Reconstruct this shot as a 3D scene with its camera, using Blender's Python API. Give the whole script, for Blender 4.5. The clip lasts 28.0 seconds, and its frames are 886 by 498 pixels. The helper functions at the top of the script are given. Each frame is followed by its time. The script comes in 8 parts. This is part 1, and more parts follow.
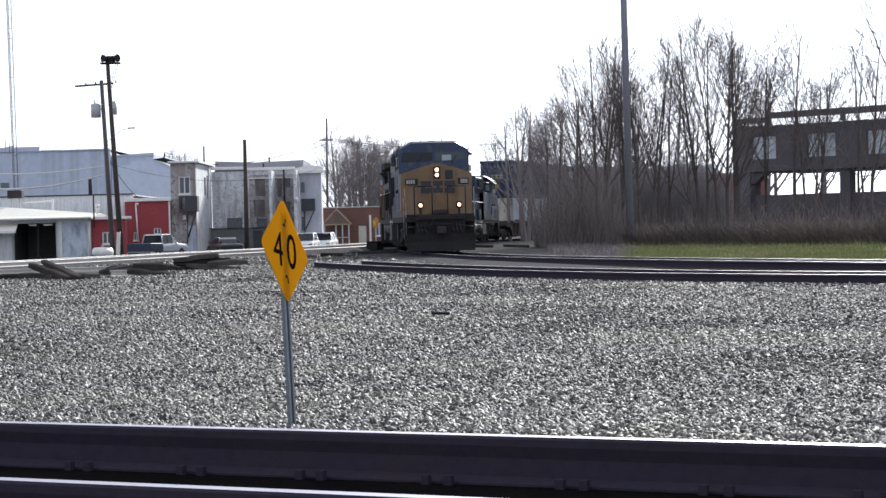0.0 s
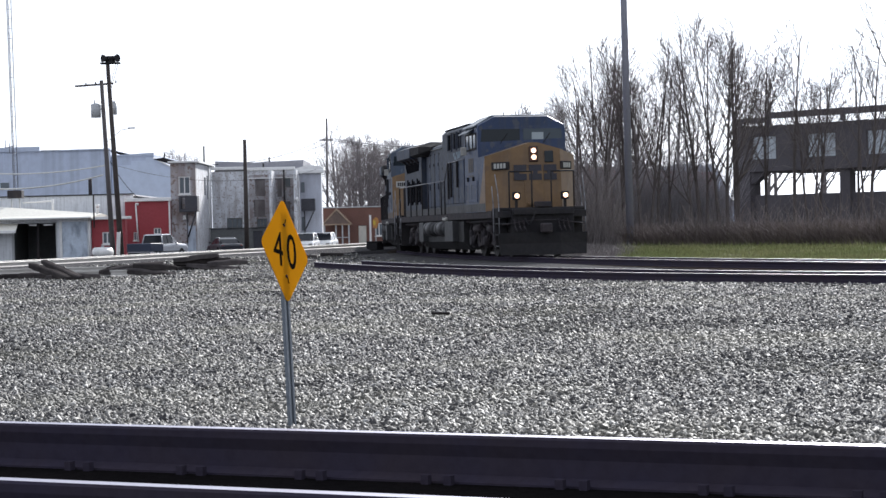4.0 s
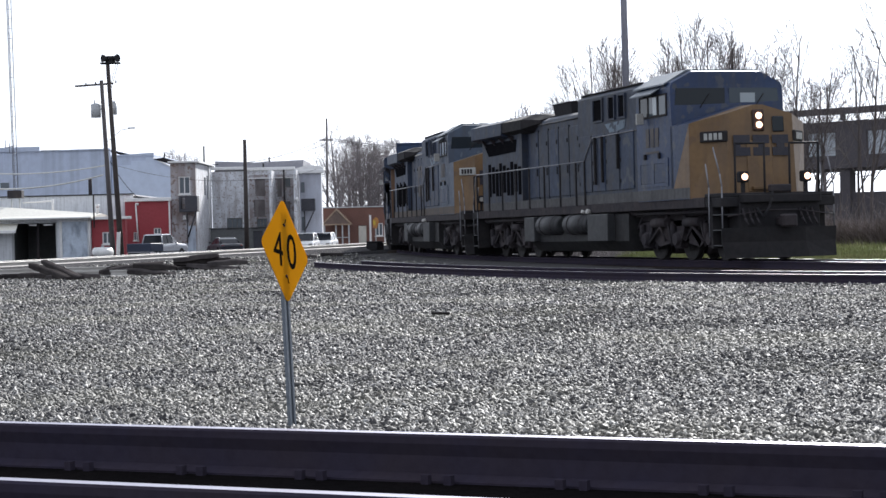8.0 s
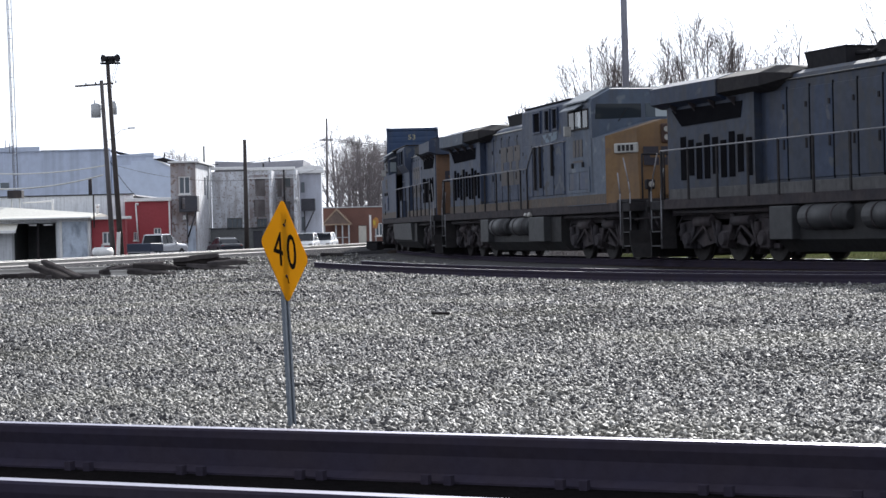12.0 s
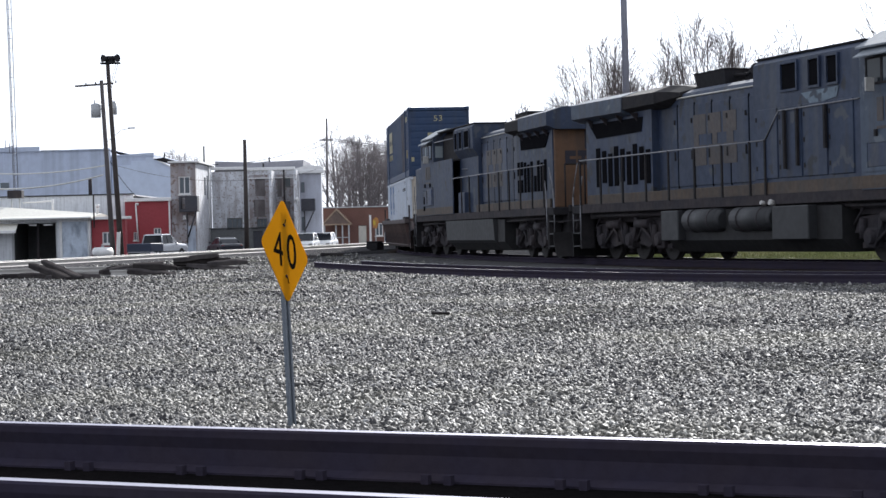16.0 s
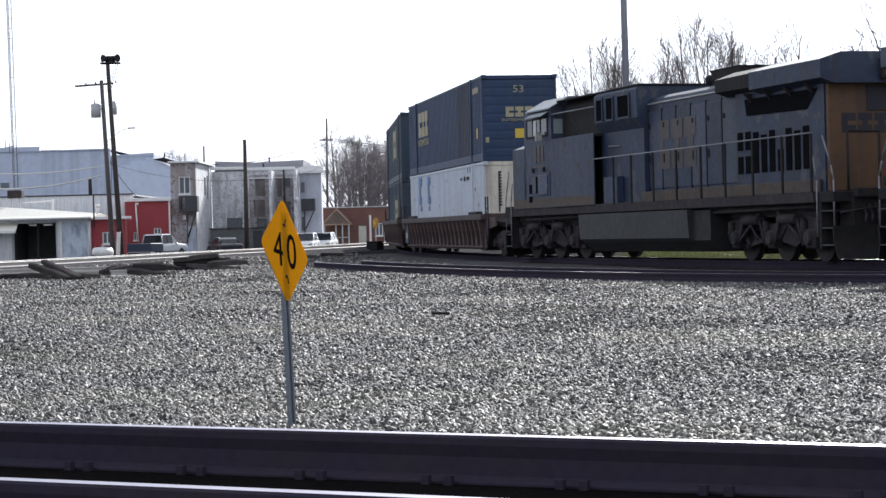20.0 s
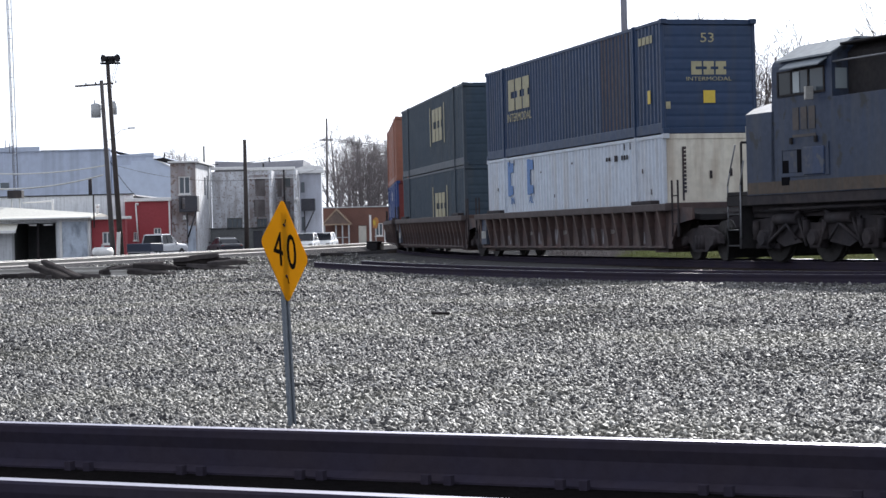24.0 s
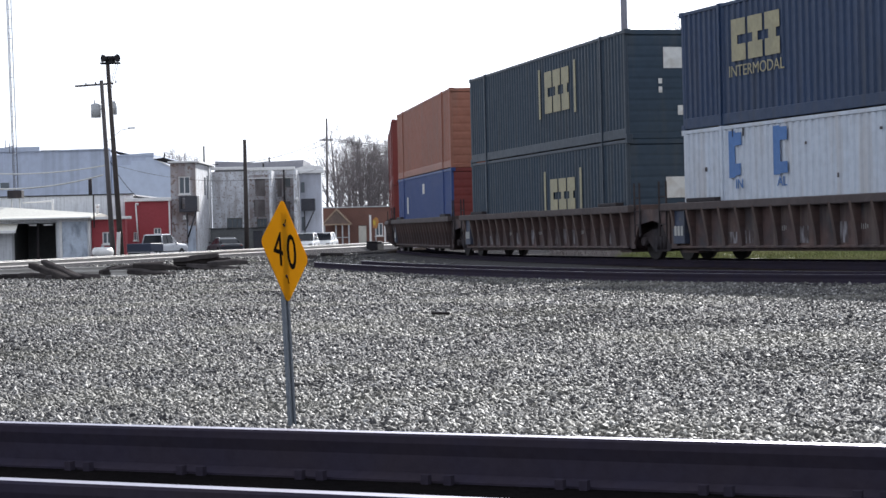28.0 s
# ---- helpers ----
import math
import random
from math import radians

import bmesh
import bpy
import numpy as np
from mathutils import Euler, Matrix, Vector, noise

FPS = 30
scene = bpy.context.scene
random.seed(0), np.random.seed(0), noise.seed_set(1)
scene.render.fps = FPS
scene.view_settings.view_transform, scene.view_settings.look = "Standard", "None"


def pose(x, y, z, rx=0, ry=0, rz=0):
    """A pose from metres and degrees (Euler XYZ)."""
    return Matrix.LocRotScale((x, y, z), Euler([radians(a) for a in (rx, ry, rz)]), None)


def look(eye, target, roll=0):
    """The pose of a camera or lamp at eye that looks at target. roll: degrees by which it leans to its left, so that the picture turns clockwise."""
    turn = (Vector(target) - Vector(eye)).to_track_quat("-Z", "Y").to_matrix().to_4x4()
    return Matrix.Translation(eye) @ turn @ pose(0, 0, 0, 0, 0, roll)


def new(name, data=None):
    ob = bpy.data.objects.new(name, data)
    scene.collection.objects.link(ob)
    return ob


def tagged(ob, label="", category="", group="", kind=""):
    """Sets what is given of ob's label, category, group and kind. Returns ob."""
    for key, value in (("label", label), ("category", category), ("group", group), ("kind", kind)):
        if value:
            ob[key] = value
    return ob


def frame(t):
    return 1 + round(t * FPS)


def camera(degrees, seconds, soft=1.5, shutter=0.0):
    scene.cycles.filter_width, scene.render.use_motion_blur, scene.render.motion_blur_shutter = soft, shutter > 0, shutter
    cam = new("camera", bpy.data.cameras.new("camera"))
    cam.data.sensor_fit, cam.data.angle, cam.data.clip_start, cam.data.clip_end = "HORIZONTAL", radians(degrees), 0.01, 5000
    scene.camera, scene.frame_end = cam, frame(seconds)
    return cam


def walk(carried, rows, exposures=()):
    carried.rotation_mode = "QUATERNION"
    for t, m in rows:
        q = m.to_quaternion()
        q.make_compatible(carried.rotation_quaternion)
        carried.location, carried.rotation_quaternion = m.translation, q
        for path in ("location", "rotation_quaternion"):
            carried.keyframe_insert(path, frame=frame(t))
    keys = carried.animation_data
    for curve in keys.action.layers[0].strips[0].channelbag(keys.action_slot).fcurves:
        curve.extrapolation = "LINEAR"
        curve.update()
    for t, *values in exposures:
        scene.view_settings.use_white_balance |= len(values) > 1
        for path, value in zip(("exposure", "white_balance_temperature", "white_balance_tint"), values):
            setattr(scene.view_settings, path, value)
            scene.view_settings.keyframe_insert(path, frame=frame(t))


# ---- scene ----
cam = camera(25.57, 28.0, soft=1.5)
EYE_Z = 0.95
walk(cam, [(0.0, pose(0, 0, EYE_Z, 90 - 0.617, 0, 0) @ pose(0, 0, 0, 0, 0, -1.37)),
           (28.0, pose(0, 0, EYE_Z, 90 - 0.617, 0, 0) @ pose(0, 0, 0, 0, 0, -1.37))],
     exposures=[(0.0, 0.60, 6080, 10), (28.0, 0.60, 6080, 10)])

# ---- light: sun behind the train and a little to the right, thin bright haze ----
SUN_AZ, SUN_EL = radians(16), radians(23.5)          # azimuth measured from +y towards +x
world = bpy.data.worlds.new("sky")
scene.world = world
world.use_nodes = True
wt = world.node_tree
wt.nodes.clear()
w_out = wt.nodes.new("ShaderNodeOutputWorld")
w_bg = wt.nodes.new("ShaderNodeBackground")
w_sky = wt.nodes.new("ShaderNodeTexSky")
w_sky.sky_type = "NISHITA"
w_sky.sun_disc = False
w_sky.sun_elevation = SUN_EL
w_sky.sun_rotation = SUN_AZ
w_sky.air_density, w_sky.dust_density, w_sky.ozone_density = 1.0, 1.6, 1.0
w_co = wt.nodes.new("ShaderNodeTexCoord")
w_map = wt.nodes.new("ShaderNodeMapping")
w_map.inputs["Scale"].default_value = (1.6, 1.6, 5.0)
w_noise = wt.nodes.new("ShaderNodeTexNoise")
w_noise.inputs["Scale"].default_value = 2.2
w_noise.inputs["Detail"].default_value = 6
w_ramp = wt.nodes.new("ShaderNodeValToRGB")
w_ramp.color_ramp.elements[0].position, w_ramp.color_ramp.elements[0].color = 0.30, (0.45, 0.45, 0.45, 1)
w_ramp.color_ramp.elements[1].position, w_ramp.color_ramp.elements[1].color = 0.62, (1, 1, 1, 1)
# haze: the sky's own brightness without its colour, thicker in cloudy patches
w_bw = wt.nodes.new("ShaderNodeRGBToBW")
w_haze = wt.nodes.new("ShaderNodeMixRGB")
w_haze.blend_type, w_haze.inputs["Fac"].default_value = "MULTIPLY", 1.0
w_haze.inputs["Color2"].default_value = (2.2, 2.27, 2.40, 1)
w_mix = wt.nodes.new("ShaderNodeMixRGB")
wt.links.new(w_co.outputs["Generated"], w_map.inputs["Vector"])
wt.links.new(w_map.outputs["Vector"], w_noise.inputs["Vector"])
wt.links.new(w_noise.outputs["Fac"], w_ramp.inputs["Fac"])
wt.links.new(w_ramp.outputs["Color"], w_mix.inputs["Fac"])
wt.links.new(w_sky.outputs["Color"], w_mix.inputs["Color1"])
wt.links.new(w_sky.outputs["Color"], w_bw.inputs["Color"])
wt.links.new(w_bw.outputs["Val"], w_haze.inputs["Color1"])
wt.links.new(w_haze.outputs["Color"], w_mix.inputs["Color2"])
# a thin even veil of high cloud over all of it
w_veil = wt.nodes.new("ShaderNodeMixRGB")
w_veil.inputs["Fac"].default_value = 0.80
w_veil.inputs["Color2"].default_value = (5.7, 5.9, 6.4, 1)
wt.links.new(w_mix.outputs["Color"], w_veil.inputs["Color1"])
wt.links.new(w_veil.outputs["Color"], w_bg.inputs["Color"])
w_bg.inputs["Strength"].default_value = 0.10
wt.links.new(w_bg.outputs["Background"], w_out.inputs["Surface"])

sun = new("sun", bpy.data.lights.new("sun", "SUN"))
sun.data.energy, sun.data.angle, sun.data.color = 4.6, radians(0.6), (1.0, 0.95, 0.88)
sun_way = Vector((math.sin(SUN_AZ) * math.cos(SUN_EL), math.cos(SUN_AZ) * math.cos(SUN_EL), math.sin(SUN_EL)))
sun.matrix_world = look(tuple(sun_way * 300), (0, 0, 0))


# ---- materials ----
def surface(name, base, second=None, rough=0.6, metal=0.0, grain=8.0, patch=0.8, amount=0.5, bump=0.15,
            streak=None, streak_amount=0.0, streak_scale=(6.0, 6.0, 0.5), jitter=0.0, speck=None, speck_at=0.62, island=False, spec=0.5, bump_distance=0.01):
    """A weathered surface: a base and a second colour mixed by coarse patches and fine grain, streaks that run down, specks, fine relief."""
    m = bpy.data.materials.new(name)
    m.use_nodes = True
    nt = m.node_tree
    b = nt.nodes["Principled BSDF"]
    co = nt.nodes.new("ShaderNodeTexCoord")
    second = second or tuple(c * 0.6 for c in base)

    def noise_at(scale, detail=4, vector=None):
        n = nt.nodes.new("ShaderNodeTexNoise")
        n.inputs["Scale"].default_value = scale
        n.inputs["Detail"].default_value = detail
        nt.links.new(vector or co.outputs["Object"], n.inputs["Vector"])
        return n.outputs["Fac"]

    def ramp(value, lo, hi):
        r = nt.nodes.new("ShaderNodeMapRange")
        r.inputs["From Min"].default_value, r.inputs["From Max"].default_value = lo, hi
        nt.links.new(value, r.inputs["Value"])
        return r.outputs["Result"]

    def times(a, k):
        n = nt.nodes.new("ShaderNodeMath")
        n.operation, n.inputs[1].default_value = "MULTIPLY", k
        nt.links.new(a, n.inputs[0])
        return n.outputs[0]

    def mix(f, c1, c2):
        n = nt.nodes.new("ShaderNodeMixRGB")
        nt.links.new(f, n.inputs["Fac"])
        for s, c in (("Color1", c1), ("Color2", c2)):
            if isinstance(c, tuple):
                n.inputs[s].default_value = (*c, 1)
            else:
                nt.links.new(c, n.inputs[s])
        return n.outputs["Color"]

    coarse, fine = noise_at(patch, 5), noise_at(grain, 6)
    colour = mix(times(ramp(coarse, 0.35, 0.68), amount), base, second)
    colour = mix(times(ramp(fine, 0.4, 0.7), amount * 0.5), colour, tuple(c * 0.55 for c in base))
    if streak:
        mp = nt.nodes.new("ShaderNodeMapping")
        mp.inputs["Scale"].default_value = streak_scale
        nt.links.new(co.outputs["Object"], mp.inputs["Vector"])
        colour = mix(times(ramp(noise_at(1.0, 5, mp.outputs["Vector"]), 0.48, 0.66), streak_amount), colour, streak)
    if speck:
        colour = mix(ramp(noise_at(grain * 0.35, 8), speck_at, speck_at + 0.05), colour, speck)
    if jitter:
        src = nt.nodes.new("ShaderNodeNewGeometry" if island else "ShaderNodeObjectInfo")
        hsv = nt.nodes.new("ShaderNodeHueSaturation")
        r = nt.nodes.new("ShaderNodeMapRange")
        nt.links.new(src.outputs["Random Per Island" if island else "Random"], r.inputs["Value"])
        r.inputs["To Min"].default_value, r.inputs["To Max"].default_value = 1 - jitter, 1 + jitter
        nt.links.new(r.outputs["Result"], hsv.inputs["Value"])
        nt.links.new(colour, hsv.inputs["Color"])
        colour = hsv.outputs["Color"]
    nt.links.new(colour, b.inputs["Base Color"])
    rr = nt.nodes.new("ShaderNodeMapRange")
    nt.links.new(fine, rr.inputs["Value"])
    rr.inputs["To Min"].default_value, rr.inputs["To Max"].default_value = max(0.02, rough - 0.12), min(1, rough + 0.12)
    nt.links.new(rr.outputs["Result"], b.inputs["Roughness"])
    b.inputs["Metallic"].default_value = metal
    b.inputs["Specular IOR Level"].default_value = spec
    if spec < 0.2:
        b.inputs["IOR"].default_value = 1.03        # dry, dusty: next to no sheen
    if bump:
        bp = nt.nodes.new("ShaderNodeBump")
        bp.inputs["Strength"].default_value, bp.inputs["Distance"].default_value = bump, bump_distance
        nt.links.new(fine, bp.inputs["Height"])
        nt.links.new(bp.outputs["Normal"], b.inputs["Normal"])
    return m


def glowing(name, colour, strength):
    m = bpy.data.materials.new(name)
    m.use_nodes = True
    b = m.node_tree.nodes["Principled BSDF"]
    b.inputs["Base Color"].default_value = (*colour, 1)
    b.inputs["Emission Color"].default_value = (*colour, 1)
    b.inputs["Emission Strength"].default_value = strength
    return m


def glass(name, tint, rough=0.06):
    m = bpy.data.materials.new(name)
    m.use_nodes = True
    b = m.node_tree.nodes["Principled BSDF"]
    b.inputs["Base Color"].default_value = (*tint, 1)
    b.inputs["Roughness"].default_value = rough
    b.inputs["Specular IOR Level"].default_value = 0.5
    return m


RUST = (0.10, 0.05, 0.03)
GRIME = (0.018, 0.016, 0.015)


def stone_material():
    """Crushed stone: each piece has its own shade, from near black through grey and tan to pale; dusty tan in broad patches."""
    m = surface("crushed_stone", (0.13, 0.13, 0.13), (0.08, 0.08, 0.085), 0.66, grain=40, patch=0.5, amount=0.5, bump=0.3, spec=0.32)
    nt = m.node_tree
    b = nt.nodes["Principled BSDF"]
    geo = nt.nodes.new("ShaderNodeNewGeometry")
    rp = nt.nodes.new("ShaderNodeValToRGB")
    rp.color_ramp.interpolation = "LINEAR"
    stops = ((0.0, (0.022, 0.021, 0.024)), (0.30, (0.048, 0.046, 0.049)), (0.52, (0.088, 0.084, 0.082)), (0.70, (0.120, 0.113, 0.101)), (0.87, (0.178, 0.171, 0.163)), (1.0, (0.40, 0.388, 0.372)))
    el = rp.color_ramp.elements
    el[0].position, el[0].color = stops[0][0], (*stops[0][1], 1)
    el[1].position, el[1].color = stops[-1][0], (*stops[-1][1], 1)
    for p, c in stops[1:-1]:
        e = el.new(p)
        e.color = (*c, 1)
    nt.links.new(geo.outputs["Random Per Island"], rp.inputs["Fac"])
    co = nt.nodes.new("ShaderNodeTexCoord")
    patch = nt.nodes.new("ShaderNodeTexNoise")
    patch.inputs["Scale"].default_value, patch.inputs["Detail"].default_value = 0.32, 4
    nt.links.new(co.outputs["Object"], patch.inputs["Vector"])
    mr = nt.nodes.new("ShaderNodeMapRange")
    mr.inputs["From Min"].default_value, mr.inputs["From Max"].default_value, mr.inputs["To Max"].default_value = 0.46, 0.68, 0.5
    nt.links.new(patch.outputs["Fac"], mr.inputs["Value"])
    mx = nt.nodes.new("ShaderNodeMixRGB")
    mx.inputs["Color2"].default_value = (0.205, 0.195, 0.155, 1)
    nt.links.new(mr.outputs["Result"], mx.inputs["Fac"])
    nt.links.new(rp.outputs["Color"], mx.inputs["Color1"])
    nt.links.new(mx.outputs["Color"], b.inputs["Base Color"])
    return m


M_stone = stone_material()
M_ballast = surface("ballast_bed", (0.095, 0.092, 0.095), (0.062, 0.060, 0.063), 0.9, grain=40, patch=0.25, amount=0.7, bump=1.0, bump_distance=0.02, speck=(0.20, 0.19, 0.185), speck_at=0.57, spec=0.12)
M_railside = surface("weathered_rail_steel", (0.046, 0.040, 0.060), (0.058, 0.046, 0.052), 0.75, 0.1, grain=24, patch=3, amount=0.6, bump=0.25, spec=0.15)
M_railhead = surface("polished_rail_head", (0.30, 0.28, 0.35), (0.22, 0.20, 0.26), 0.36, 1.0, grain=30, patch=2, amount=0.3, bump=0.02)
# Pale tone that holds the main track's sunlight; the discarded rails share it.
M_railpale = surface("sunlit_rail_tone", (0.52, 0.50, 0.47), (0.36, 0.33, 0.30), 0.6, 0.1, grain=4, patch=0.6, amount=0.5, bump=0.05)
M_tie = surface("creosoted_tie", (0.045, 0.036, 0.032), (0.09, 0.075, 0.065), 0.9, grain=14, patch=1.5, amount=0.6, bump=0.5, jitter=0.3, spec=0.15)
M_oldtie = surface("old_tie_wood", (0.050, 0.045, 0.046), (0.12, 0.106, 0.100), 0.9, grain=10, patch=2, amount=0.6, bump=0.5, jitter=0.35, spec=0.15)
M_slate = surface("dull_slate_blue_paint", (0.025, 0.042, 0.086), (0.014, 0.024, 0.054), 0.62, grain=6, patch=0.9, amount=0.9, bump=0.05, streak=(0.028, 0.028, 0.032), streak_amount=0.6, streak_scale=(3.5, 3.5, 0.35), speck=(0.056, 0.064, 0.080), speck_at=0.60)
M_grey = surface("faded_grey_paint", (0.030, 0.041, 0.068), (0.015, 0.022, 0.044), 0.62, grain=6, patch=0.9, amount=0.9, bump=0.05, streak=(0.035, 0.035, 0.038), streak_amount=0.7, streak_scale=(3.5, 3.5, 0.35), speck=(0.030, 0.033, 0.044), speck_at=0.56)
M_blue = surface("faded_blue_paint", (0.016, 0.037, 0.102), (0.014, 0.027, 0.068), 0.5, grain=10, patch=0.8, amount=0.7, bump=0.05, streak=(0.05, 0.052, 0.055), streak_amount=0.45, streak_scale=(3.0, 3.0, 0.4), speck=(0.052, 0.060, 0.082), speck_at=0.585)
M_darkblue = surface("dull_dark_blue_paint", (0.025, 0.041, 0.091), (0.025, 0.034, 0.060), 0.55, grain=10, patch=0.8, amount=0.7, bump=0.05, streak=(0.06, 0.06, 0.06), streak_amount=0.4, streak_scale=(3.0, 3.0, 0.4), speck=(0.050, 0.056, 0.072), speck_at=0.59)
M_yellow = surface("dirty_yellow_paint", (0.178, 0.100, 0.036), (0.092, 0.053, 0.027), 0.5, grain=9, patch=1.2, amount=0.6, bump=0.05, streak=(0.10, 0.06, 0.03), streak_amount=0.5, streak_scale=(4, 4, 0.5), speck=(0.13, 0.075, 0.035), speck_at=0.62)
M_endyellow = surface("dark_orange_yellow_paint", (0.135, 0.070, 0.034), (0.075, 0.042, 0.028), 0.6, grain=9, patch=1.2, amount=0.7, bump=0.05, streak=(0.06, 0.04, 0.03), streak_amount=0.6, streak_scale=(4, 4, 0.5))
M_tan = surface("grimy_sill_stripe", (0.089, 0.061, 0.041), (0.047, 0.039, 0.036), 0.7, grain=8, patch=1.0, amount=0.8, bump=0.1, streak=(0.05, 0.045, 0.04), streak_amount=0.7)
M_black = surface("black_grimy_steel", (0.023, 0.022, 0.025), (0.044, 0.039, 0.038), 0.85, 0.0, grain=8, patch=1.2, amount=0.7, bump=0.2, spec=0.22)
M_under = surface("oily_running_gear", (0.034, 0.031, 0.036), (0.060, 0.048, 0.048), 0.85, 0.0, grain=7, patch=1.5, amount=0.8, bump=0.3, spec=0.25)
M_lightgrey = surface("light_grey_blue_paint", (0.069, 0.094, 0.139), (0.038, 0.052, 0.080), 0.6, grain=6, patch=0.9, amount=0.8, bump=0.05, streak=(0.05, 0.05, 0.055), streak_amount=0.5, streak_scale=(3.5, 3.5, 0.35), speck=(0.115, 0.135, 0.16), speck_at=0.60)
M_greyblue = surface("weathered_grey_blue_paint", (0.028, 0.044, 0.088), (0.017, 0.027, 0.056), 0.6, grain=6, patch=0.9, amount=0.8, bump=0.05, streak=(0.060, 0.066, 0.078), streak_amount=0.5, streak_scale=(3.0, 3.0, 0.3), speck=(0.022, 0.024, 0.031), speck_at=0.60)
# Pale with the sun's glare on the cab roofs; the visors share it.
M_cabroof = surface("sun_glare_roof_paint", (0.20, 0.225, 0.25), (0.11, 0.125, 0.145), 0.5, grain=6, patch=0.8, amount=0.6, bump=0.05)
M_patch = surface("chalky_pale_blue_primer", (0.17, 0.22, 0.27), (0.09, 0.12, 0.15), 0.7, grain=10, patch=1.6, amount=0.8, bump=0.05, speck=(0.055, 0.066, 0.088), speck_at=0.54)
M_footdust = surface("dusty_walkway_strip", (0.10, 0.098, 0.10), (0.05, 0.048, 0.05), 0.8, grain=8, patch=1.0, amount=0.8, bump=0.1, streak=(0.045, 0.043, 0.045), streak_amount=0.6)
M_plough = surface("scraped_plough_steel", (0.008, 0.0075, 0.009), (0.016, 0.013, 0.013), 0.95, 0.0, grain=9, patch=1.4, amount=0.8, bump=0.15)
M_headbox = surface("rusty_lamp_housing", (0.055, 0.026, 0.018), (0.03, 0.018, 0.014), 0.7, grain=12, patch=3, amount=0.6, bump=0.1)
M_fueltank = surface("oily_fuel_tank_steel", (0.019, 0.019, 0.021), (0.029, 0.027, 0.026), 0.7, grain=6, patch=1.0, amount=0.7, bump=0.1, spec=0.3)
M_tank = surface("dusty_tank_steel", (0.030, 0.031, 0.034), (0.018, 0.018, 0.020), 0.6, grain=6, patch=1.0, amount=0.7, bump=0.1)
M_tyre_steel = surface("wheel_steel", (0.022, 0.019, 0.019), (0.034, 0.030, 0.029), 0.75, 0.1, grain=10, patch=2, amount=0.6, bump=0.15)
M_opening = surface("dark_grille", (0.010, 0.010, 0.012), (0.015, 0.015, 0.017), 0.9, grain=30, patch=3, amount=0.5, bump=0.3, spec=0.08)
M_white = surface("dirty_white_paint", (0.72, 0.72, 0.70), (0.56, 0.55, 0.52), 0.55, grain=8, patch=0.7, amount=0.5, bump=0.05, streak=(0.36, 0.30, 0.24), streak_amount=0.35, streak_scale=(3, 3, 0.4))
M_pale = surface("worn_pale_steel", (0.50, 0.49, 0.46), (0.30, 0.28, 0.26), 0.5, 0.2, grain=12, patch=3, amount=0.6, bump=0.1)
M_rail = surface("worn_grey_handrail", (0.24, 0.24, 0.26), (0.14, 0.14, 0.15), 0.5, 0.2, grain=12, patch=3, amount=0.6, bump=0.1)
M_cabglass = glass("cab_window_glass", (0.02, 0.025, 0.03))
# Cab glass lightened in colour for daylight behind it.
M_brightglass = glass("daylight_cab_glass", (0.05, 0.065, 0.08), 0.1)
M_cabglass.node_tree.nodes["Principled BSDF"].inputs["Specular IOR Level"].default_value = 0.2
M_brightglass.node_tree.nodes["Principled BSDF"].inputs["Specular IOR Level"].default_value = 0.3
# Opaque pale pane: the daylight through the cab is its colour.
M_sidepane = glass("painted_daylight_pane", (0.30, 0.34, 0.36), 0.1)
M_lamp = glowing("lit_headlamp", (1.0, 0.60, 0.38), 2.6)
M_logo = surface("worn_logo_blue", (0.016, 0.016, 0.030), (0.032, 0.028, 0.032), 0.6, grain=14, patch=3, amount=0.6, bump=0.05)
M_logo_ghost = surface("faded_tan_logo", (0.082, 0.064, 0.056), (0.040, 0.042, 0.050), 0.6, grain=10, patch=2, amount=0.8, bump=0.05)
M_cream = surface("cream_lettering", (0.40, 0.36, 0.22), (0.24, 0.23, 0.16), 0.6, grain=10, patch=2, amount=0.6, bump=0.05)
M_plate = surface("number_board", (0.40, 0.40, 0.38), (0.28, 0.28, 0.27), 0.5, grain=20, patch=4, amount=0.4, bump=0.02)


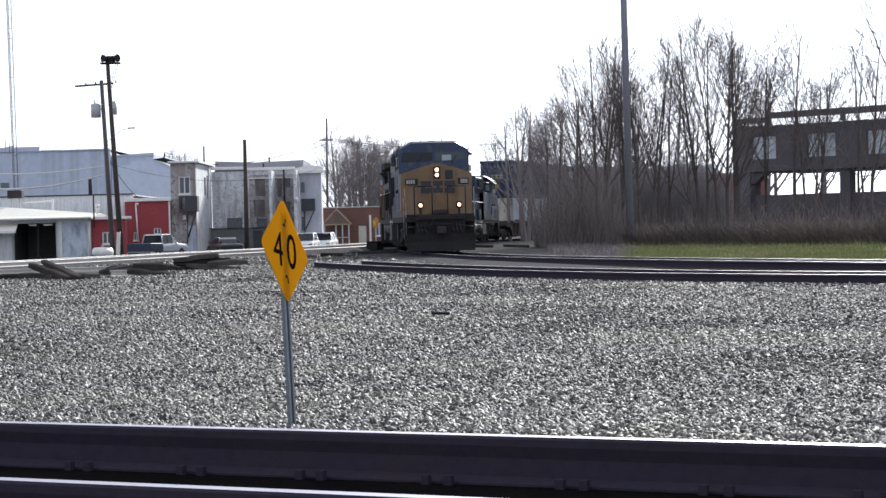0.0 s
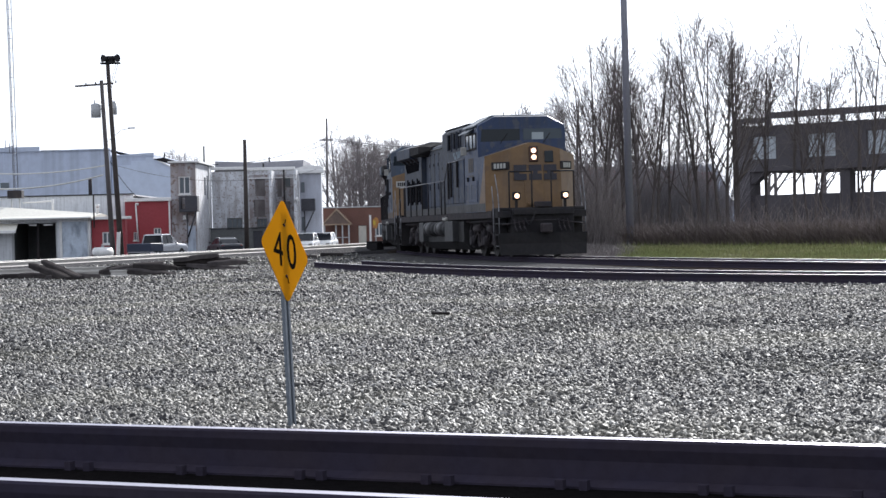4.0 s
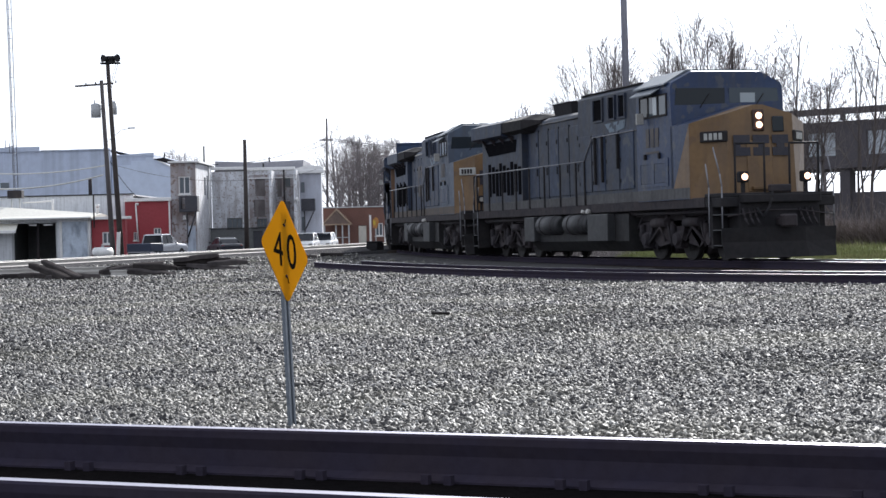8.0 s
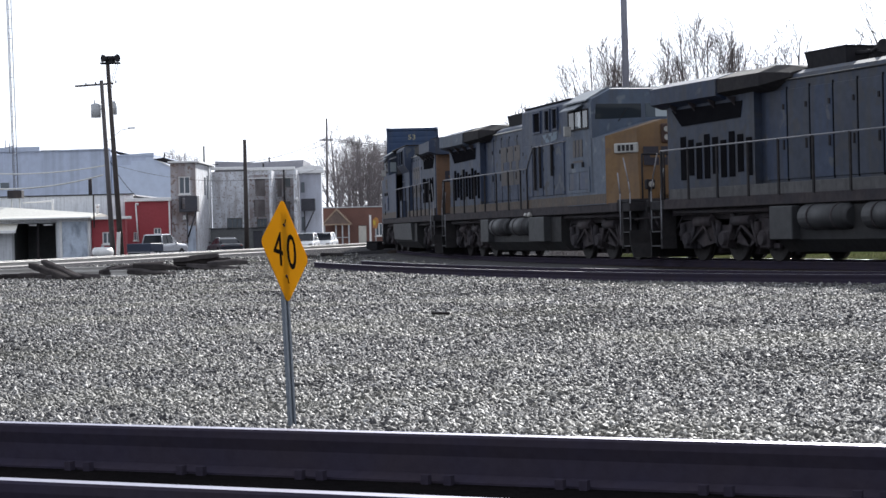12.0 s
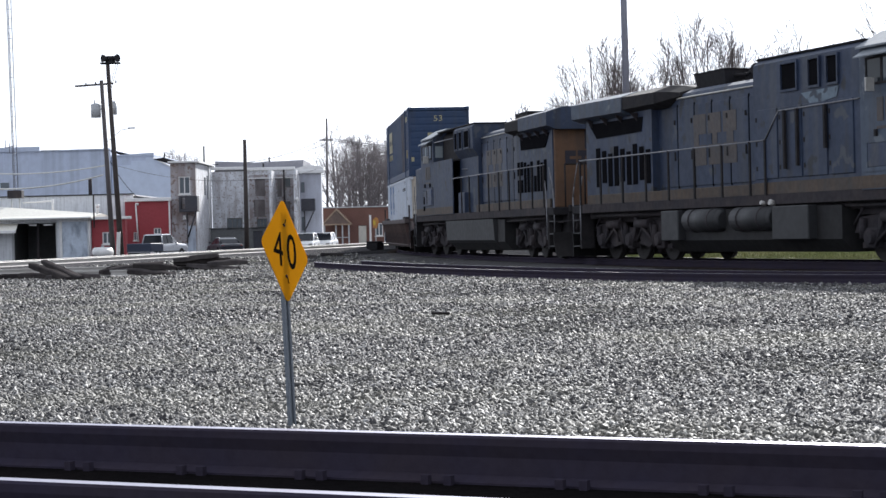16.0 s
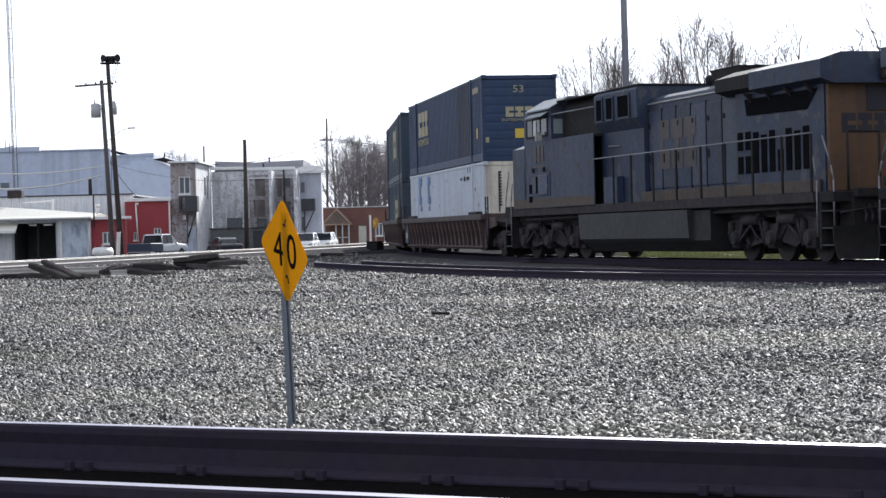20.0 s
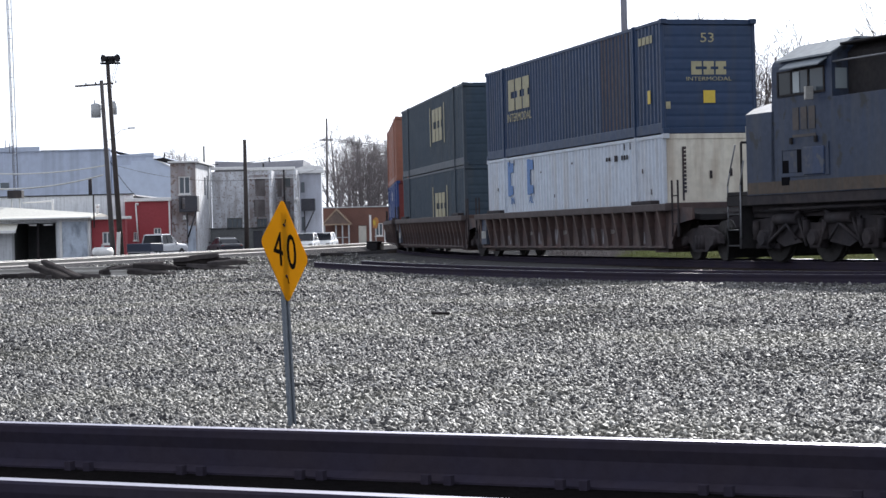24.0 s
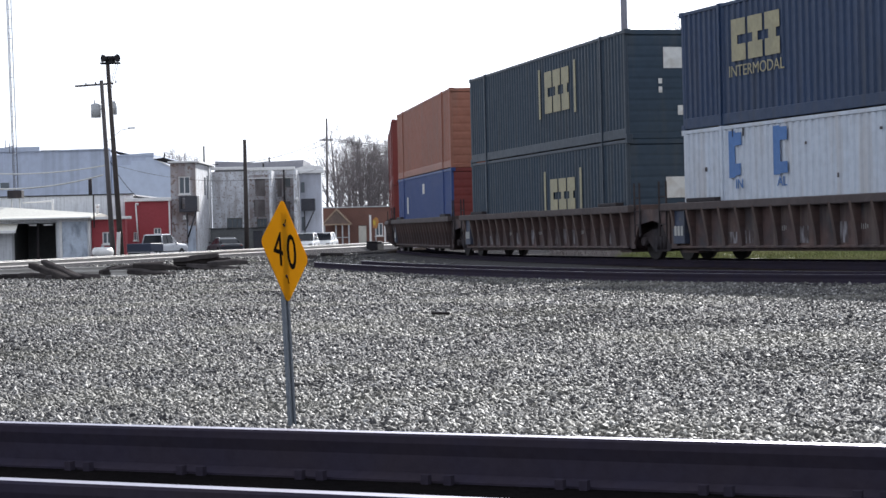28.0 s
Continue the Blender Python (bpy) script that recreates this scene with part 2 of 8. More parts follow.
# ---- mesh tools ----
class Shape:
    """Vertices and faces collected for one mesh."""

    def __init__(self):
        self.v, self.f, self.s = [], [], []

    def add(self, verts, faces, smooth=False):
        k = len(self.v)
        self.v += [tuple(p) for p in verts]
        self.f += [tuple(i + k for i in f) for f in faces]
        self.s += [smooth] * len(faces)
        return self

    def box(self, x0, x1, y0, y1, z0, z1, c=0.0):
        """A box; c is the width of its chamfered edges."""
        if c <= 0:
            vs = [(x, y, z) for x in (x0, x1) for y in (y0, y1) for z in (z0, z1)]
            return self.add(vs, [(0, 1, 3, 2), (4, 6, 7, 5), (0, 4, 5, 1), (2, 3, 7, 6), (0, 2, 6, 4), (1, 5, 7, 3)])
        lo, hi = (x0, y0, z0), (x1, y1, z1)
        c = min(c, 0.45 * min(b - a for a, b in zip(lo, hi)))
        vs, at = [], {}
        for cx in (0, 1):
            for cy in (0, 1):
                for cz in (0, 1):
                    corner = (cx, cy, cz)
                    for ax in range(3):
                        p = []
                        for k in range(3):
                            e = hi[k] if corner[k] else lo[k]
                            p.append(e if k == ax else e + (-c if corner[k] else c))
                        at[(corner, ax)] = len(vs)
                        vs.append(tuple(p))
        fs = []
        for ax in range(3):
            a, b = [k for k in range(3) if k != ax]
            for side in (0, 1):
                q = []
                for ia, ib in ((0, 0), (1, 0), (1, 1), (0, 1)):
                    cr = [0, 0, 0]
                    cr[ax], cr[a], cr[b] = side, ia, ib
                    q.append(at[(tuple(cr), ax)])
                flip = (side == 0) != (ax == 1)
                fs.append(tuple(q[::-1] if flip else q))
        for ax in range(3):
            a, b = [k for k in range(3) if k != ax]
            for ia in (0, 1):
                for ib in (0, 1):
                    c0, c1 = [0, 0, 0], [0, 0, 0]
                    c0[a] = c1[a] = ia
                    c0[b] = c1[b] = ib
                    c0[ax], c1[ax] = 0, 1
                    c0, c1 = tuple(c0), tuple(c1)
                    fs.append((at[(c0, a)], at[(c1, a)], at[(c1, b)], at[(c0, b)]))
        for cr in [(i, j, k) for i in (0, 1) for j in (0, 1) for k in (0, 1)]:
            fs.append((at[(cr, 0)], at[(cr, 1)], at[(cr, 2)]))
        return self.add(vs, fs)

    def tube(self, p0, p1, r0, r1=None, n=8, cap=True, smooth=True):
        r1 = r0 if r1 is None else r1
        a, b = Vector(p0), Vector(p1)
        d = (b - a).normalized()
        u = d.orthogonal().normalized()
        w = d.cross(u)
        vs = []
        for p, r in ((a, r0), (b, r1)):
            for i in range(n):
                t = 2 * math.pi * i / n
                vs.append(p + (u * math.cos(t) + w * math.sin(t)) * r)
        self.add(vs, [(i, (i + 1) % n, n + (i + 1) % n, n + i) for i in range(n)], smooth)
        if cap:
            k = len(self.v) - 2 * n
            self.f += [tuple(k + i for i in range(n))[::-1], tuple(k + n + i for i in range(n))]
            self.s += [False, False]
        return self

    def path(self, points, r, n=6):
        for a, b in zip(points[:-1], points[1:]):
            self.tube(a, b, r, r, n)
        return self

    def prism(self, outline, shift):
        """A plane outline pushed along shift."""
        n = len(outline)
        d = Vector(shift)
        vs = [Vector(p) for p in outline] + [Vector(p) + d for p in outline]
        return self.add(vs, [tuple(range(n))[::-1], tuple(range(n, 2 * n))] + [(i, (i + 1) % n, n + (i + 1) % n, n + i) for i in range(n)])

    def loft(self, rings, smooth=False, closed=True, caps=True):
        n = len(rings[0])
        vs = [p for r in rings for p in r]
        fs = []
        for k in range(len(rings) - 1):
            for i in range(n if closed else n - 1):
                j = (i + 1) % n
                fs.append((k * n + i, k * n + j, (k + 1) * n + j, (k + 1) * n + i))
        self.add(vs, fs, smooth)
        if caps and closed:
            k = len(self.v) - len(vs)
            self.f += [tuple(k + i for i in range(n))[::-1], tuple(k + (len(rings) - 1) * n + i for i in range(n))]
            self.s += [False, False]
        return self

    def wall(self, u0, u1, z0, z1, holes, y0, y1):
        """A wall along x with thickness in y and rectangular openings (u0, u1, z0, z1) right through it."""
        us = sorted({u0, u1, *[h[0] for h in holes], *[h[1] for h in holes]})
        zs = sorted({z0, z1, *[h[2] for h in holes], *[h[3] for h in holes]})

        def solid(i, j):
            if not (0 <= i < len(us) - 1 and 0 <= j < len(zs) - 1):
                return False
            m, k = (us[i] + us[i + 1]) / 2, (zs[j] + zs[j + 1]) / 2
            return not any(h[0] < m < h[1] and h[2] < k < h[3] for h in holes)

        at, vs, fs = {}, [], []

        def vert(i, j, y):
            if (i, j, y) not in at:
                at[(i, j, y)] = len(vs)
                vs.append((us[i], y, zs[j]))
            return at[(i, j, y)]

        for i in range(len(us) - 1):
            for j in range(len(zs) - 1):
                if not solid(i, j):
                    continue
                for y in (y0, y1):
                    fs.append((vert(i, j, y), vert(i + 1, j, y), vert(i + 1, j + 1, y), vert(i, j + 1, y)))
                for di, dj, a, b in ((-1, 0, (i, j), (i, j + 1)), (1, 0, (i + 1, j), (i + 1, j + 1)), (0, -1, (i, j), (i + 1, j)), (0, 1, (i, j + 1), (i + 1, j + 1))):
                    if not solid(i + di, j + dj):
                        fs.append((vert(*a, y0), vert(*b, y0), vert(*b, y1), vert(*a, y1)))
        return self.add(vs, fs)

    def mesh(self, name):
        me = bpy.data.meshes.new(name)
        me.from_pydata(self.v, [], self.f)
        me.polygons.foreach_set("use_smooth", self.s)
        me.validate()
        bm = bmesh.new()
        bm.from_mesh(me)
        bmesh.ops.recalc_face_normals(bm, faces=bm.faces)
        bm.to_mesh(me)
        bm.free()
        return me


def part(name, shape, material, parent=None, label="", at=None):
    """One mesh object, from a Shape or a finished mesh, under parent."""
    me = shape.mesh(name) if isinstance(shape, Shape) else shape
    if not me.materials:
        me.materials.append(material)
    ob = new(name, me)
    ob.parent = parent
    if at is not None:
        ob.matrix_basis = at
    if label:
        ob["label"] = label
    return ob


def thing(name, label, category, m=None, group="", kind=""):
    ob = new(name)
    ob.empty_display_size = 0.3
    if m is not None:
        ob.matrix_basis = m
    return tagged(ob, label, category, group, kind)


def letters(text, height, parent, material, m, name="lettering", thick=0.004, squeeze=1.0, label="", bold=0.0):
    """Raised letters in the built-in font, standing on the plane of m."""
    cu = bpy.data.curves.new(name, "FONT")
    cu.body, cu.size, cu.align_x, cu.align_y, cu.extrude, cu.resolution_u = text, height / 0.7, "CENTER", "CENTER", thick, 3
    cu.offset = bold
    tmp = bpy.data.objects.new(name, cu)
    me = bpy.data.meshes.new_from_object(tmp)
    bpy.data.objects.remove(tmp)
    me.transform(Matrix.Diagonal((squeeze, 1, 1, 1)))
    return part(name, me, material, parent, label, m)


# faces that stand upright: text or marks on the side (y = -w) or on the front (x = +l) of a vehicle
def on_side(x, y, z):
    return Matrix.Translation((x, y, z)) @ pose(0, 0, 0, 90, 0, 0)


def on_front(x, y, z):
    return Matrix.Translation((x, y, z)) @ pose(0, 0, 0, 90, 0, 90)


# ---- the line on which the train runs ----
RAIL_Z = -0.021
ARC = np.linspace(-170, 190, 3601)
_a = np.clip(ARC, -95, 190)
BEND = 0.005577 - 0.02362e-3 * _a + 3 * 0.009443e-5 * _a ** 2
BEND *= np.clip((ARC + 75) / 25, 0, 1)          # straight before the curve
HEAD = np.concatenate([[0], np.cumsum((BEND[1:] + BEND[:-1]) / 2 * (ARC[1] - ARC[0]))])
HEAD += -0.046069 - np.interp(0, ARC, HEAD)
LINE_X = np.concatenate([[0], np.cumsum((np.sin(HEAD[1:]) + np.sin(HEAD[:-1])) / 2 * (ARC[1] - ARC[0]))])
LINE_Y = np.concatenate([[0], np.cumsum(-(np.cos(HEAD[1:]) + np.cos(HEAD[:-1])) / 2 * (ARC[1] - ARC[0]))])
LINE_X += -1.465 - np.interp(0, ARC, LINE_X)
LINE_Y += 114.53 - np.interp(0, ARC, LINE_Y)


def on_line(s, off=0.0):
    """The place at arc length s, off metres to the right of travel, and the heading there."""
    h = np.interp(s, ARC, HEAD)
    return np.interp(s, ARC, LINE_X) - off * math.cos(h), np.interp(s, ARC, LINE_Y) - off * math.sin(h), h


def run(t):
    """How far along the line the train has come at t seconds."""
    return 22.772 + 4.70376 * t - 0.03631 * t * t + 0.0007445 * t ** 3


def rail_z(s):
    """Height of the rail tops along the line: a gentle rise out of the curve."""
    return RAIL_Z + max(-0.045, 0.003 * (min(s, 90) - 60))


def vehicle_pose(s, half):
    x1, y1, _ = on_line(s + half)
    x2, y2, _ = on_line(s - half)
    z1, z2 = rail_z(s + half), rail_z(s - half)
    return pose((x1 + x2) / 2, (y1 + y2) / 2, (z1 + z2) / 2, 0, -math.degrees(math.atan2(z1 - z2, 2 * half)), math.degrees(math.atan2(y1 - y2, x1 - x2)))


# the empty siding between the yard and the train's line: it ends among the stones
SIDING_Y = np.linspace(61.5, 24.0, 76)
SIDING_X = np.interp(SIDING_Y, [24, 29, 31.5, 34.2, 35.8, 38.8, 43, 46, 51, 57, 64.5], [19.5, 12.6, 10.0, 7.55, 6.35, 4.45, 2.45, 1.25, -0.55, -2.25, -4.0])
for _ in range(12):
    SIDING_X[1:-1] = (SIDING_X[:-2] + 2 * SIDING_X[1:-1] + SIDING_X[2:]) / 4


# ---- ground ----
NEAR_DIR = math.atan(0.48)                    # the near track runs away to the left at this angle


def ground_z(x, y):
    if y < 9.2:
        return -0.02
    if y < 11:
        return -0.02 - 0.06 * (y - 9.2) / 1.8
    if y < 36:
        return -0.08 - 0.12 * (y - 11) / 25
    z = -0.20
    if x < -3 and y > 90:
        z -= 0.62 * min(1, (y - 90) / 50)
    return z


def ground_sheet():
    xs = sorted({-2500, -900, -400, *range(-200, 201, 20), *range(-60, 61, 4), 400, 900, 2500})
    ys = sorted({-600, -200, -60, -20, 0, 4, 8, 9.2, 11, *range(12, 60, 4), *range(60, 200, 8), 260, 400, 900, 2500, 4200})
    n = len(xs)
    me = bpy.data.meshes.new("ground")
    vs = [(x, y, ground_z(x, y)) for y in ys for x in xs]
    fs = [(j * n + i, j * n + i + 1, (j + 1) * n + i + 1, (j + 1) * n + i) for j in range(len(ys) - 1) for i in range(n - 1)]
    me.from_pydata(vs, [], fs)
    return me


M_ground = surface("ballast_and_dirt", (0.088, 0.085, 0.086), (0.062, 0.060, 0.060), 0.95, grain=85, patch=0.18, amount=0.7, bump=1.0, bump_distance=0.010, speck=(0.17, 0.168, 0.168), speck_at=0.55, spec=0.12)
tagged(part("ground", ground_sheet(), M_ground), "grey crushed stone yard running out to bare dirt", "ground", kind="structure")


def stones():
    """Loose crushed stone lying on the yard: uneven angular lumps, all in one mesh."""
    rng = np.random.default_rng(7)
    base = np.array([(1, 0, 0), (0, 1, 0), (-1, 0, 0), (0, -1, 0), (0, 0, 1), (0, 0, -1)], float) * 1.35
    tris = np.array([(0, 1, 4), (1, 2, 4), (2, 3, 4), (3, 0, 4), (1, 0, 5), (2, 1, 5), (3, 2, 5), (0, 3, 5)])
    spots = []
    for y0, y1, per, size in ((8.0, 12, 2500, 0.0142), (12, 17, 1750, 0.0148), (17, 24, 950, 0.0172), (24, 33, 430, 0.0205), (33, 45, 200, 0.024), (45, 68, 90, 0.031), (68, 112, 14, 0.045)):
        half = lambda y: 0.232 * y + 0.5
        area = (y1 - y0) * (half(y0) + half(y1))
        k = int(area * per)
        y = y0 + (y1 - y0) * rng.random(k)
        x = (rng.random(k) * 2 - 1) * half(y)
        spots.append(np.stack([x, y, size * (0.55 + 0.9 * rng.random(k) ** 1.5)], 1))
    spots = np.concatenate(spots)
    # thinner where fines have filled the surface
    thin = np.array([noise.noise(Vector((p[0] * 0.32, p[1] * 0.32, 3.0))) for p in spots])
    keep = rng.random(len(spots)) < np.clip(0.85 - 1.3 * thin, 0.25, 1.0)
    # nothing lies on the near track itself
    along = spots[:, 1] * math.cos(NEAR_DIR) + spots[:, 0] * math.sin(NEAR_DIR)
    keep &= along > 7.2
    sx, sy = LINE_X[900:2900:20], LINE_Y[900:2900:20]
    for i in range(0, len(spots), 4000):
        d = np.sqrt((spots[i:i + 4000, 0, None] - sx) ** 2 + (spots[i:i + 4000, 1, None] - sy) ** 2).min(1)
        keep[i:i + 4000] &= d > 3.2 + 1.2 * thin[i:i + 4000] + 0.5 * rng.random(len(d))
    # up to the near rail of the siding, thinly between its rails
    to_siding = np.interp(spots[:, 1], SIDING_Y[::-1], SIDING_X[::-1]) - spots[:, 0]
    keep &= (spots[:, 1] > 61.6) | (to_siding > 1.15) | ((np.abs(to_siding) < 0.6) & (rng.random(len(spots)) < 0.25))
    keep &= (spots[:, 0] < np.interp(spots[:, 1], LINE_Y[::-1], LINE_X[::-1]))
    spots = spots[keep]
    k = len(spots)
    pts = np.repeat(base[None], k, 0) * (0.6 + 0.7 * rng.random((k, 6, 1))) + rng.normal(0, 0.28, (k, 6, 3))
    pts *= spots[:, 2, None, None] * (0.6 + 0.7 * rng.random((k, 1, 3))) * np.array([1.0, 1.0, 0.72])
    a, b = rng.random(k) * 6.28, rng.normal(0, 0.5, k)
    ca, sa, cb, sb = np.cos(a), np.sin(a), np.cos(b), np.sin(b)
    x, y, z = pts[..., 0], pts[..., 1], pts[..., 2]
    y, z = y * cb[:, None] - z * sb[:, None], y * sb[:, None] + z * cb[:, None]
    x, y = x * ca[:, None] - y * sa[:, None], x * sa[:, None] + y * ca[:, None]
    gz = np.array([ground_z(p[0], p[1]) for p in spots])
    co = np.stack([x + spots[:, 0, None], y + spots[:, 1, None], z + (gz + spots[:, 2] * 0.35)[:, None]], -1).reshape(-1, 3)
    fs = (tris[None] + 6 * np.arange(k)[:, None, None]).reshape(-1, 3)
    me = bpy.data.meshes.new("ballast_stones")
    me.vertices.add(len(co))
    me.vertices.foreach_set("co", co.ravel())
    me.loops.add(fs.size)
    me.loops.foreach_set("vertex_index", fs.ravel())
    me.polygons.add(len(fs))
    me.polygons.foreach_set("loop_start", np.arange(0, fs.size, 3))
    me.update(calc_edges=True)
    return me


tagged(part("ballast_stones", stones(), M_stone), "loose grey and pale crushed stone spread over the yard", "ballast", kind="stuff")


# ---- tracks ----
RAIL_SECTION = [(-0.075, 0.0), (0.075, 0.0), (0.075, 0.012), (0.020, 0.032), (0.019, 0.096), (0.036, 0.140), (0.037, 0.166),
                (0.030, 0.175), (-0.030, 0.175), (-0.037, 0.166), (-0.036, 0.140), (-0.019, 0.096), (-0.020, 0.032), (-0.075, 0.012)]


def rail_mesh(points, top):
    """A rail along points (x, y, heading as a unit side vector): foot, web and head, with its running top a second material."""
    me = bpy.data.meshes.new("rail")
    n = len(RAIL_SECTION)
    vs, fs, ms = [], [], []
    for x, y, (ux, uy), *rise in points:
        for a, b in RAIL_SECTION:
            vs.append((x + ux * a, y + uy * a, top - 0.175 + b + sum(rise)))
    for k in range(len(points) - 1):
        for i in range(n):
            j = (i + 1) % n
            fs.append((k * n + i, k * n + j, (k + 1) * n + j, (k + 1) * n + i))
            ms.append(1 if i == 7 else 0)
    fs += [tuple(range(n)), tuple(range((len(points) - 1) * n, len(points) * n))]
    ms += [0, 0]
    me.from_pydata(vs, [], fs)
    me.materials.append(M_railside)
    me.materials.append(M_railhead)
    me.polygons.foreach_set("material_index", ms)
    bm = bmesh.new()
    bm.from_mesh(me)
    bmesh.ops.recalc_face_normals(bm, faces=bm.faces)
    bm.to_mesh(me)
    bm.free()
    return me


tie_mesh = Shape().box(-0.115, 0.115, -1.3, 1.3, -0.16, 0, 0.012).mesh("tie")
tie_mesh.materials.append(M_tie)
plate_mesh = Shape().box(-0.10, 0.10, -0.17, 0.17, 0.0, 0.012).box(-0.06, -0.03, 0.085, 0.115, 0, 0.05).box(0.03, 0.06, 0.085, 0.115, 0, 0.05).box(-0.06, -0.03, -0.115, -0.085, 0, 0.05).box(0.03, 0.06, -0.115, -0.085, 0, 0.05).mesh("tie_plate")
plate_mesh.materials.append(M_railside)


def track(name, label, centre, spacing, top, tie_range=None, plates=False, bed_paint=None, fill=0.003, shoulder=2.3):
    """centre: list of (x, y, side vector). Two rails on ties on a low bed."""
    tr = thing(name, label, "railway track", kind="structure")
    for g in (-0.755, 0.755):
        part("rail", rail_mesh([(x + u[0] * g, y + u[1] * g, u, *r) for x, y, u, *r in centre], top), M_railside, tr)
    bed = Shape()
    rings = [[(x + u[0] * a, y + u[1] * a, top - 0.175 + b + sum(r)) for a, b in ((-shoulder, -0.30 if shoulder < 3 else -0.10), (-1.6, fill), (1.6, fill), (2.3, -0.30))] for x, y, u, *r in centre]
    bed.loft(rings)
    part("ballast_bed", bed, bed_paint or M_ballast, tr)
    gone = 0.0
    for (x0, y0, u0, *r0), (x1, y1, u1, *r1) in zip(centre[:-1], centre[1:]):
        d = math.hypot(x1 - x0, y1 - y0)
        while gone < d:
            f = gone / d
            x, y = x0 + (x1 - x0) * f, y0 + (y1 - y0) * f
            if tie_range is None or tie_range(x, y):
                rz = math.degrees(math.atan2(u0[1], u0[0])) - 90 + random.uniform(-1, 1)
                part("tie", tie_mesh, M_tie, tr, at=pose(x, y, top - 0.175 + sum(r0), 0, 0, rz))
                if plates:
                    for g in (-0.755, 0.755):
                        part("tie_plate", plate_mesh, M_railside, tr, at=pose(x + u0[0] * g, y + u0[1] * g, top - 0.187, 0, 0, rz))
            gone += spacing
        gone -= d
    return tr


def straight(x0, y0, x1, y1, n=12):
    d = Vector((x1 - x0, y1 - y0)).normalized()
    return [(x0 + (x1 - x0) * i / n, y0 + (y1 - y0) * i / n, (-d.y, d.x)) for i in range(n + 1)]


# Near-black bed: the far rail's shadow is put into its colour.
M_railshade = surface("oil_fouled_ballast", (0.007, 0.0065, 0.007), (0.014, 0.012, 0.012), 0.95, grain=22, patch=1.5, amount=0.7, bump=1.0, bump_distance=0.03, spec=0.08)
# near track, crossing close in front: the far rail 7.06 m, the near rail 5.40 m ahead
cn, sn = math.cos(NEAR_DIR), math.sin(NEAR_DIR)
mid_y = 6.23
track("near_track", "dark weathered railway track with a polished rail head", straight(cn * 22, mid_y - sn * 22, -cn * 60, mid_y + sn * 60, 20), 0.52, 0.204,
      tie_range=lambda x, y: -14 < x < 10, plates=True, bed_paint=M_railshade, fill=0.004)


def line_points(s0, s1, off, step=2.0):
    pts = []
    for s in np.arange(s0, s1 + 0.1, step):
        x, y, h = on_line(s, off)
        pts.append((float(x), float(y), (math.cos(h), math.sin(h)), rail_z(s) - RAIL_Z))
    return pts


def siding_points():
    pts = []
    for k in range(len(SIDING_Y)):
        a, b = max(0, k - 1), min(len(SIDING_Y) - 1, k + 1)
        d = Vector((SIDING_X[b] - SIDING_X[a], SIDING_Y[b] - SIDING_Y[a])).normalized()
        pts.append((float(SIDING_X[k]), float(SIDING_Y[k]), (-d.y, d.x)))
    return pts


M_darkbed = surface("dark_ballast", (0.030, 0.029, 0.031), (0.020, 0.019, 0.021), 0.95, grain=40, patch=0.5, amount=0.7, bump=1.0, bump_distance=0.02, speck=(0.075, 0.072, 0.07), speck_at=0.60, spec=0.1)
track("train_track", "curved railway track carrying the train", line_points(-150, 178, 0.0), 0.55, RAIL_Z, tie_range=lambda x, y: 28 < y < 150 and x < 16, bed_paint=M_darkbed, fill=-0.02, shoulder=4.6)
track("siding_track", "empty curved siding half sunk in stones beside the train's track", siding_points(), 0.55, -0.02, tie_range=lambda x, y: 22 < y < 65 and x < 14, fill=0.004)


# Rail head metal lightened in colour to carry the sky's gleam.
M_railbright = surface("sky_bright_rail_head", (0.62, 0.60, 0.62), (0.48, 0.46, 0.48), 0.32, 1.0, grain=30, patch=2, amount=0.3, bump=0.02)
for ob in list(bpy.data.objects):
    if ob.parent and ob.parent.name in ("train_track", "siding_track") and ob.name.startswith("rail"):
        ob.data.materials[1] = M_railbright


# ---- train: shared pieces ----
def wheelset_mesh(r):
    s = Shape()
    for side in (-1, 1):
        y = side * 0.755
        s.tube((0, y - 0.065, 0), (0, y + 0.065, 0), r, r, 28)
        s.tube((0, side * 0.69 - 0.02, 0), (0, side * 0.69 + 0.02, 0), r + 0.028, r + 0.028, 28)
        s.tube((0, y + side * 0.06, 0), (0, y + side * 0.11, 0), r * 0.30, r * 0.26, 14)
        for k in range(5):
            a = k * 2 * math.pi / 5
            s.tube((r * 0.55 * math.cos(a), y + side * 0.06, r * 0.55 * math.sin(a)), (r * 0.55 * math.cos(a), y + side * 0.072, r * 0.55 * math.sin(a)), 0.06, 0.06, 8)
    s.tube((0, -0.7, 0), (0, 0.7, 0), 0.085, 0.085, 10)
    me = s.mesh("wheelset")
    me.materials.append(M_tyre_steel)
    return me


WHEEL_L, WHEEL_W = 0.53, 0.48
loco_wheels, car_wheels = wheelset_mesh(WHEEL_L), wheelset_mesh(WHEEL_W)
turning = []                       # (wheelset, its place in its truck, radius)


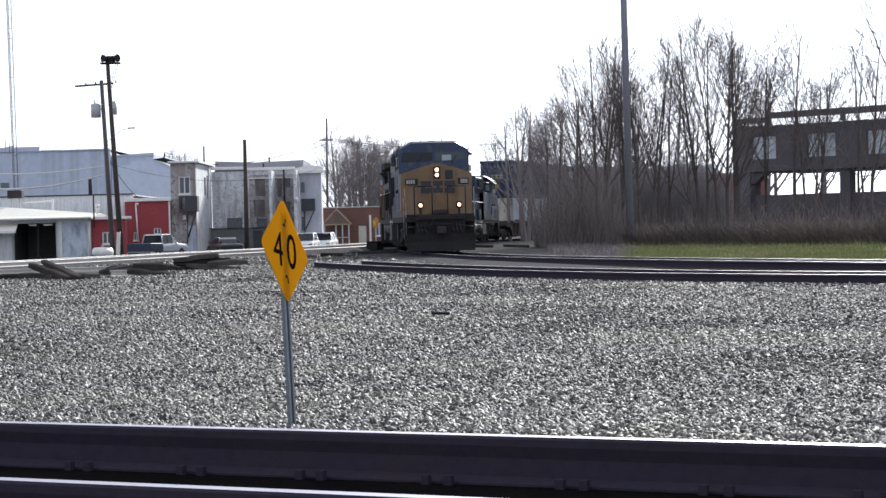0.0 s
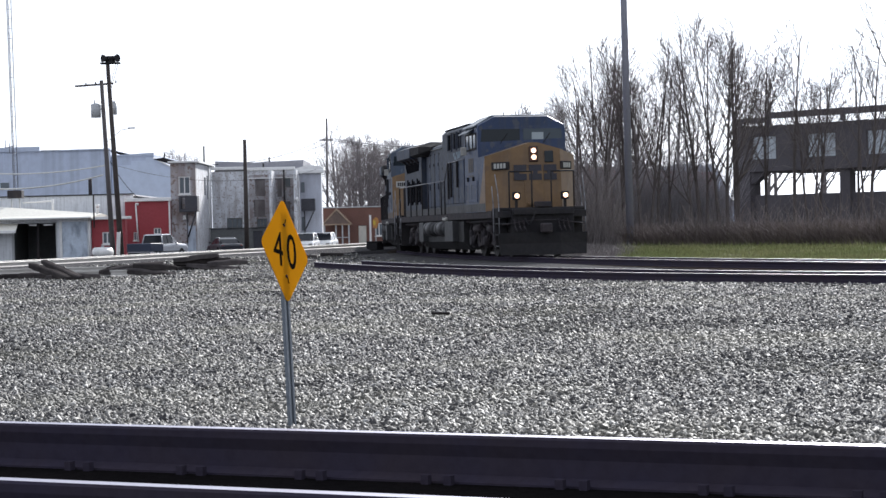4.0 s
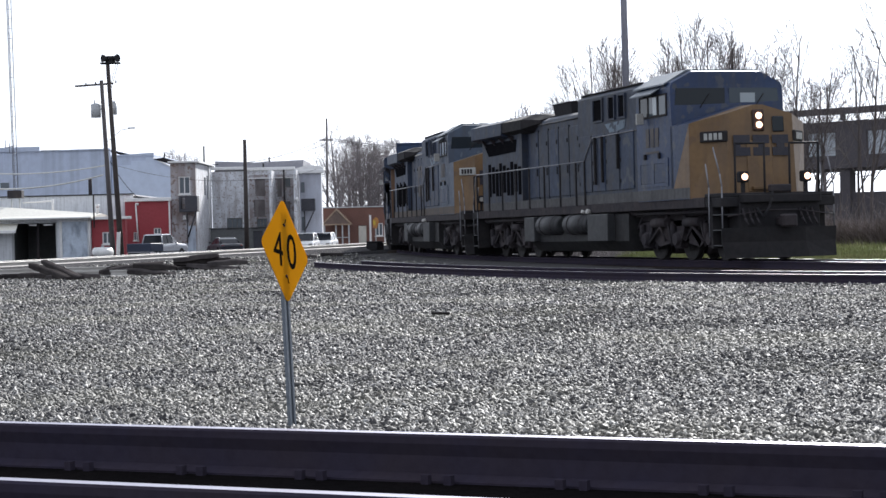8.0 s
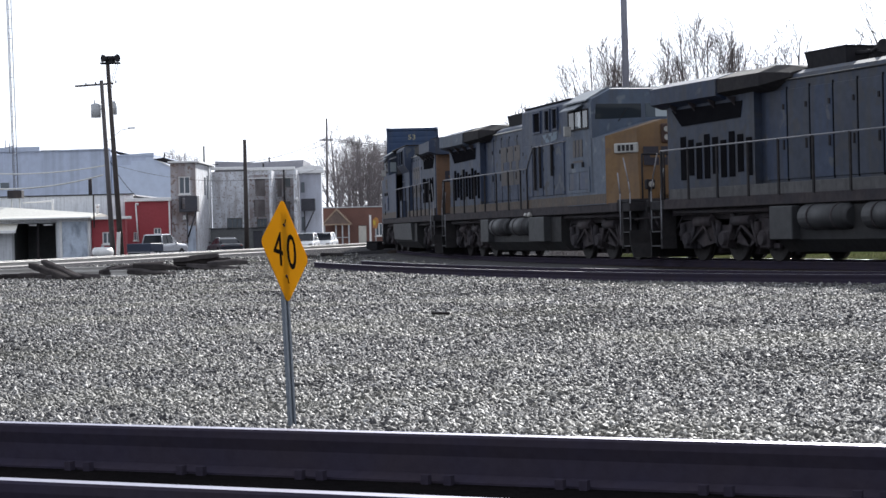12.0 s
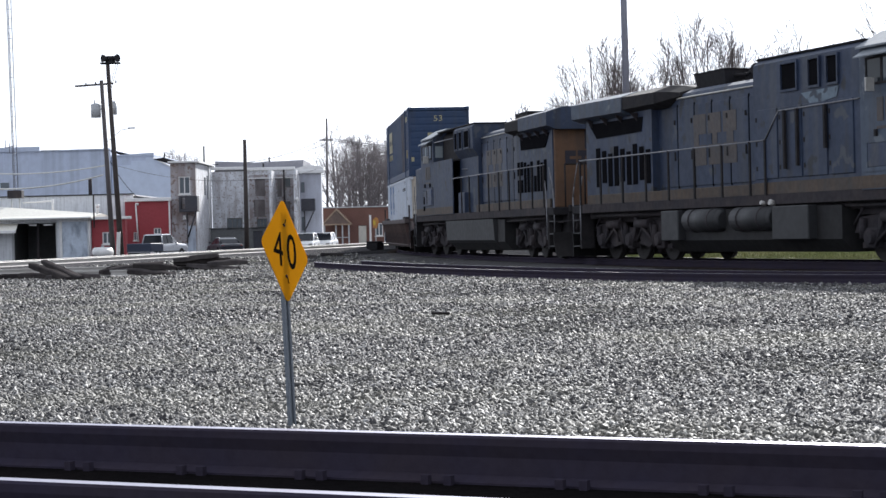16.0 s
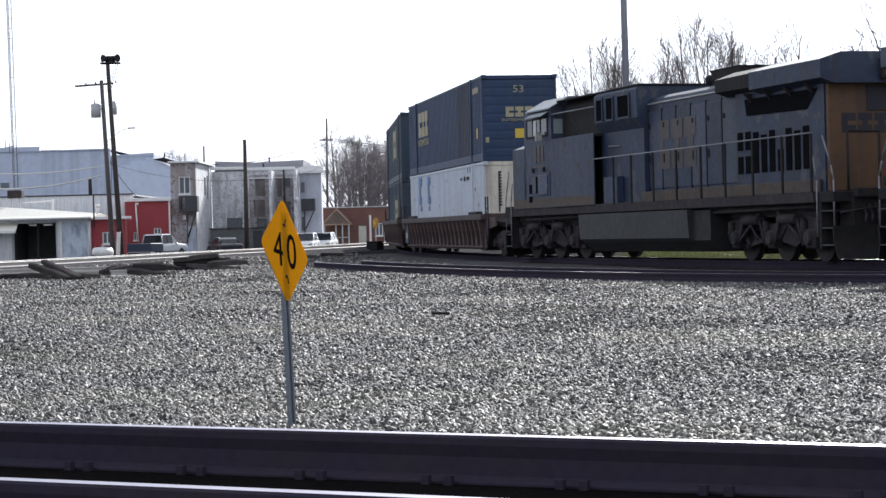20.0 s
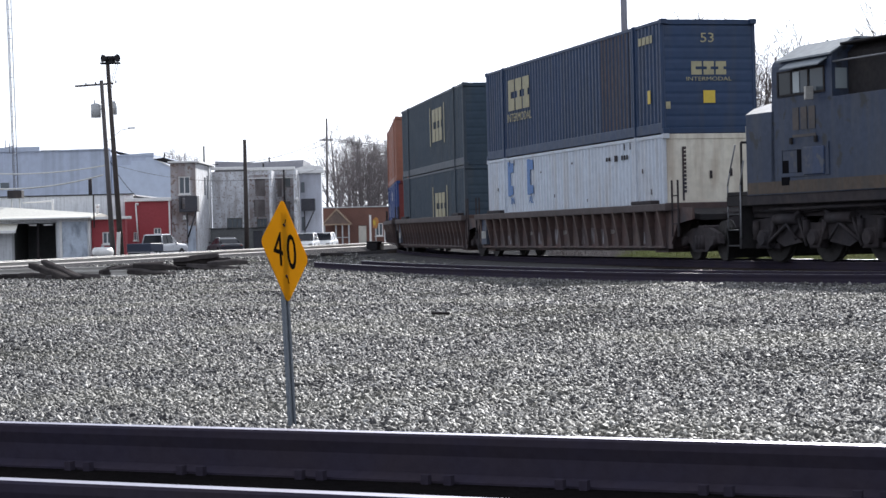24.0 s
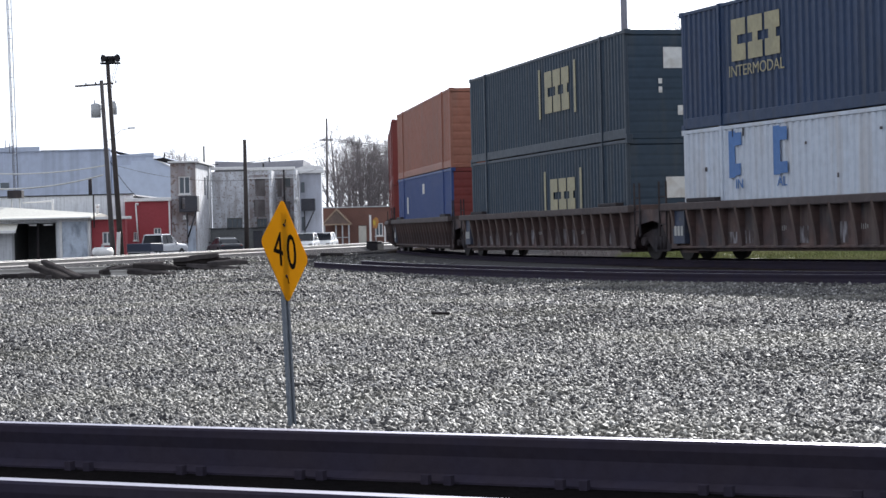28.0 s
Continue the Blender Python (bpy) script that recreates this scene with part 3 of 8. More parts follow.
def loco_truck_shape():
    s = Shape()
    for side in (-1, 1):
        y = side * 1.02
        s.prism([(-2.75, y - 0.07, 0.62), (-2.55, y - 0.07, 0.95), (-1.5, y - 0.07, 1.02), (-0.6, y - 0.07, 0.86), (0.6, y - 0.07, 0.86), (1.5, y - 0.07, 1.02), (2.55, y - 0.07, 0.95), (2.75, y - 0.07, 0.62),
                 (1.7, y - 0.07, 0.62), (1.0, y - 0.07, 0.52), (-1.0, y - 0.07, 0.52), (-1.7, y - 0.07, 0.62)], (0, 0.14, 0))
        for a in (-1.98, 0, 1.98):
            s.box(a - 0.24, a + 0.24, y - 0.10 + side * 0.06, y + 0.10 + side * 0.06, 0.30, 0.72, 0.03)
            s.tube((a, y, 0.53), (a, y + side * 0.26, 0.53), 0.17, 0.15, 12)
            for d in (-0.36, 0.36):
                s.tube((a + d, y + side * 0.12, 0.50), (a + d, y + side * 0.12, 0.92), 0.085, 0.085, 10)
        for a in (-1.0, 1.0):
            s.tube((a - 0.45, y + side * 0.18, 0.95), (a + 0.45, y + side * 0.18, 0.95), 0.12, 0.12, 10)
            s.tube((a + 0.45, y + side * 0.2, 0.95), (a + 0.75, y + side * 0.2, 0.35), 0.035, 0.035, 6)
            s.tube((a - 0.45, y + side * 0.2, 0.95), (a - 0.75, y + side * 0.2, 0.35), 0.035, 0.035, 6)
        # links, gussets and cable runs outside the frame
        for a, w in ((-0.98, 1), (0.98, -1)):
            s.prism([(a - 0.62, y + side * 0.08, 0.98), (a + 0.62, y + side * 0.08, 0.98), (a + 0.45 * w, y + side * 0.08, 0.44), (a - 0.25 * w, y + side * 0.08, 0.34), (a - 0.66 * w, y + side * 0.08, 0.52)], (0, side * 0.05, 0))
            s.tube((a + 0.5 * w, y + side * 0.2, 1.12), (a - 0.7 * w, y + side * 0.2, 0.46), 0.05, 0.04, 6)
            s.tube((a - 0.2 * w, y + side * 0.22, 1.02), (a + 0.35 * w, y + side * 0.22, 0.5), 0.03, 0.03, 6)
        s.box(-2.6, 2.6, y - 0.03, y + 0.03, 1.0, 1.14, 0.01)
        s.path([(-2.7, y + side * 0.1, 0.8), (-2.3, y + side * 0.12, 1.15), (-1.0, y + side * 0.12, 1.18), (0.4, y + side * 0.12, 1.10), (2.4, y + side * 0.12, 1.16)], 0.03)
        s.box(-2.5, -1.55, y - 0.04, y + 0.04, 0.30, 0.42).box(1.55, 2.5, y - 0.04, y + 0.04, 0.30, 0.42)
    for a in (-1.0, 1.0):
        s.box(a - 0.18, a + 0.18, -1.0, 1.0, 0.55, 0.9, 0.02)
    for a in (-1.98, 0, 1.98):
        s.box(a - 0.42, a + 0.60, -0.60, 0.60, 0.15, 0.95, 0.04)
    s.tube((0, 0, 0.8), (0, 0, 1.2), 0.45, 0.45, 16)
    return s


truck_mesh = loco_truck_shape().mesh("truck")
truck_mesh.materials.append(M_under)


def blocks(parent, material, m, spans, name="logo", label=""):
    """Plain shapes (x0, x1, z0, z1) in the plane of m, as one flat mark."""
    s = Shape()
    for a, b, c, d in spans:
        s.box(a, b, c, d, 0.0, 0.006)
    return part(name, s, material, parent, label, m)


def mark(w, h, t=0.24):
    """A worn company mark as plain shapes: three heavy blocks, each with a slot across it."""
    k, g = w / 3.36, t * h
    out = []
    for i in range(3):
        x = -w / 2 + i * k * 1.18
        out += [(x, x + k, g * 0.45, h / 2), (x, x + k, -h / 2, -g * 0.45), (x + k * (0.0, 0.32, 0.25)[i], x + k * (0.42, 0.68, 0.75)[i], -g * 0.45, g * 0.45)]
    return out


def handrail(parent, points, posts, base, side):
    """A tube rail on uprights at y = side."""
    part("handrail", Shape().path([(x, side, z) for x, z in points], 0.018), M_rail, parent, "worn grey steel handrail")
    xs = [p[0] for p in points]
    zs = [p[1] for p in points]
    for x in posts:
        order = np.argsort(xs)
        top = float(np.interp(x, np.array(xs)[order], np.array(zs)[order]))
        part("stanchion", Shape().box(x - 0.03, x + 0.03, side - 0.02, side + 0.02, base, top), M_black, parent)


def locomotive(label, cab_paint, hood_paint, door_paint, nose_paint, end_paint, wing_paint, lit, logo_side, stripe, fore=0.0, wrapped=False):
    """A six-axle wide-nosed diesel; x runs towards its nose, rail top at z = 0. fore: how far the cab stands ahead of the shorter kind's."""
    lo = thing("diesel_locomotive", label, "locomotive", group="locomotives of the train")
    FX, RX = 10.0 + fore * 0.45, -10.0
    # underframe
    part("underframe", Shape().box(RX, FX, -1.45, 1.45, 1.27, 1.50, 0.02).box(-4.4, 4.4, -0.7, 0.7, 0.9, 1.3), M_black, lo)
    part("under_tray", Shape().box(-9.3, FX - 0.7, -1.2, 1.2, 1.12, 1.28), M_under, lo)
    part("front_platform", Shape().box(FX - 0.95, FX - 0.02, -1.45, 1.45, 1.50, 1.60, 0.02), M_black, lo)
    for side in (-1, 1):
        part("brake_pipe", Shape().path([(-9, side * 1.3, 1.2), (-4, side * 1.3, 1.16), (4, side * 1.3, 1.2), (9, side * 1.3, 1.17)], 0.04), M_under, lo)
        part("side_sill", Shape().box(-9.2, FX - 0.9, side * 1.45 - 0.025, side * 1.45 + 0.025, 1.28, 1.52, 0.01), M_under, lo)
    # fuel tank and air gear
    s = Shape().loft([[(x, -1.12, 0.22), (x, 1.12, 0.22), (x, 1.40, 0.50), (x, 1.40, 1.22), (x, -1.40, 1.22), (x, -1.40, 0.50)] for x in (-4.05, 4.05)])
    part("fuel_tank", s, M_fueltank, lo)
    for a in (-2.9, -0.5):
        s = Shape().tube((a + 0.1, -1.40, 0.98), (a + 1.75, -1.40, 0.98), 0.28, 0.28, 18).tube((a, -1.40, 0.98), (a + 0.1, -1.40, 0.98), 0.2, 0.28, 18).tube((a + 1.75, -1.40, 0.98), (a + 1.85, -1.40, 0.98), 0.28, 0.2, 18)
        tk = part("air_reservoir", s, M_tank, lo)
        for k in (0.45, 1.4):
            part("strap", Shape().tube((a + k - 0.03, -1.40, 0.98), (a + k + 0.03, -1.40, 0.98), 0.292, 0.292, 18), M_under, tk)
    part("equipment_box", Shape().box(1.5, 3.05, -1.62, -1.38, 0.50, 1.24, 0.02), M_tank, lo)
    part("equipment_box", Shape().box(-4.08, -3.15, -1.60, -1.38, 0.50, 1.24, 0.02), M_tank, lo)
    part("filler_cap", Shape().tube((1.35, -1.45, 1.30), (1.35, -1.58, 1.34), 0.07, 0.07, 10), M_pale, lo)
    part("filler_cap", Shape().tube((0.95, -1.45, 1.30), (0.95, -1.58, 1.34), 0.05, 0.05, 10), M_pale, lo)
    part("equipment_box", Shape().loft([[(x, 1.38, 0.46), (x, 1.50, 0.56), (x, 1.54, 1.25), (x, 1.38, 1.25)] for x in (-3.05, 4.1)]), M_tank, lo)
    # trucks and wheels
    for a in (-6.75, 6.75 + fore * 0.6):
        tk = part("truck", truck_mesh, M_under, lo, at=pose(a, 0, 0, 0, 0, 1.9 if a > 0 else -1.9))
        for d in (-1.98, 0, 1.98):
            w = part("wheelset", loco_wheels, M_tyre_steel, tk, at=pose(d, 0, WHEEL_L))
            turning.append((w, (d, 0, WHEEL_L), WHEEL_L))
    # nose: straight sides, chamfered corners and a low ridge
    N0, N1, N2 = 7.2 + fore, 8.35 + fore, 9.10 + fore
    s = Shape().loft([[(x, -1.5, 1.5), (x, 1.5, 1.5), (x, 1.5, 3.32), (x, 0.12, 3.74), (x, -0.12, 3.74), (x, -1.5, 3.32)] for x in (N0, N1)])
    part("nose_side", s, cab_paint, lo)
    back = [(N1 + 0.004, -1.5, 1.5), (N1 + 0.004, -1.5, 3.32), (N1 + 0.004, -0.12, 3.74), (N1 + 0.004, 0.12, 3.74), (N1 + 0.004, 1.5, 3.32), (N1 + 0.004, 1.5, 1.5)]
    bend = [(N2 + 0.12, -0.86, 1.5), (N2 - 0.06, -0.86, 3.50), (N2 - 0.10, -0.12, 3.72), (N2 - 0.10, 0.12, 3.72), (N2 - 0.06, 0.86, 3.50), (N2 + 0.12, 0.86, 1.5)]
    part("nose", Shape().loft([back, bend]), nose_paint, lo, "dull nose with a worn mark")
    if wrapped:
        for side in (-1, 1):
            part("nose_wrap", Shape().prism([(N1, side * 1.502, 3.30), (N1, side * 1.502, 1.52), (N1 - 1.15, side * 1.502, 1.52)], (0, side * 0.004, 0)), nose_paint, lo, "yellow paint carried round the nose")

    def face(z):
        """x of the nose's front at height z."""
        return N2 + 0.12 - 0.09 * (z - 1.5)
    part("nose_door", Shape().box(-0.02, 0.025, -0.33, 0.33, -0.62, 0.62, 0.012), nose_paint, lo, "", pose(face(2.25), -0.05, 2.25, 0, -5.1, 0))
    part("door_window", Shape().box(-0.02, 0.03, -0.15, 0.15, -0.19, 0.19, 0.06), M_cabglass, lo, "", pose(face(3.25), 0.48, 3.25, 0, -5.1, 0))
    part("door_step", Shape().box(face(1.75) - 0.02, face(1.75) + 0.10, -0.30, 0.22, 1.68, 1.76, 0.01), nose_paint, lo)
    blocks(lo, M_logo, Matrix.Translation((face(2.74) + 0.03, 0.0, 2.74)) @ pose(0, 0, 0, 90, 0, 90) @ pose(0, 0, 0, -5.1, 0, 0), mark(1.42, 0.50, 0.2), "logo", "worn dark company mark")
    # headlights, number boards, ditch lights
    part("headlight_housing", Shape().box(-0.05, 0.05, -0.15, 0.15, -0.26, 0.26, 0.03), M_headbox, lo, "", pose(face(3.34), -0.03, 3.34, 0, -5.1, 0))
    for z in (3.23, 3.45):
        part("headlight", Shape().tube((face(z) + 0.04, -0.03, z), (face(z) + 0.075, -0.03, z), 0.078, 0.078, 16), M_lamp if lit else M_plate, lo, "lit round headlight" if lit else "")
    for side in (-1, 1):
        ang = math.degrees(math.atan2(N2 - N1, 0.64))                  # the chamfer's slant in plan
        mid = Vector((N1 + 0.50, side * 1.08, 2.97))
        turn = Matrix.Translation(mid) @ pose(0, 0, 0, 0, 0, side * (90 - (90 - ang)))
        nb = part("number_board", Shape().box(-0.03, 0.05, -0.36, 0.36, -0.13, 0.13, 0.02), M_black if lit else M_plate, lo, "", turn)
        blocks(nb, M_plate if lit else M_black, on_front(0.052, 0, 0), [(-0.24 + 0.13 * i, -0.15 + 0.13 * i, -0.08, 0.08) for i in range(4)], "digits_bar")
        part("ditch_light_box", Shape().box(FX - 0.30, FX - 0.10, side * 0.80 - 0.12, side * 0.80 + 0.12, 1.84, 2.10, 0.03), M_black, lo)
        part("ditch_light", Shape().tube((FX - 0.12, side * 0.80, 1.97), (FX - 0.075, side * 0.80, 1.97), 0.075, 0.075, 16), M_lamp if lit else M_plate, lo, "lit round ditch light" if lit else "")
        part("ditch_light_post", Shape().box(FX - 0.24, FX - 0.16, side * 0.80 - 0.04, side * 0.80 + 0.04, 1.58, 1.85), M_black, lo)
    # cab
    C0, C1 = 5.0 + fore, 7.25 + fore

    def cab_ring(x, dz=0.0):
        return [(x, -1.5, 1.5), (x, 1.5, 1.5), (x, 1.5, 4.28), (x, 1.46, 4.42 - dz), (x, 0.92, 4.70 - dz), (x, -0.92, 4.70 - dz), (x, -1.46, 4.42 - dz), (x, -1.5, 4.28)]
    part("cab", Shape().loft([cab_ring(C0), cab_ring(C1 - 0.10), [(C1 + (0.14 if z < 2 else 0.0), y, z - (0.03 if z > 4.3 else 0)) for _, y, z in cab_ring(C1)]]), cab_paint, lo)
    s = Shape().loft([[(x, -1.56, 4.36), (x, -0.95, 4.705), (x, 0.95, 4.705), (x, 1.56, 4.36), (x, 1.56, 4.40), (x, 0.95, 4.745), (x, -0.95, 4.745), (x, -1.56, 4.40)] for x in (C0 - 0.05, C1 - 0.25)])
    part("cab_roof", s, M_cabroof, lo, "cab roof with sun glare put into its pale colour")
    for a, b in ((-1.40, -0.06), (0.06, 1.40)):
        s = Shape().prism([(C1 + 0.002, a, 3.84 if a < -1 else 3.80), (C1 + 0.002, b, 3.84 if b > 1 else 3.80), (C1 + 0.002, b - 0.05 * (b > 1), 4.26), (C1 + 0.002, a + 0.05 * (a < -1), 4.26)], (0.02, 0, 0))
        ws = part("windscreen", s, M_brightglass if b > 1 else M_cabglass, lo)
        part("wiper", Shape().tube((C1 + 0.04, (a + b) / 2, 3.78), (C1 + 0.03, (a + b) / 2 + 0.25, 4.12), 0.012, 0.012, 5), M_black, ws)
        if b > 1:
            # The cab is solid, so daylight through it is a pale plate.
            part("seen_through", Shape().box(C1 + 0.022, C1 + 0.027, 0.35, 0.75, 3.90, 4.14, 0.002), M_sidepane, ws, "pale patch painted for daylight seen through the cab")
    for side in (-1, 1):
        W = C0 + 0.25
        fr = part("side_window", Shape().wall(W, W + 1.78, 3.60, 4.16, [(W + 0.05, W + 0.55, 3.65, 4.12), (W + 0.62, W + 1.20, 3.65, 4.12), (W + 1.27, W + 1.73, 3.65, 4.12)], side * 1.505 - 0.02, side * 1.505 + 0.02), M_black, lo)
        for i, (a, b) in enumerate(((0.05, 0.55), (0.62, 1.20), (1.27, 1.73))):
            part("pane", Shape().box(W + a, W + b, side * 1.506 - 0.006, side * 1.506 + 0.006, 3.65, 4.12), M_cabglass if i == (0, 2)[fore > 0] else M_brightglass, fr)
        # Daylight in the sash comes from its pale colour.
        part("open_sash", Shape().box(W + 0.92, W + 1.16, side * 1.522 - 0.006, side * 1.522 + 0.006, 3.66, 4.10), M_sidepane, fr, "slid-open sash with daylight put into its pale colour")
        part("sun_visor", Shape().prism([(W - 0.1, side * 1.50, 4.30), (W + 1.35, side * 1.50, 4.30), (W + 1.35, side * 1.74, 4.16), (W - 0.1, side * 1.74, 4.16)], (0, 0, 0.025)), M_cabroof, lo)
        part("mirror", Shape().box(W + 0.34, W + 0.40, side * 1.66 - 0.1, side * 1.66 + 0.1, 3.46, 3.74, 0.01), M_pale, lo)
        part("cab_stripe", Shape().box(C0, N1 - 0.02, side * 1.504 - 0.004, side * 1.504 + 0.004, 1.52, 1.78), stripe, lo, "worn stripe along the foot of the cab")
        lock = Shape().wall(C0 + 0.15, C0 + 2.05, 1.86, 2.56, [(C0 + 0.25, C0 + 0.95, 1.94, 2.44), (C0 + 1.15, C0 + 1.9, 1.94, 2.44)], side * 1.506 - 0.014, side * 1.506 + 0.014)
        lk = part("locker_frame", lock, cab_paint, lo)
        for a, b in ((0.26, 0.94), (1.16, 1.89)):
            part("locker_door", Shape().box(C0 + a, C0 + b, side * 1.503 - 0.010, side * 1.503 + 0.010, 1.95, 2.43, 0.006), M_darkblue, lk)
            part("lifting_eye", Shape().box(C0 + (a + b) / 2 - 0.04, C0 + (a + b) / 2 + 0.04, side * 1.53 - 0.03, side * 1.53 + 0.03, 2.56, 2.70, 0.01), M_black, lk)
        blocks(lo, M_logo_ghost, on_side(C0 + 1.05, -1.508, 3.10) if side < 0 else on_side(C0 + 1.05, 1.508, 3.10) @ pose(0, 0, 0, 0, 180, 0), [(-0.44, -0.20, -0.24, 0.24), (-0.12, 0.12, -0.24, 0.24), (0.20, 0.44, -0.24, 0.24), (-0.46, 0.46, -0.40, -0.34)], "number_bar")
    if fore:
        for side in (-1, 1):
            part("blue_locker", Shape().box(6.5, 7.28, side * 1.525 - 0.02, side * 1.525 + 0.02, 1.88, 2.48, 0.02), M_blue, lo, "bright blue locker door")
            part("slot", Shape().box(7.85, 8.15, side * 1.506 - 0.008, side * 1.506 + 0.008, 1.68, 2.22, 0.004), M_opening, lo)
            part("slot", Shape().box(7.36, 7.54, side * 1.506 - 0.008, side * 1.506 + 0.008, 1.94, 2.44, 0.004), M_opening, lo)
    # equipment cabinet behind the cab
    if fore:
        s = Shape().loft([[(x, -1.2, 1.5), (x, 1.2, 1.5), (x, 1.2, 3.45), (x, 1.38, 3.72), (x, 1.40, 4.46), (x, 1.28, 4.57), (x, -1.28, 4.57), (x, -1.40, 4.46), (x, -1.38, 3.72), (x, -1.2, 3.45)] for x in (0.2, 3.1)])
        part("equipment_cabinet", s, hood_paint, lo)
        s = Shape().loft([[(x, -1.10, 1.5), (x, 1.10, 1.5), (x, 1.10, 4.40), (x, 0.95, 4.55), (x, -0.95, 4.55), (x, -1.10, 4.40)] for x in (3.1, C0)])
        part("rear_cab_cabinet", s, M_black, lo)
        for side in (-1, 1):
            part("flush_panel", Shape().box(2.95, C0, side * 1.49 - 0.02, side * 1.49 + 0.02, 1.5, 3.48, 0.01), cab_paint, lo, "smooth flush side panel behind the cab")
            part("panel_stripe", Shape().box(2.97, C0 - 0.004, side * 1.512 - 0.003, side * 1.512 + 0.003, 1.52, 1.78), stripe, lo)
            part("upper_rail", Shape().path([(C0, side * 1.46, 4.21), (3.0, side * 1.46, 4.20)], 0.02), M_rail, lo)
            part("panel_shelf", Shape().box(2.95, C0, min(side * 1.1, side * 1.47), max(side * 1.1, side * 1.47), 3.40, 3.46), M_black, lo)
            # Sky through the rear window, painted as a pale plate.
            part("cab_rear_window", Shape().box(C0 - 0.012, C0 - 0.004, side * 1.28 - 0.14, side * 1.28 + 0.14, 3.65, 4.08), M_sidepane, lo, "cab rear window painted pale for daylight")
            part("walkway_box", Shape().box(1.6, 2.55, side * 1.30 - 0.10, side * 1.30 + 0.10, 1.5, 2.24, 0.02), cab_paint, lo)
            part("grab_handle", Shape().tube((1.7, side * 1.25, 3.05), (2.5, side * 1.25, 3.08), 0.018, 0.018, 6), M_rail, lo)
        louvres = ((0.62, 1.45), (1.72, 2.25), (2.45, 2.95))
        lv_y = 1.40
    else:
        s = Shape().loft([[(x, -1.46, 1.5), (x, 1.46, 1.5), (x, 1.46, 3.50), (x, 1.44, 4.44), (x, 1.28, 4.56), (x, -1.28, 4.56), (x, -1.44, 4.44), (x, -1.46, 3.50)] for x in (0.5, C0)])
        part("equipment_cabinet", s, hood_paint, lo)
        louvres = ((1.75, 2.5), (2.92, 3.42), (3.66, 4.16))
        lv_y = 1.45
        for side in (-1, 1):
            for i, a in enumerate((0.62, 1.66, 2.70, 3.74)):
                d = part("cabinet_door", Shape().box(a, a + 0.96, side * 1.47 - 0.018, side * 1.47 + 0.018, 1.86, 3.42, 0.012), (hood_paint, door_paint)[i % 2], lo)
                for z in (2.1, 2.65, 3.2):
                    part("hinge", Shape().box(a + 0.02, a + 0.08, side * (1.47 + 0.016) - 0.01, side * (1.47 + 0.016) + 0.01, z - 0.05, z + 0.05), M_black, d)
            part("cabinet_stripe", Shape().box(0.5, C0, side * 1.466 - 0.006, side * 1.466 + 0.006, 1.52, 1.78), stripe, lo, "worn stripe along the foot of the cabinet")
            for x, z0 in ((1.98, 2.05), (2.52, 2.1), (3.67, 2.42)):
                part("stanchion", Shape().box(x - 0.035, x + 0.035, side * 1.53 - 0.03, side * 1.53 + 0.03, z0, 3.34), M_black, lo)
            part("paint_patch", Shape().prism([(2.62, side * 1.468, 3.66), (4.16, side * 1.468, 3.70), (4.05, side * 1.468, 3.48), (3.5, side * 1.468, 3.42), (3.25, side * 1.468, 3.10), (2.95, side * 1.468, 3.44)], (0, side * 0.003, 0)), M_patch, lo, "paler chalky patch where paint has worn off")
    for side in (-1, 1):
        for a, b in louvres:
            gr = part("louvre", Shape().wall(a, b, 3.74, 4.40, [(a + 0.05, b - 0.05, 3.79, 4.35)], side * lv_y - 0.05, side * lv_y + 0.03), hood_paint, lo)
            part("mesh_screen", Shape().box(a + 0.05, b - 0.05, side * (lv_y + 0.004) - 0.006, side * (lv_y + 0.004) + 0.006, 3.79, 4.35), M_opening, gr)
    part("cabinet_roof", Shape().box(0.15 if fore else 0.45, C0 - 0.06, -1.34, 1.34, 4.55, 4.60, 0.015), M_black, lo)
    # engine hood
    H1 = 0.2 if fore else 0.5

    def hood_ring(x, w=1.06, top=4.26):
        return [(x, -w, 1.5), (x, w, 1.5), (x, w, top - 0.24), (x, w - 0.06, top - 0.10), (x, w - 0.28, top), (x, -w + 0.28, top), (x, -w + 0.06, top - 0.10), (x, -w, top - 0.24)]
    part("engine_hood", Shape().loft([hood_ring(-5.2), hood_ring(H1)]), hood_paint, lo)
    n = 6
    w = (H1 + 5.0) / n
    for side in (-1, 1):
        for i in range(n):
            a = -5.0 + i * w
            d = part("hood_door", Shape().box(a + 0.03, a + w - 0.03, side * 1.065 - 0.018, side * 1.065 + 0.018, 1.84, 3.84, 0.012), (door_paint, hood_paint, door_paint, hood_paint, hood_paint, door_paint)[i], lo)
            part("latch", Shape().box(a + w - 0.16, a + w - 0.10, side * 1.09 - 0.016, side * 1.09 + 0.016, 2.5, 2.72), M_black, d)
            part("latch", Shape().box(a + w - 0.16, a + w - 0.10, side * 1.09 - 0.016, side * 1.09 + 0.016, 3.40, 3.52), M_black, d)
            part("door_seam", Shape().box(a + w - 0.02, a + w + 0.02, side * 1.066 - 0.012, side * 1.066 + 0.012, 1.8, 3.9), M_opening, lo)
        part("hood_foot", Shape().box(-9.2, H1, side * 1.28 - 0.03, side * 1.28 + 0.03, 1.5, 1.77, 0.01), stripe, lo, "dusty strip along the walkway edge")
        # Sunlit hood edge drawn in as a tube, pale without lit headlights.
        part("hood_gutter", Shape().tube((-4.4, side * 1.07, 4.05), (H1, side * 1.07, 4.05), 0.022, 0.022, 6), M_pale if not lit else M_tank, lo)
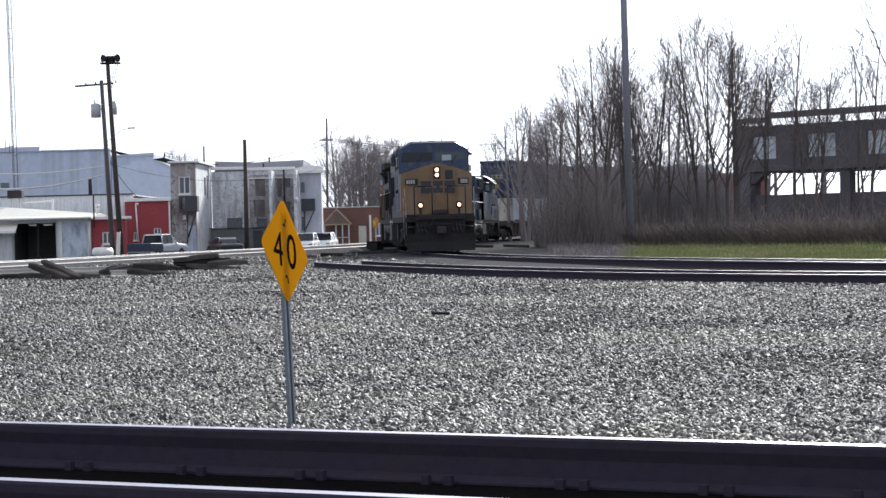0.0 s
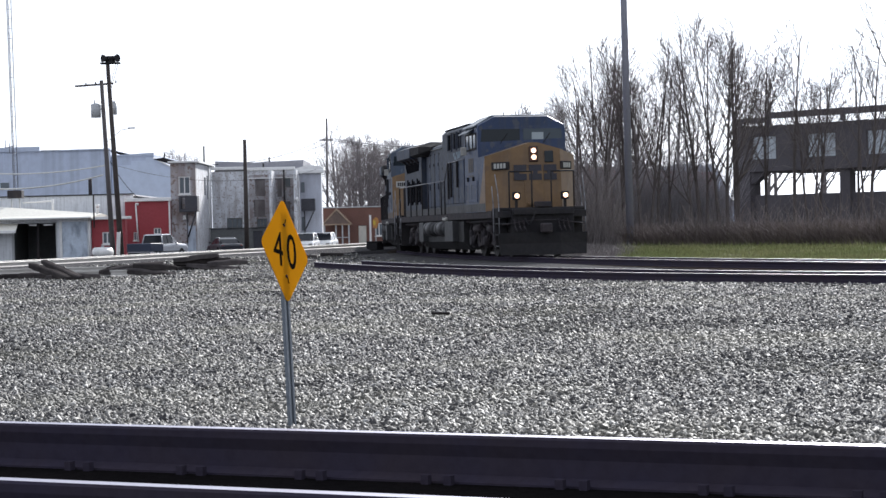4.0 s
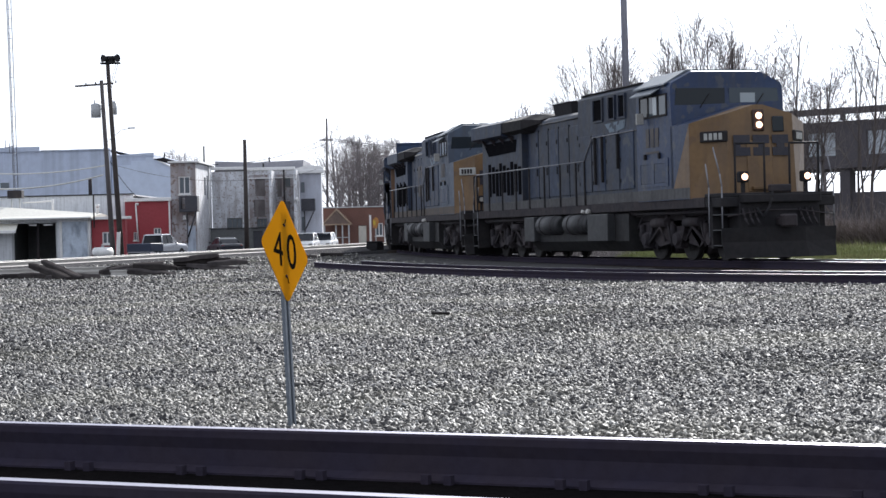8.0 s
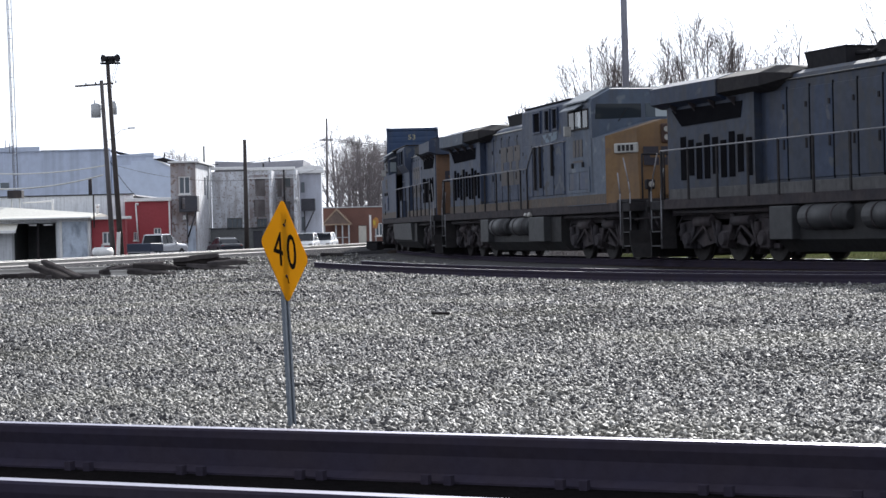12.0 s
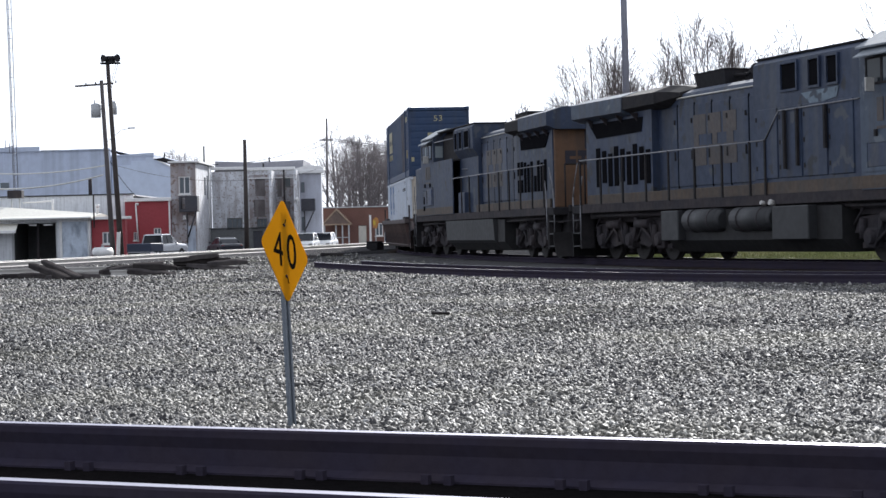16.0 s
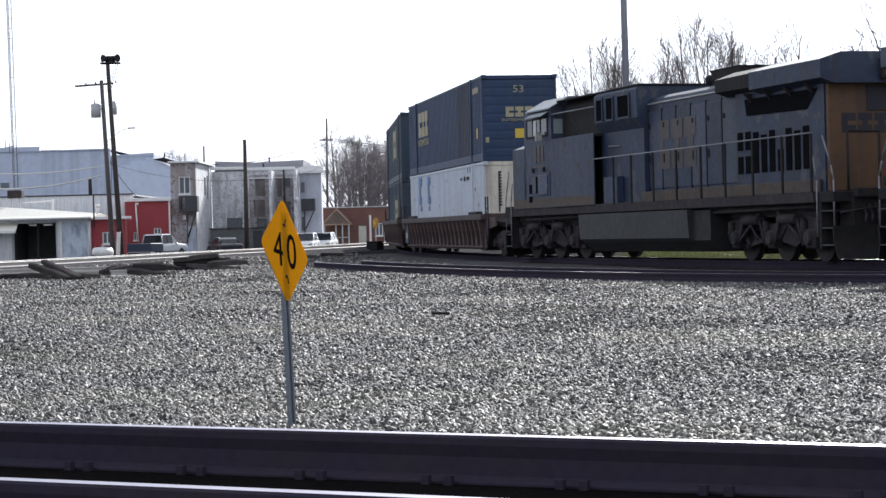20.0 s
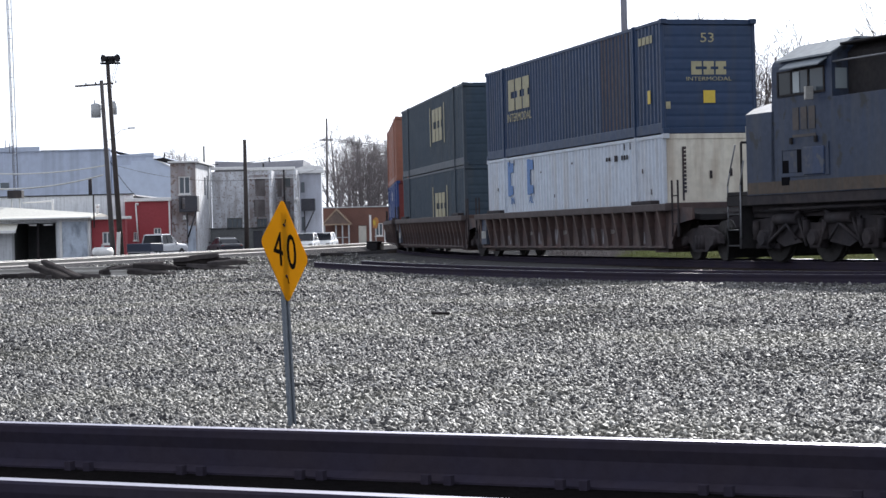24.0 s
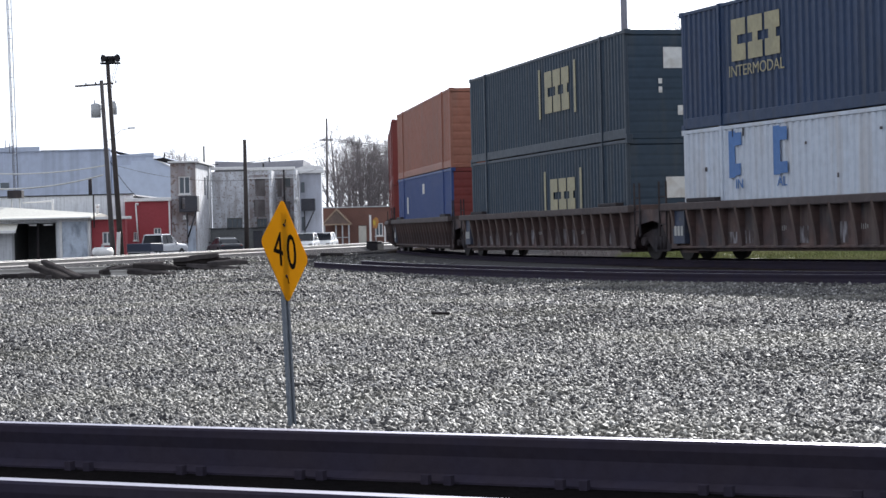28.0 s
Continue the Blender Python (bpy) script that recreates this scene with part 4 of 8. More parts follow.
        if logo_side:
            lx = -1.6 if fore else -2.1
            blocks(lo, logo_side, on_side(lx, -1.087, 2.95) if side < 0 else on_side(lx, 1.087, 2.95) @ pose(0, 0, 0, 0, 180, 0), mark(2.3, 1.25), "logo", "faded company mark on the hood")
    part("exhaust", Shape().loft([[(x, -0.5 - d, z), (x, 0.5 + d, z), (x + e, 0.5 + d, z), (x + e, -0.5 - d, z)] for x, e, d, z in ((-4.05, 1.45, 0.0, 4.20), (-4.12, 1.60, 0.06, 4.62), (-4.16, 1.68, 0.08, 4.68))]), M_black, lo)
    horn = Shape().box(-2.35, -2.15, -0.1, 0.1, 4.24, 4.50)
    for i, (dx, y) in enumerate(((-0.42, -0.30), (-0.48, 0.0), (-0.42, 0.30), (0.46, -0.18), (0.46, 0.18))):
        horn.tube((-2.25, y * 0.5, 4.50), (-2.25 + dx, y, 4.52 + 0.06 * (i % 2)), 0.035, 0.06, 8).tube((-2.25 + dx, y, 4.52 + 0.06 * (i % 2)), (-2.25 + dx * 1.25, y, 4.52 + 0.06 * (i % 2)), 0.10, 0.15, 12)
    part("horn", horn, M_black, lo)
    # radiator section under its overhanging wings
    part("radiator_hood", Shape().loft([hood_ring(-9.35, 1.25, 4.2), hood_ring(-5.2, 1.25, 4.2)]), hood_paint, lo)

    def wing(x, w=1.52, lo_z=3.86, hi_z=4.28, crown=4.44):
        return [(x, -w, lo_z + 0.03), (x, -w + 0.30, lo_z - 0.08), (x, w - 0.30, lo_z - 0.08), (x, w, lo_z + 0.03), (x, w, hi_z), (x, w - 0.5, crown), (x, -w + 0.5, crown), (x, -w, hi_z)]
    part("radiator_wing", Shape().loft([wing(-9.72), wing(-6.45)]), wing_paint, lo)
    part("radiator_roof", Shape().loft([wing(-6.45, 1.49, 3.92, 4.27), wing(-4.6, 1.47, 3.94, 4.26), wing(-4.25, 1.25, 4.02, 4.24, 4.40), wing(-3.9, 1.08, 4.08, 4.20, 4.32)]), M_black, lo, "black roof section")
    for side in (-1, 1):
        y = side * 1.256
        out = [(-9.1, 3.72), (-5.7, 3.72), (-5.8, 3.34), (-8.6, 3.30)]
        rim = part("radiator_intake", Shape().prism([(x, y - side * 0.03, z) for x, z in out], (0, side * 0.045, 0)), M_opening, lo, "black slanting radiator intake")
        for k in range(4):
            part("wing_bracket", Shape().prism([(-8.9 + k * 0.95, side * 1.26, 3.84), (-8.9 + k * 0.95, side * 1.46, 3.84), (-8.9 + k * 0.95, side * 1.26, 3.62)], (0.05, 0, 0)), M_under, rim)
        for i in range(9):
            a = -8.68 + i * 0.39
            if fore:
                spans = ((2.02, 2.42), (2.56, 2.98)) if i > 6 else ((2.02, 2.50),) if i == 3 else ((2.02, 2.95 - 0.08 * (i % 2)),)
            else:
                spans = ((1.98 + 0.10 * (i % 3 == 1), 3.04 - 0.09 * ((i * 7) % 3)),)
            for z0, z1 in spans:
                part("grille_slot", Shape().box(a, a + 0.25, y - 0.014, y + 0.014, z0, z1, 0.004), M_opening, lo)
    part("end_panel", Shape().box(-9.45, -9.35, -1.22, 1.22, 1.5, 3.80, 0.03), end_paint, lo, "dull dark orange-yellow end panel")
    blocks(lo, M_logo, Matrix.Translation((-9.452, 0.35, 2.95)) @ pose(0, 0, 0, 90, 0, -90), mark(1.1, 0.42), "logo")
    part("end_doorway", Shape().box(-9.47, -9.44, -0.30, 0.30, 3.2, 3.75, 0.01), M_logo, lo)
    part("rear_headlight_box", Shape().box(-9.86, -9.70, -0.14, 0.14, 3.86, 4.30, 0.02), M_black, lo)
    for z in (3.97, 4.19):
        part("rear_headlight", Shape().tube((-9.88, 0, z), (-9.84, 0, z), 0.075, 0.075, 14), M_plate, lo)
    for a in (-8.6, -7.4):
        part("radiator_fan", Shape().tube((a, 0, 4.44), (a, 0, 4.50), 0.62, 0.60, 20), M_black, lo)
    part("antenna", Shape().box(C1 - 1.4, C1 - 1.0, -0.15, 0.15, 4.73, 4.80, 0.02).tube((C1 - 0.5, 0.4, 4.7), (C1 - 0.5, 0.4, 4.86), 0.02).tube((C1 - 0.4, -0.5, 4.7), (C1 - 0.4, -0.5, 4.85), 0.02), M_black, lo)
    # walkway rails, steps, pilots, couplers
    for side in (-1, 1):
        if fore:
            handrail(lo, [(-9.25, 2.76), (2.95, 2.76)], [-9.2, -7.9, -6.5, -5.1, -3.8, -2.4, -1.0, 0.4, 1.6], 1.5, side * 1.50)
        else:
            handrail(lo, [(-9.3, 2.73), (1.06, 2.73), (1.68, 3.34), (5.0, 3.37)], [-9.25, -7.9, -6.5, -5.1, -3.8, -2.4, -1.0, 0.35, 1.05], 1.5, side * 1.50)
        for end, x0 in ((-1, RX), (1, FX)):
            part("step_frame", Shape().box(min(x0 - end * 0.52, x0 - end * 0.62), max(x0 - end * 0.52, x0 - end * 0.62), side * 1.25 - 0.2, side * 1.25 + 0.2, 0.30, 1.5, 0.01), M_black, lo)
            part("step_back", Shape().box(min(x0 - end * 0.52, x0), max(x0 - end * 0.52, x0), side * 1.0 - 0.02, side * 1.0 + 0.02, 0.30, 1.5), M_black, lo)
            for z in (0.36, 0.72, 1.08):
                part("step", Shape().box(min(x0 - end * 0.04, x0 - end * 0.52), max(x0 - end * 0.04, x0 - end * 0.52), side * 1.24 - 0.2, side * 1.24 + 0.2, z, z + 0.03), M_tank, lo, "worn step tread")
            part("grab_rail", Shape().path([(x0 - end * 0.02, side * 1.42, 0.75), (x0 - end * 0.02, side * 1.42, 1.75), (x0 - end * 0.12, side * 1.42, 2.05), (x0 - end * 0.42, side * 1.44, 2.68)], 0.018), M_rail, lo)
            part("grab_rail", Shape().path([(x0 - end * 0.64, side * 1.47, 0.55), (x0 - end * 0.64, side * 1.47, 1.75), (x0 - end * 0.80, side * 1.47, 2.30)], 0.018), M_rail, lo)
    for end, x0 in ((-1, RX), (1, FX)):
        for y in (-1, 1):
            part("end_railing", Shape().path([(x0 - end * 0.05, y * 1.06, 1.5), (x0 - end * 0.05, y * 1.06, 2.75), (x0 - end * 0.05, y * 0.32, 2.75), (x0 - end * 0.05, y * 0.32, 1.5)], 0.028), M_black, lo)
        part("anticlimber", Shape().box(min(x0 - end * 0.02, x0 + end * 0.20), max(x0 - end * 0.02, x0 + end * 0.20), -1.0, 1.0, 1.36, 1.56, 0.02), M_black, lo)
        part("cable_box", Shape().box(min(x0, x0 + end * 0.14), max(x0, x0 + end * 0.14), -0.28, 0.28, 1.60, 1.78, 0.03), M_under, lo)
        part("jumper_cable", Shape().path([(x0 + end * 0.10, -0.2, 1.62), (x0 + end * 0.26, -0.34, 1.30), (x0 + end * 0.24, -0.5, 1.0), (x0 + end * 0.12, -0.62, 1.25)], 0.035), M_black, lo)
        part("uncoupling_lever", Shape().path([(x0 + end * 0.12, -1.35, 1.05), (x0 + end * 0.16, -0.4, 1.18), (x0 + end * 0.16, 0.4, 1.18), (x0 + end * 0.12, 1.35, 1.05)], 0.018), M_under, lo)
        part("pilot_plate", Shape().box(min(x0, x0 + end * 0.06), max(x0, x0 + end * 0.06), -1.02, 1.02, 0.62, 1.5, 0.02), M_black, lo)
        top_z, low_z = 0.78, 0.08
        p = [(x0 + end * 0.02, -1.46, top_z), (x0 + end * 0.34, -0.5, top_z), (x0 + end * 0.34, 0.5, top_z), (x0 + end * 0.02, 1.46, top_z)]
        q = [(x0 + end * 0.12, -1.40, low_z), (x0 + end * 0.52, -0.5, low_z), (x0 + end * 0.52, 0.5, low_z), (x0 + end * 0.12, 1.40, low_z)]
        m_ = [(x0 + end * 0.0, -1.44, 0.45), (x0 + end * 0.36, -0.5, 0.45), (x0 + end * 0.36, 0.5, 0.45), (x0 + end * 0.0, 1.44, 0.45)]
        rings = [r + [(x - end * 0.05, y, z) for x, y, z in reversed(r)] for r in (p, m_, q)]
        part("snow_plough", Shape().loft(rings), M_plough, lo, "scraped dark snow plough")
        part("coupler", Shape().box(min(x0, x0 + end * 0.56), max(x0, x0 + end * 0.56), -0.11, 0.11, 0.82, 1.02, 0.03).box(min(x0 + end * 0.36, x0 + end * 0.62), max(x0 + end * 0.36, x0 + end * 0.62), -0.18, 0.18, 0.78, 1.08, 0.04), M_under, lo)
        for y in (-0.95, -0.80, -0.65, 0.50, 0.65, 0.80):
            part("air_hose", Shape().path([(x0 + end * 0.06, y, 1.22), (x0 + end * 0.20, y, 1.0), (x0 + end * 0.26, y + 0.05, 0.84)], 0.028), M_under, lo)
    # drawn somewhat short: bring it to its full length over the couplers
    for ob in lo.children:
        b = ob.matrix_basis.copy()
        b.translation.x *= STRETCH
        ob.matrix_basis = b
        if ob.name.split(".")[0] != "truck" and b.to_3x3() == Matrix.Identity(3):
            for me in [ob.data] + [c.data for c in ob.children if c.matrix_basis.to_3x3() == Matrix.Identity(3)]:
                me.transform(Matrix.Diagonal((STRETCH, 1, 1, 1)))
        for c in ob.children:
            if ob.name.split(".")[0] != "truck" and b.to_3x3() == Matrix.Identity(3):
                c.location.x *= STRETCH
    return lo


STRETCH = 1.052
loco_a = locomotive("dull blue diesel locomotive with yellow nose and lit headlights", M_blue, M_grey, M_slate, M_yellow, M_endyellow, M_slate, True, None, M_footdust, 0.0, True)
loco_b = locomotive("grey-blue diesel locomotive with a faded yellow nose, coupled second", M_lightgrey, M_greyblue, M_slate, M_yellow, M_endyellow, M_lightgrey, False, M_logo_ghost, M_tan)
loco_c = locomotive("dull grey-blue diesel locomotive running cab backwards before the container cars", M_greyblue, M_slate, M_darkblue, M_greyblue, M_endyellow, M_slate, False, M_logo_ghost, M_tan, 1.2)


# ---- well cars and containers ----
CL, CW, CH = 16.15, 2.59, 2.90
M_well = surface("rusty_brown_well_steel", (0.094, 0.056, 0.050), (0.036, 0.032, 0.038), 0.8, grain=7, patch=1.4, amount=1.0, bump=0.25, streak=(0.15, 0.12, 0.10), streak_amount=0.4, streak_scale=(4, 4, 0.6), jitter=0.15)
M_wellchord = surface("dusty_chord_steel", (0.088, 0.069, 0.068), (0.055, 0.041, 0.040), 0.8, grain=7, patch=1.2, amount=0.8, bump=0.2, streak=(0.07, 0.055, 0.055), streak_amount=0.5, streak_scale=(2, 2, 2))
M_scuff = surface("scuffed_well_steel", (0.075, 0.056, 0.056), (0.056, 0.043, 0.043), 0.85, grain=16, patch=2.0, amount=0.7, bump=0.15, streak=(0.36, 0.35, 0.38), streak_amount=0.8, streak_scale=(9, 9, 2.2))
rib_mesh = Shape().loft([[(-0.05, 0, 0.36), (0.05, 0, 0.36), (0.05, 0.10, 0.36), (-0.05, 0.10, 0.36)], [(-0.05, 0, 0.60), (0.05, 0, 0.60), (0.05, 0.12, 0.60), (-0.05, 0.12, 0.60)], [(-0.05, 0, 1.29), (0.05, 0, 1.29), (0.05, 0.26, 1.29), (-0.05, 0.26, 1.29)]]).mesh("rib")
rib_mesh.materials.append(M_well)


def car_truck_shape():
    s = Shape()
    for side in (-1, 1):
        y = side * 1.0
        s.prism([(-1.25, y - 0.06, 0.42), (-1.1, y - 0.06, 0.66), (-0.5, y - 0.06, 0.80), (0.5, y - 0.06, 0.80), (1.1, y - 0.06, 0.66), (1.25, y - 0.06, 0.42), (0.75, y - 0.06, 0.44), (0.42, y - 0.06, 0.22), (-0.42, y - 0.06, 0.22), (-0.75, y - 0.06, 0.44)], (0, 0.12, 0))
        for a in (-0.92, 0.92):
            s.tube((a, y, 0.48), (a, y + side * 0.16, 0.48), 0.13, 0.11, 12)
        for a in (-0.2, 0, 0.2):
            s.tube((a, y + side * 0.05, 0.28), (a, y + side * 0.05, 0.62), 0.075, 0.075, 8)
    s.box(-0.22, 0.22, -1.05, 1.05, 0.55, 0.86, 0.03)
    return s


car_truck_mesh = car_truck_shape().mesh("truck")
car_truck_mesh.materials.append(M_under)


def well_car(label, trucks):
    """One unit of a double-stack car; truck centres 9.87 m from its middle."""
    wc = thing("well_car", label, "rail wagon", group="double-stack well cars")
    for side in (-1, 1):
        y = side * 1.34
        part("side_plate", Shape().box(-8.75, 8.75, y - 0.015, y + 0.015, 0.30, 1.31), M_well, wc)
        part("top_chord", Shape().box(-8.9, 8.9, y - 0.10 + side * 0.15, y + 0.10 + side * 0.15, 1.24, 1.43, 0.02), M_wellchord, wc)
        part("bottom_chord", Shape().box(-8.4, 8.4, y - 0.05 + side * 0.04, y + 0.05 + side * 0.04, 0.31, 0.37, 0.01), M_well, wc)
        for a in (-5.6, -4.8, -2.35, -0.75, 1.65, 2.5, 3.3, 6.6):
            part("scuff", Shape().box(a - 0.28, a + 0.28, y + side * 0.016 - 0.003, y + side * 0.016 + 0.003, 0.42, 0.62 + 0.035 * (abs(int(a * 10)) % 9)), M_scuff, wc, "pale scrapes on the side plate")
        for i in range(21):
            part("rib", rib_mesh, M_well, wc, at=Matrix.Translation((-8.3 + 16.6 * i / 20, y, 0)) @ pose(0, 0, 0, 0, 0, 0 if side > 0 else 180))
        blocks(wc, M_plate, on_side(-8.05, y - 0.17, 0.62) if side < 0 else on_side(-8.05, y + 0.17, 0.62) @ pose(0, 0, 0, 0, 180, 0), [(-0.2, -0.08, 0, 0.24), (-0.03, 0.09, 0, 0.24), (0.14, 0.26, 0, 0.24)], "number_bar")
        part("end_plate", Shape().box(-8.36, -7.74, y + side * 0.06 - 0.10, y + side * 0.06 + 0.10, 0.42, 1.29, 0.01), M_darkblue, wc, "dark painted end plate")
        for a in (-3.15, 0.2, 4.35):
            blocks(wc, M_plate, on_side(a, y - 0.02, 0.70) if side < 0 else on_side(a, y + 0.02, 0.70) @ pose(0, 0, 0, 0, 180, 0), [(-0.14, -0.12, 0, 0.12), (-0.06, -0.04, 0, 0.10), (0.02, 0.04, 0, 0.12), (0.10, 0.12, 0.02, 0.10)], "stencil_bar")
        for a in (-6.9, 6.9):
            part("guide_plate", Shape().box(a - 0.75, a + 0.75, y + side * 0.02 - 0.13, y + side * 0.02 + 0.13, 1.43, 1.53, 0.02), M_under, wc)
    part("well_floor", Shape().box(-8.3, 8.3, -1.3, 1.3, 0.24, 0.30).box(-8.3, -7.4, -1.3, 1.3, 0.2, 0.3).box(7.4, 8.3, -1.3, 1.3, 0.2, 0.3), M_well, wc)
    for end in (-1, 1):
        s = Shape().box(min(end * 8.3, end * 8.42), max(end * 8.3, end * 8.42), -1.36, 1.36, 0.3, 1.45, 0.02)
        part("end_frame", s, M_well, wc)
        part("end_platform", Shape().prism([(end * 8.43, -1.30, 1.30), (end * 9.75, -1.0, 1.14), (end * 9.75, 1.0, 1.14), (end * 8.43, 1.30, 1.30)], (0, 0, -0.14)), M_black, wc)
        for y in (-1.36, 1.36):
            part("end_sill", Shape().prism([(end * 8.76, y - 0.03, 1.33), (end * 9.95, y * 0.93 - 0.03, 1.30), (end * 9.95, y * 0.93 - 0.03, 1.02), (end * 9.2, y - 0.03, 0.92), (end * 8.76, y - 0.03, 0.42)], (0, 0.06, 0)), M_well, wc)
        part("draft_sill", Shape().box(min(end * 8.4, end * 10.1), max(end * 8.4, end * 10.1), -0.28, 0.28, 0.78, 1.2, 0.02), M_under, wc)
        part("ladder", Shape().box(end * 8.9 - 0.02, end * 8.9 + 0.02, -1.42, -1.38, 0.6, 2.0).box(end * 9.3 - 0.02, end * 9.3 + 0.02, -1.42, -1.38, 0.6, 2.0).box(min(end * 8.9, end * 9.3), max(end * 8.9, end * 9.3), -1.42, -1.38, 0.9, 0.93).box(min(end * 8.9, end * 9.3), max(end * 8.9, end * 9.3), -1.42, -1.38, 1.25, 1.28).box(min(end * 8.9, end * 9.3), max(end * 8.9, end * 9.3), -1.42, -1.38, 1.6, 1.63), M_under, wc)
    for a in trucks:
        tk = part("truck", car_truck_mesh, M_under, wc, at=pose(a, 0, 0))
        for d in (-0.92, 0.92):
            w = part("wheelset", car_wheels, M_tyre_steel, tk, at=pose(d, 0, WHEEL_W))
            turning.append((w, (d, 0, WHEEL_W), WHEEL_W))
    return wc


def corrugated(x0, x1, y, z0, z1, side, pitch=0.28, depth=0.036):
    s = Shape()
    n = max(1, round((x1 - x0) / pitch))
    p = (x1 - x0) / n
    prof = []
    for i in range(n):
        a = x0 + i * p
        prof += [(a, 0), (a + 0.36 * p, 0), (a + 0.5 * p, -depth), (a + 0.86 * p, -depth)]
    prof.append((x1, 0))
    rings = [[(x, y + side * d, z0), (x, y + side * d, z1), (x, y - side * 0.05, z1), (x, y - side * 0.05, z0)] for x, d in prof]
    return s.loft(rings)


def container(label, paint, frame_paint=None, end_paint=None, upright=False):
    """A 53-foot corrugated box with posts at the 40-foot points; bottom at z = 0, x towards its front."""
    frame_paint, end_paint = frame_paint or paint, end_paint or paint
    co = thing("shipping_container", label, "container", group="stacked containers")
    L, W = CL / 2, CW / 2
    posts = (-L + 1.98, L - 1.98)
    for side in (-1, 1):
        y = side * W
        for a, b in ((-L + 0.1, posts[0] - 0.05), (posts[0] + 0.05, posts[1] - 0.05), (posts[1] + 0.05, L - 0.1)):
            part("side_panel", corrugated(a, b, y - side * 0.012, 0.28, CH - 0.1, side), paint, co)
        part("bottom_rail", Shape().box(-L + 0.08, L - 0.08, y - 0.05 if side > 0 else y, y if side > 0 else y + 0.05, 0.02, 0.28, 0.012), frame_paint, co)
        part("top_rail", Shape().box(-L + 0.08, L - 0.08, y - 0.05 if side > 0 else y, y if side > 0 else y + 0.05, CH - 0.1, CH - 0.01, 0.012), frame_paint, co)
        for a in posts:
            part("intermediate_post", Shape().box(a - 0.055, a + 0.055, y - 0.03 + side * 0.004, y + 0.03 + side * 0.004 - side * 0.02, 0.0, CH, 0.01), frame_paint, co)
        for a in (-L, L):
            x0, x1 = (a, a + 0.13) if a < 0 else (a - 0.13, a)
            part("corner_post", Shape().box(x0, x1, y - 0.1 if side > 0 else y, y if side > 0 else y + 0.1, 0.0, CH, 0.015), frame_paint, co)
        for a in (-L, posts[0], posts[1], L):
            for z in (0.0, CH - 0.12):
                part("corner_casting", Shape().box(a - 0.09, a + 0.09, y - 0.085 + side * -0.075, y + 0.085 - side * 0.075, z - 0.006, z + 0.126, 0.012), frame_paint, co)
    part("roof", Shape().box(-L + 0.1, L - 0.1, -W + 0.05, W - 0.05, CH - 0.07, CH - 0.03, 0.01), paint, co)
    part("base", Shape().box(-L + 0.1, L - 0.1, -W + 0.05, W - 0.05, 0.08, 0.14), M_under, co)
    n = 9
    step = (CH - 0.3) / n
    sheet = [(L - 0.09, 0.13)]
    for i in range(n):
        z = 0.15 + i * step
        sheet += [(L - 0.026, z), (L - 0.018, z + 0.06), (L - 0.018, z + 0.2), (L - 0.026, z + step - 0.01)]
    sheet.append((L - 0.09, CH - 0.13))
    s = Shape().prism([(x, -W + 0.1, z) for x, z in sheet], (0, CW - 0.2, 0))
    if upright:
        sheet = [(-W + 0.1, L - 0.09)]
        for i in range(8):
            y = -W + 0.1 + i * (CW - 0.2) / 8
            sheet += [(y + 0.01, L - 0.028), (y + 0.07, L - 0.016), (y + 0.20, L - 0.016), (y + 0.26, L - 0.028)]
        sheet.append((W - 0.1, L - 0.09))
        s = Shape().prism([(x, y, 0.13) for y, x in sheet], (0, 0, CH - 0.26))
    part("front_wall", s, end_paint, co)
    part("front_sill", Shape().box(L - 0.10, L - 0.004, -W + 0.09, W - 0.09, 0.0, 0.15, 0.012), end_paint, co)
    part("front_header", Shape().box(L - 0.10, L - 0.004, -W + 0.09, W - 0.09, CH - 0.14, CH - 0.004, 0.012), end_paint, co)
    for d in (-1, 1):
        dr = part("door", Shape().box(-L + 0.02, -L + 0.07, min(0, d * (W - 0.1)), max(0, d * (W - 0.1)), 0.12, CH - 0.1, 0.01), end_paint, co)
        for k in (0.3, 0.8):
            part("locking_bar", Shape().tube((-L, d * k, 0.15), (-L, d * k, CH - 0.12), 0.02, 0.02, 6), M_pale, dr)
    return co


M_c_blue = surface("blue_container_paint", (0.011, 0.036, 0.100), (0.013, 0.029, 0.066), 0.55, grain=6, patch=0.5, amount=0.5, bump=0.05, streak=(0.05, 0.05, 0.056), streak_amount=0.3, streak_scale=(3, 3, 0.3))
M_c_green = surface("dark_green_container_paint", (0.020, 0.042, 0.070), (0.017, 0.033, 0.053), 0.6, grain=6, patch=0.5, amount=0.5, bump=0.05, streak=(0.07, 0.07, 0.066), streak_amount=0.3, streak_scale=(3, 3, 0.3))
M_c_white = surface("white_container_paint", (0.55, 0.605, 0.69), (0.47, 0.495, 0.545), 0.5, grain=6, patch=0.6, amount=0.5, bump=0.05, streak=(0.38, 0.30, 0.22), streak_amount=0.3, streak_scale=(2.5, 2.5, 0.35))
M_c_cream = surface("dirty_cream_container_paint", (0.70, 0.66, 0.57), (0.58, 0.52, 0.43), 0.55, grain=6, patch=1.0, amount=0.6, bump=0.05, streak=(0.22, 0.14, 0.09), streak_amount=0.45, streak_scale=(3, 3, 0.4))
M_c_greenrail = surface("worn_grey_green_rail_paint", (0.036, 0.052, 0.074), (0.022, 0.034, 0.050), 0.55, grain=6, patch=0.8, amount=0.7, bump=0.05)
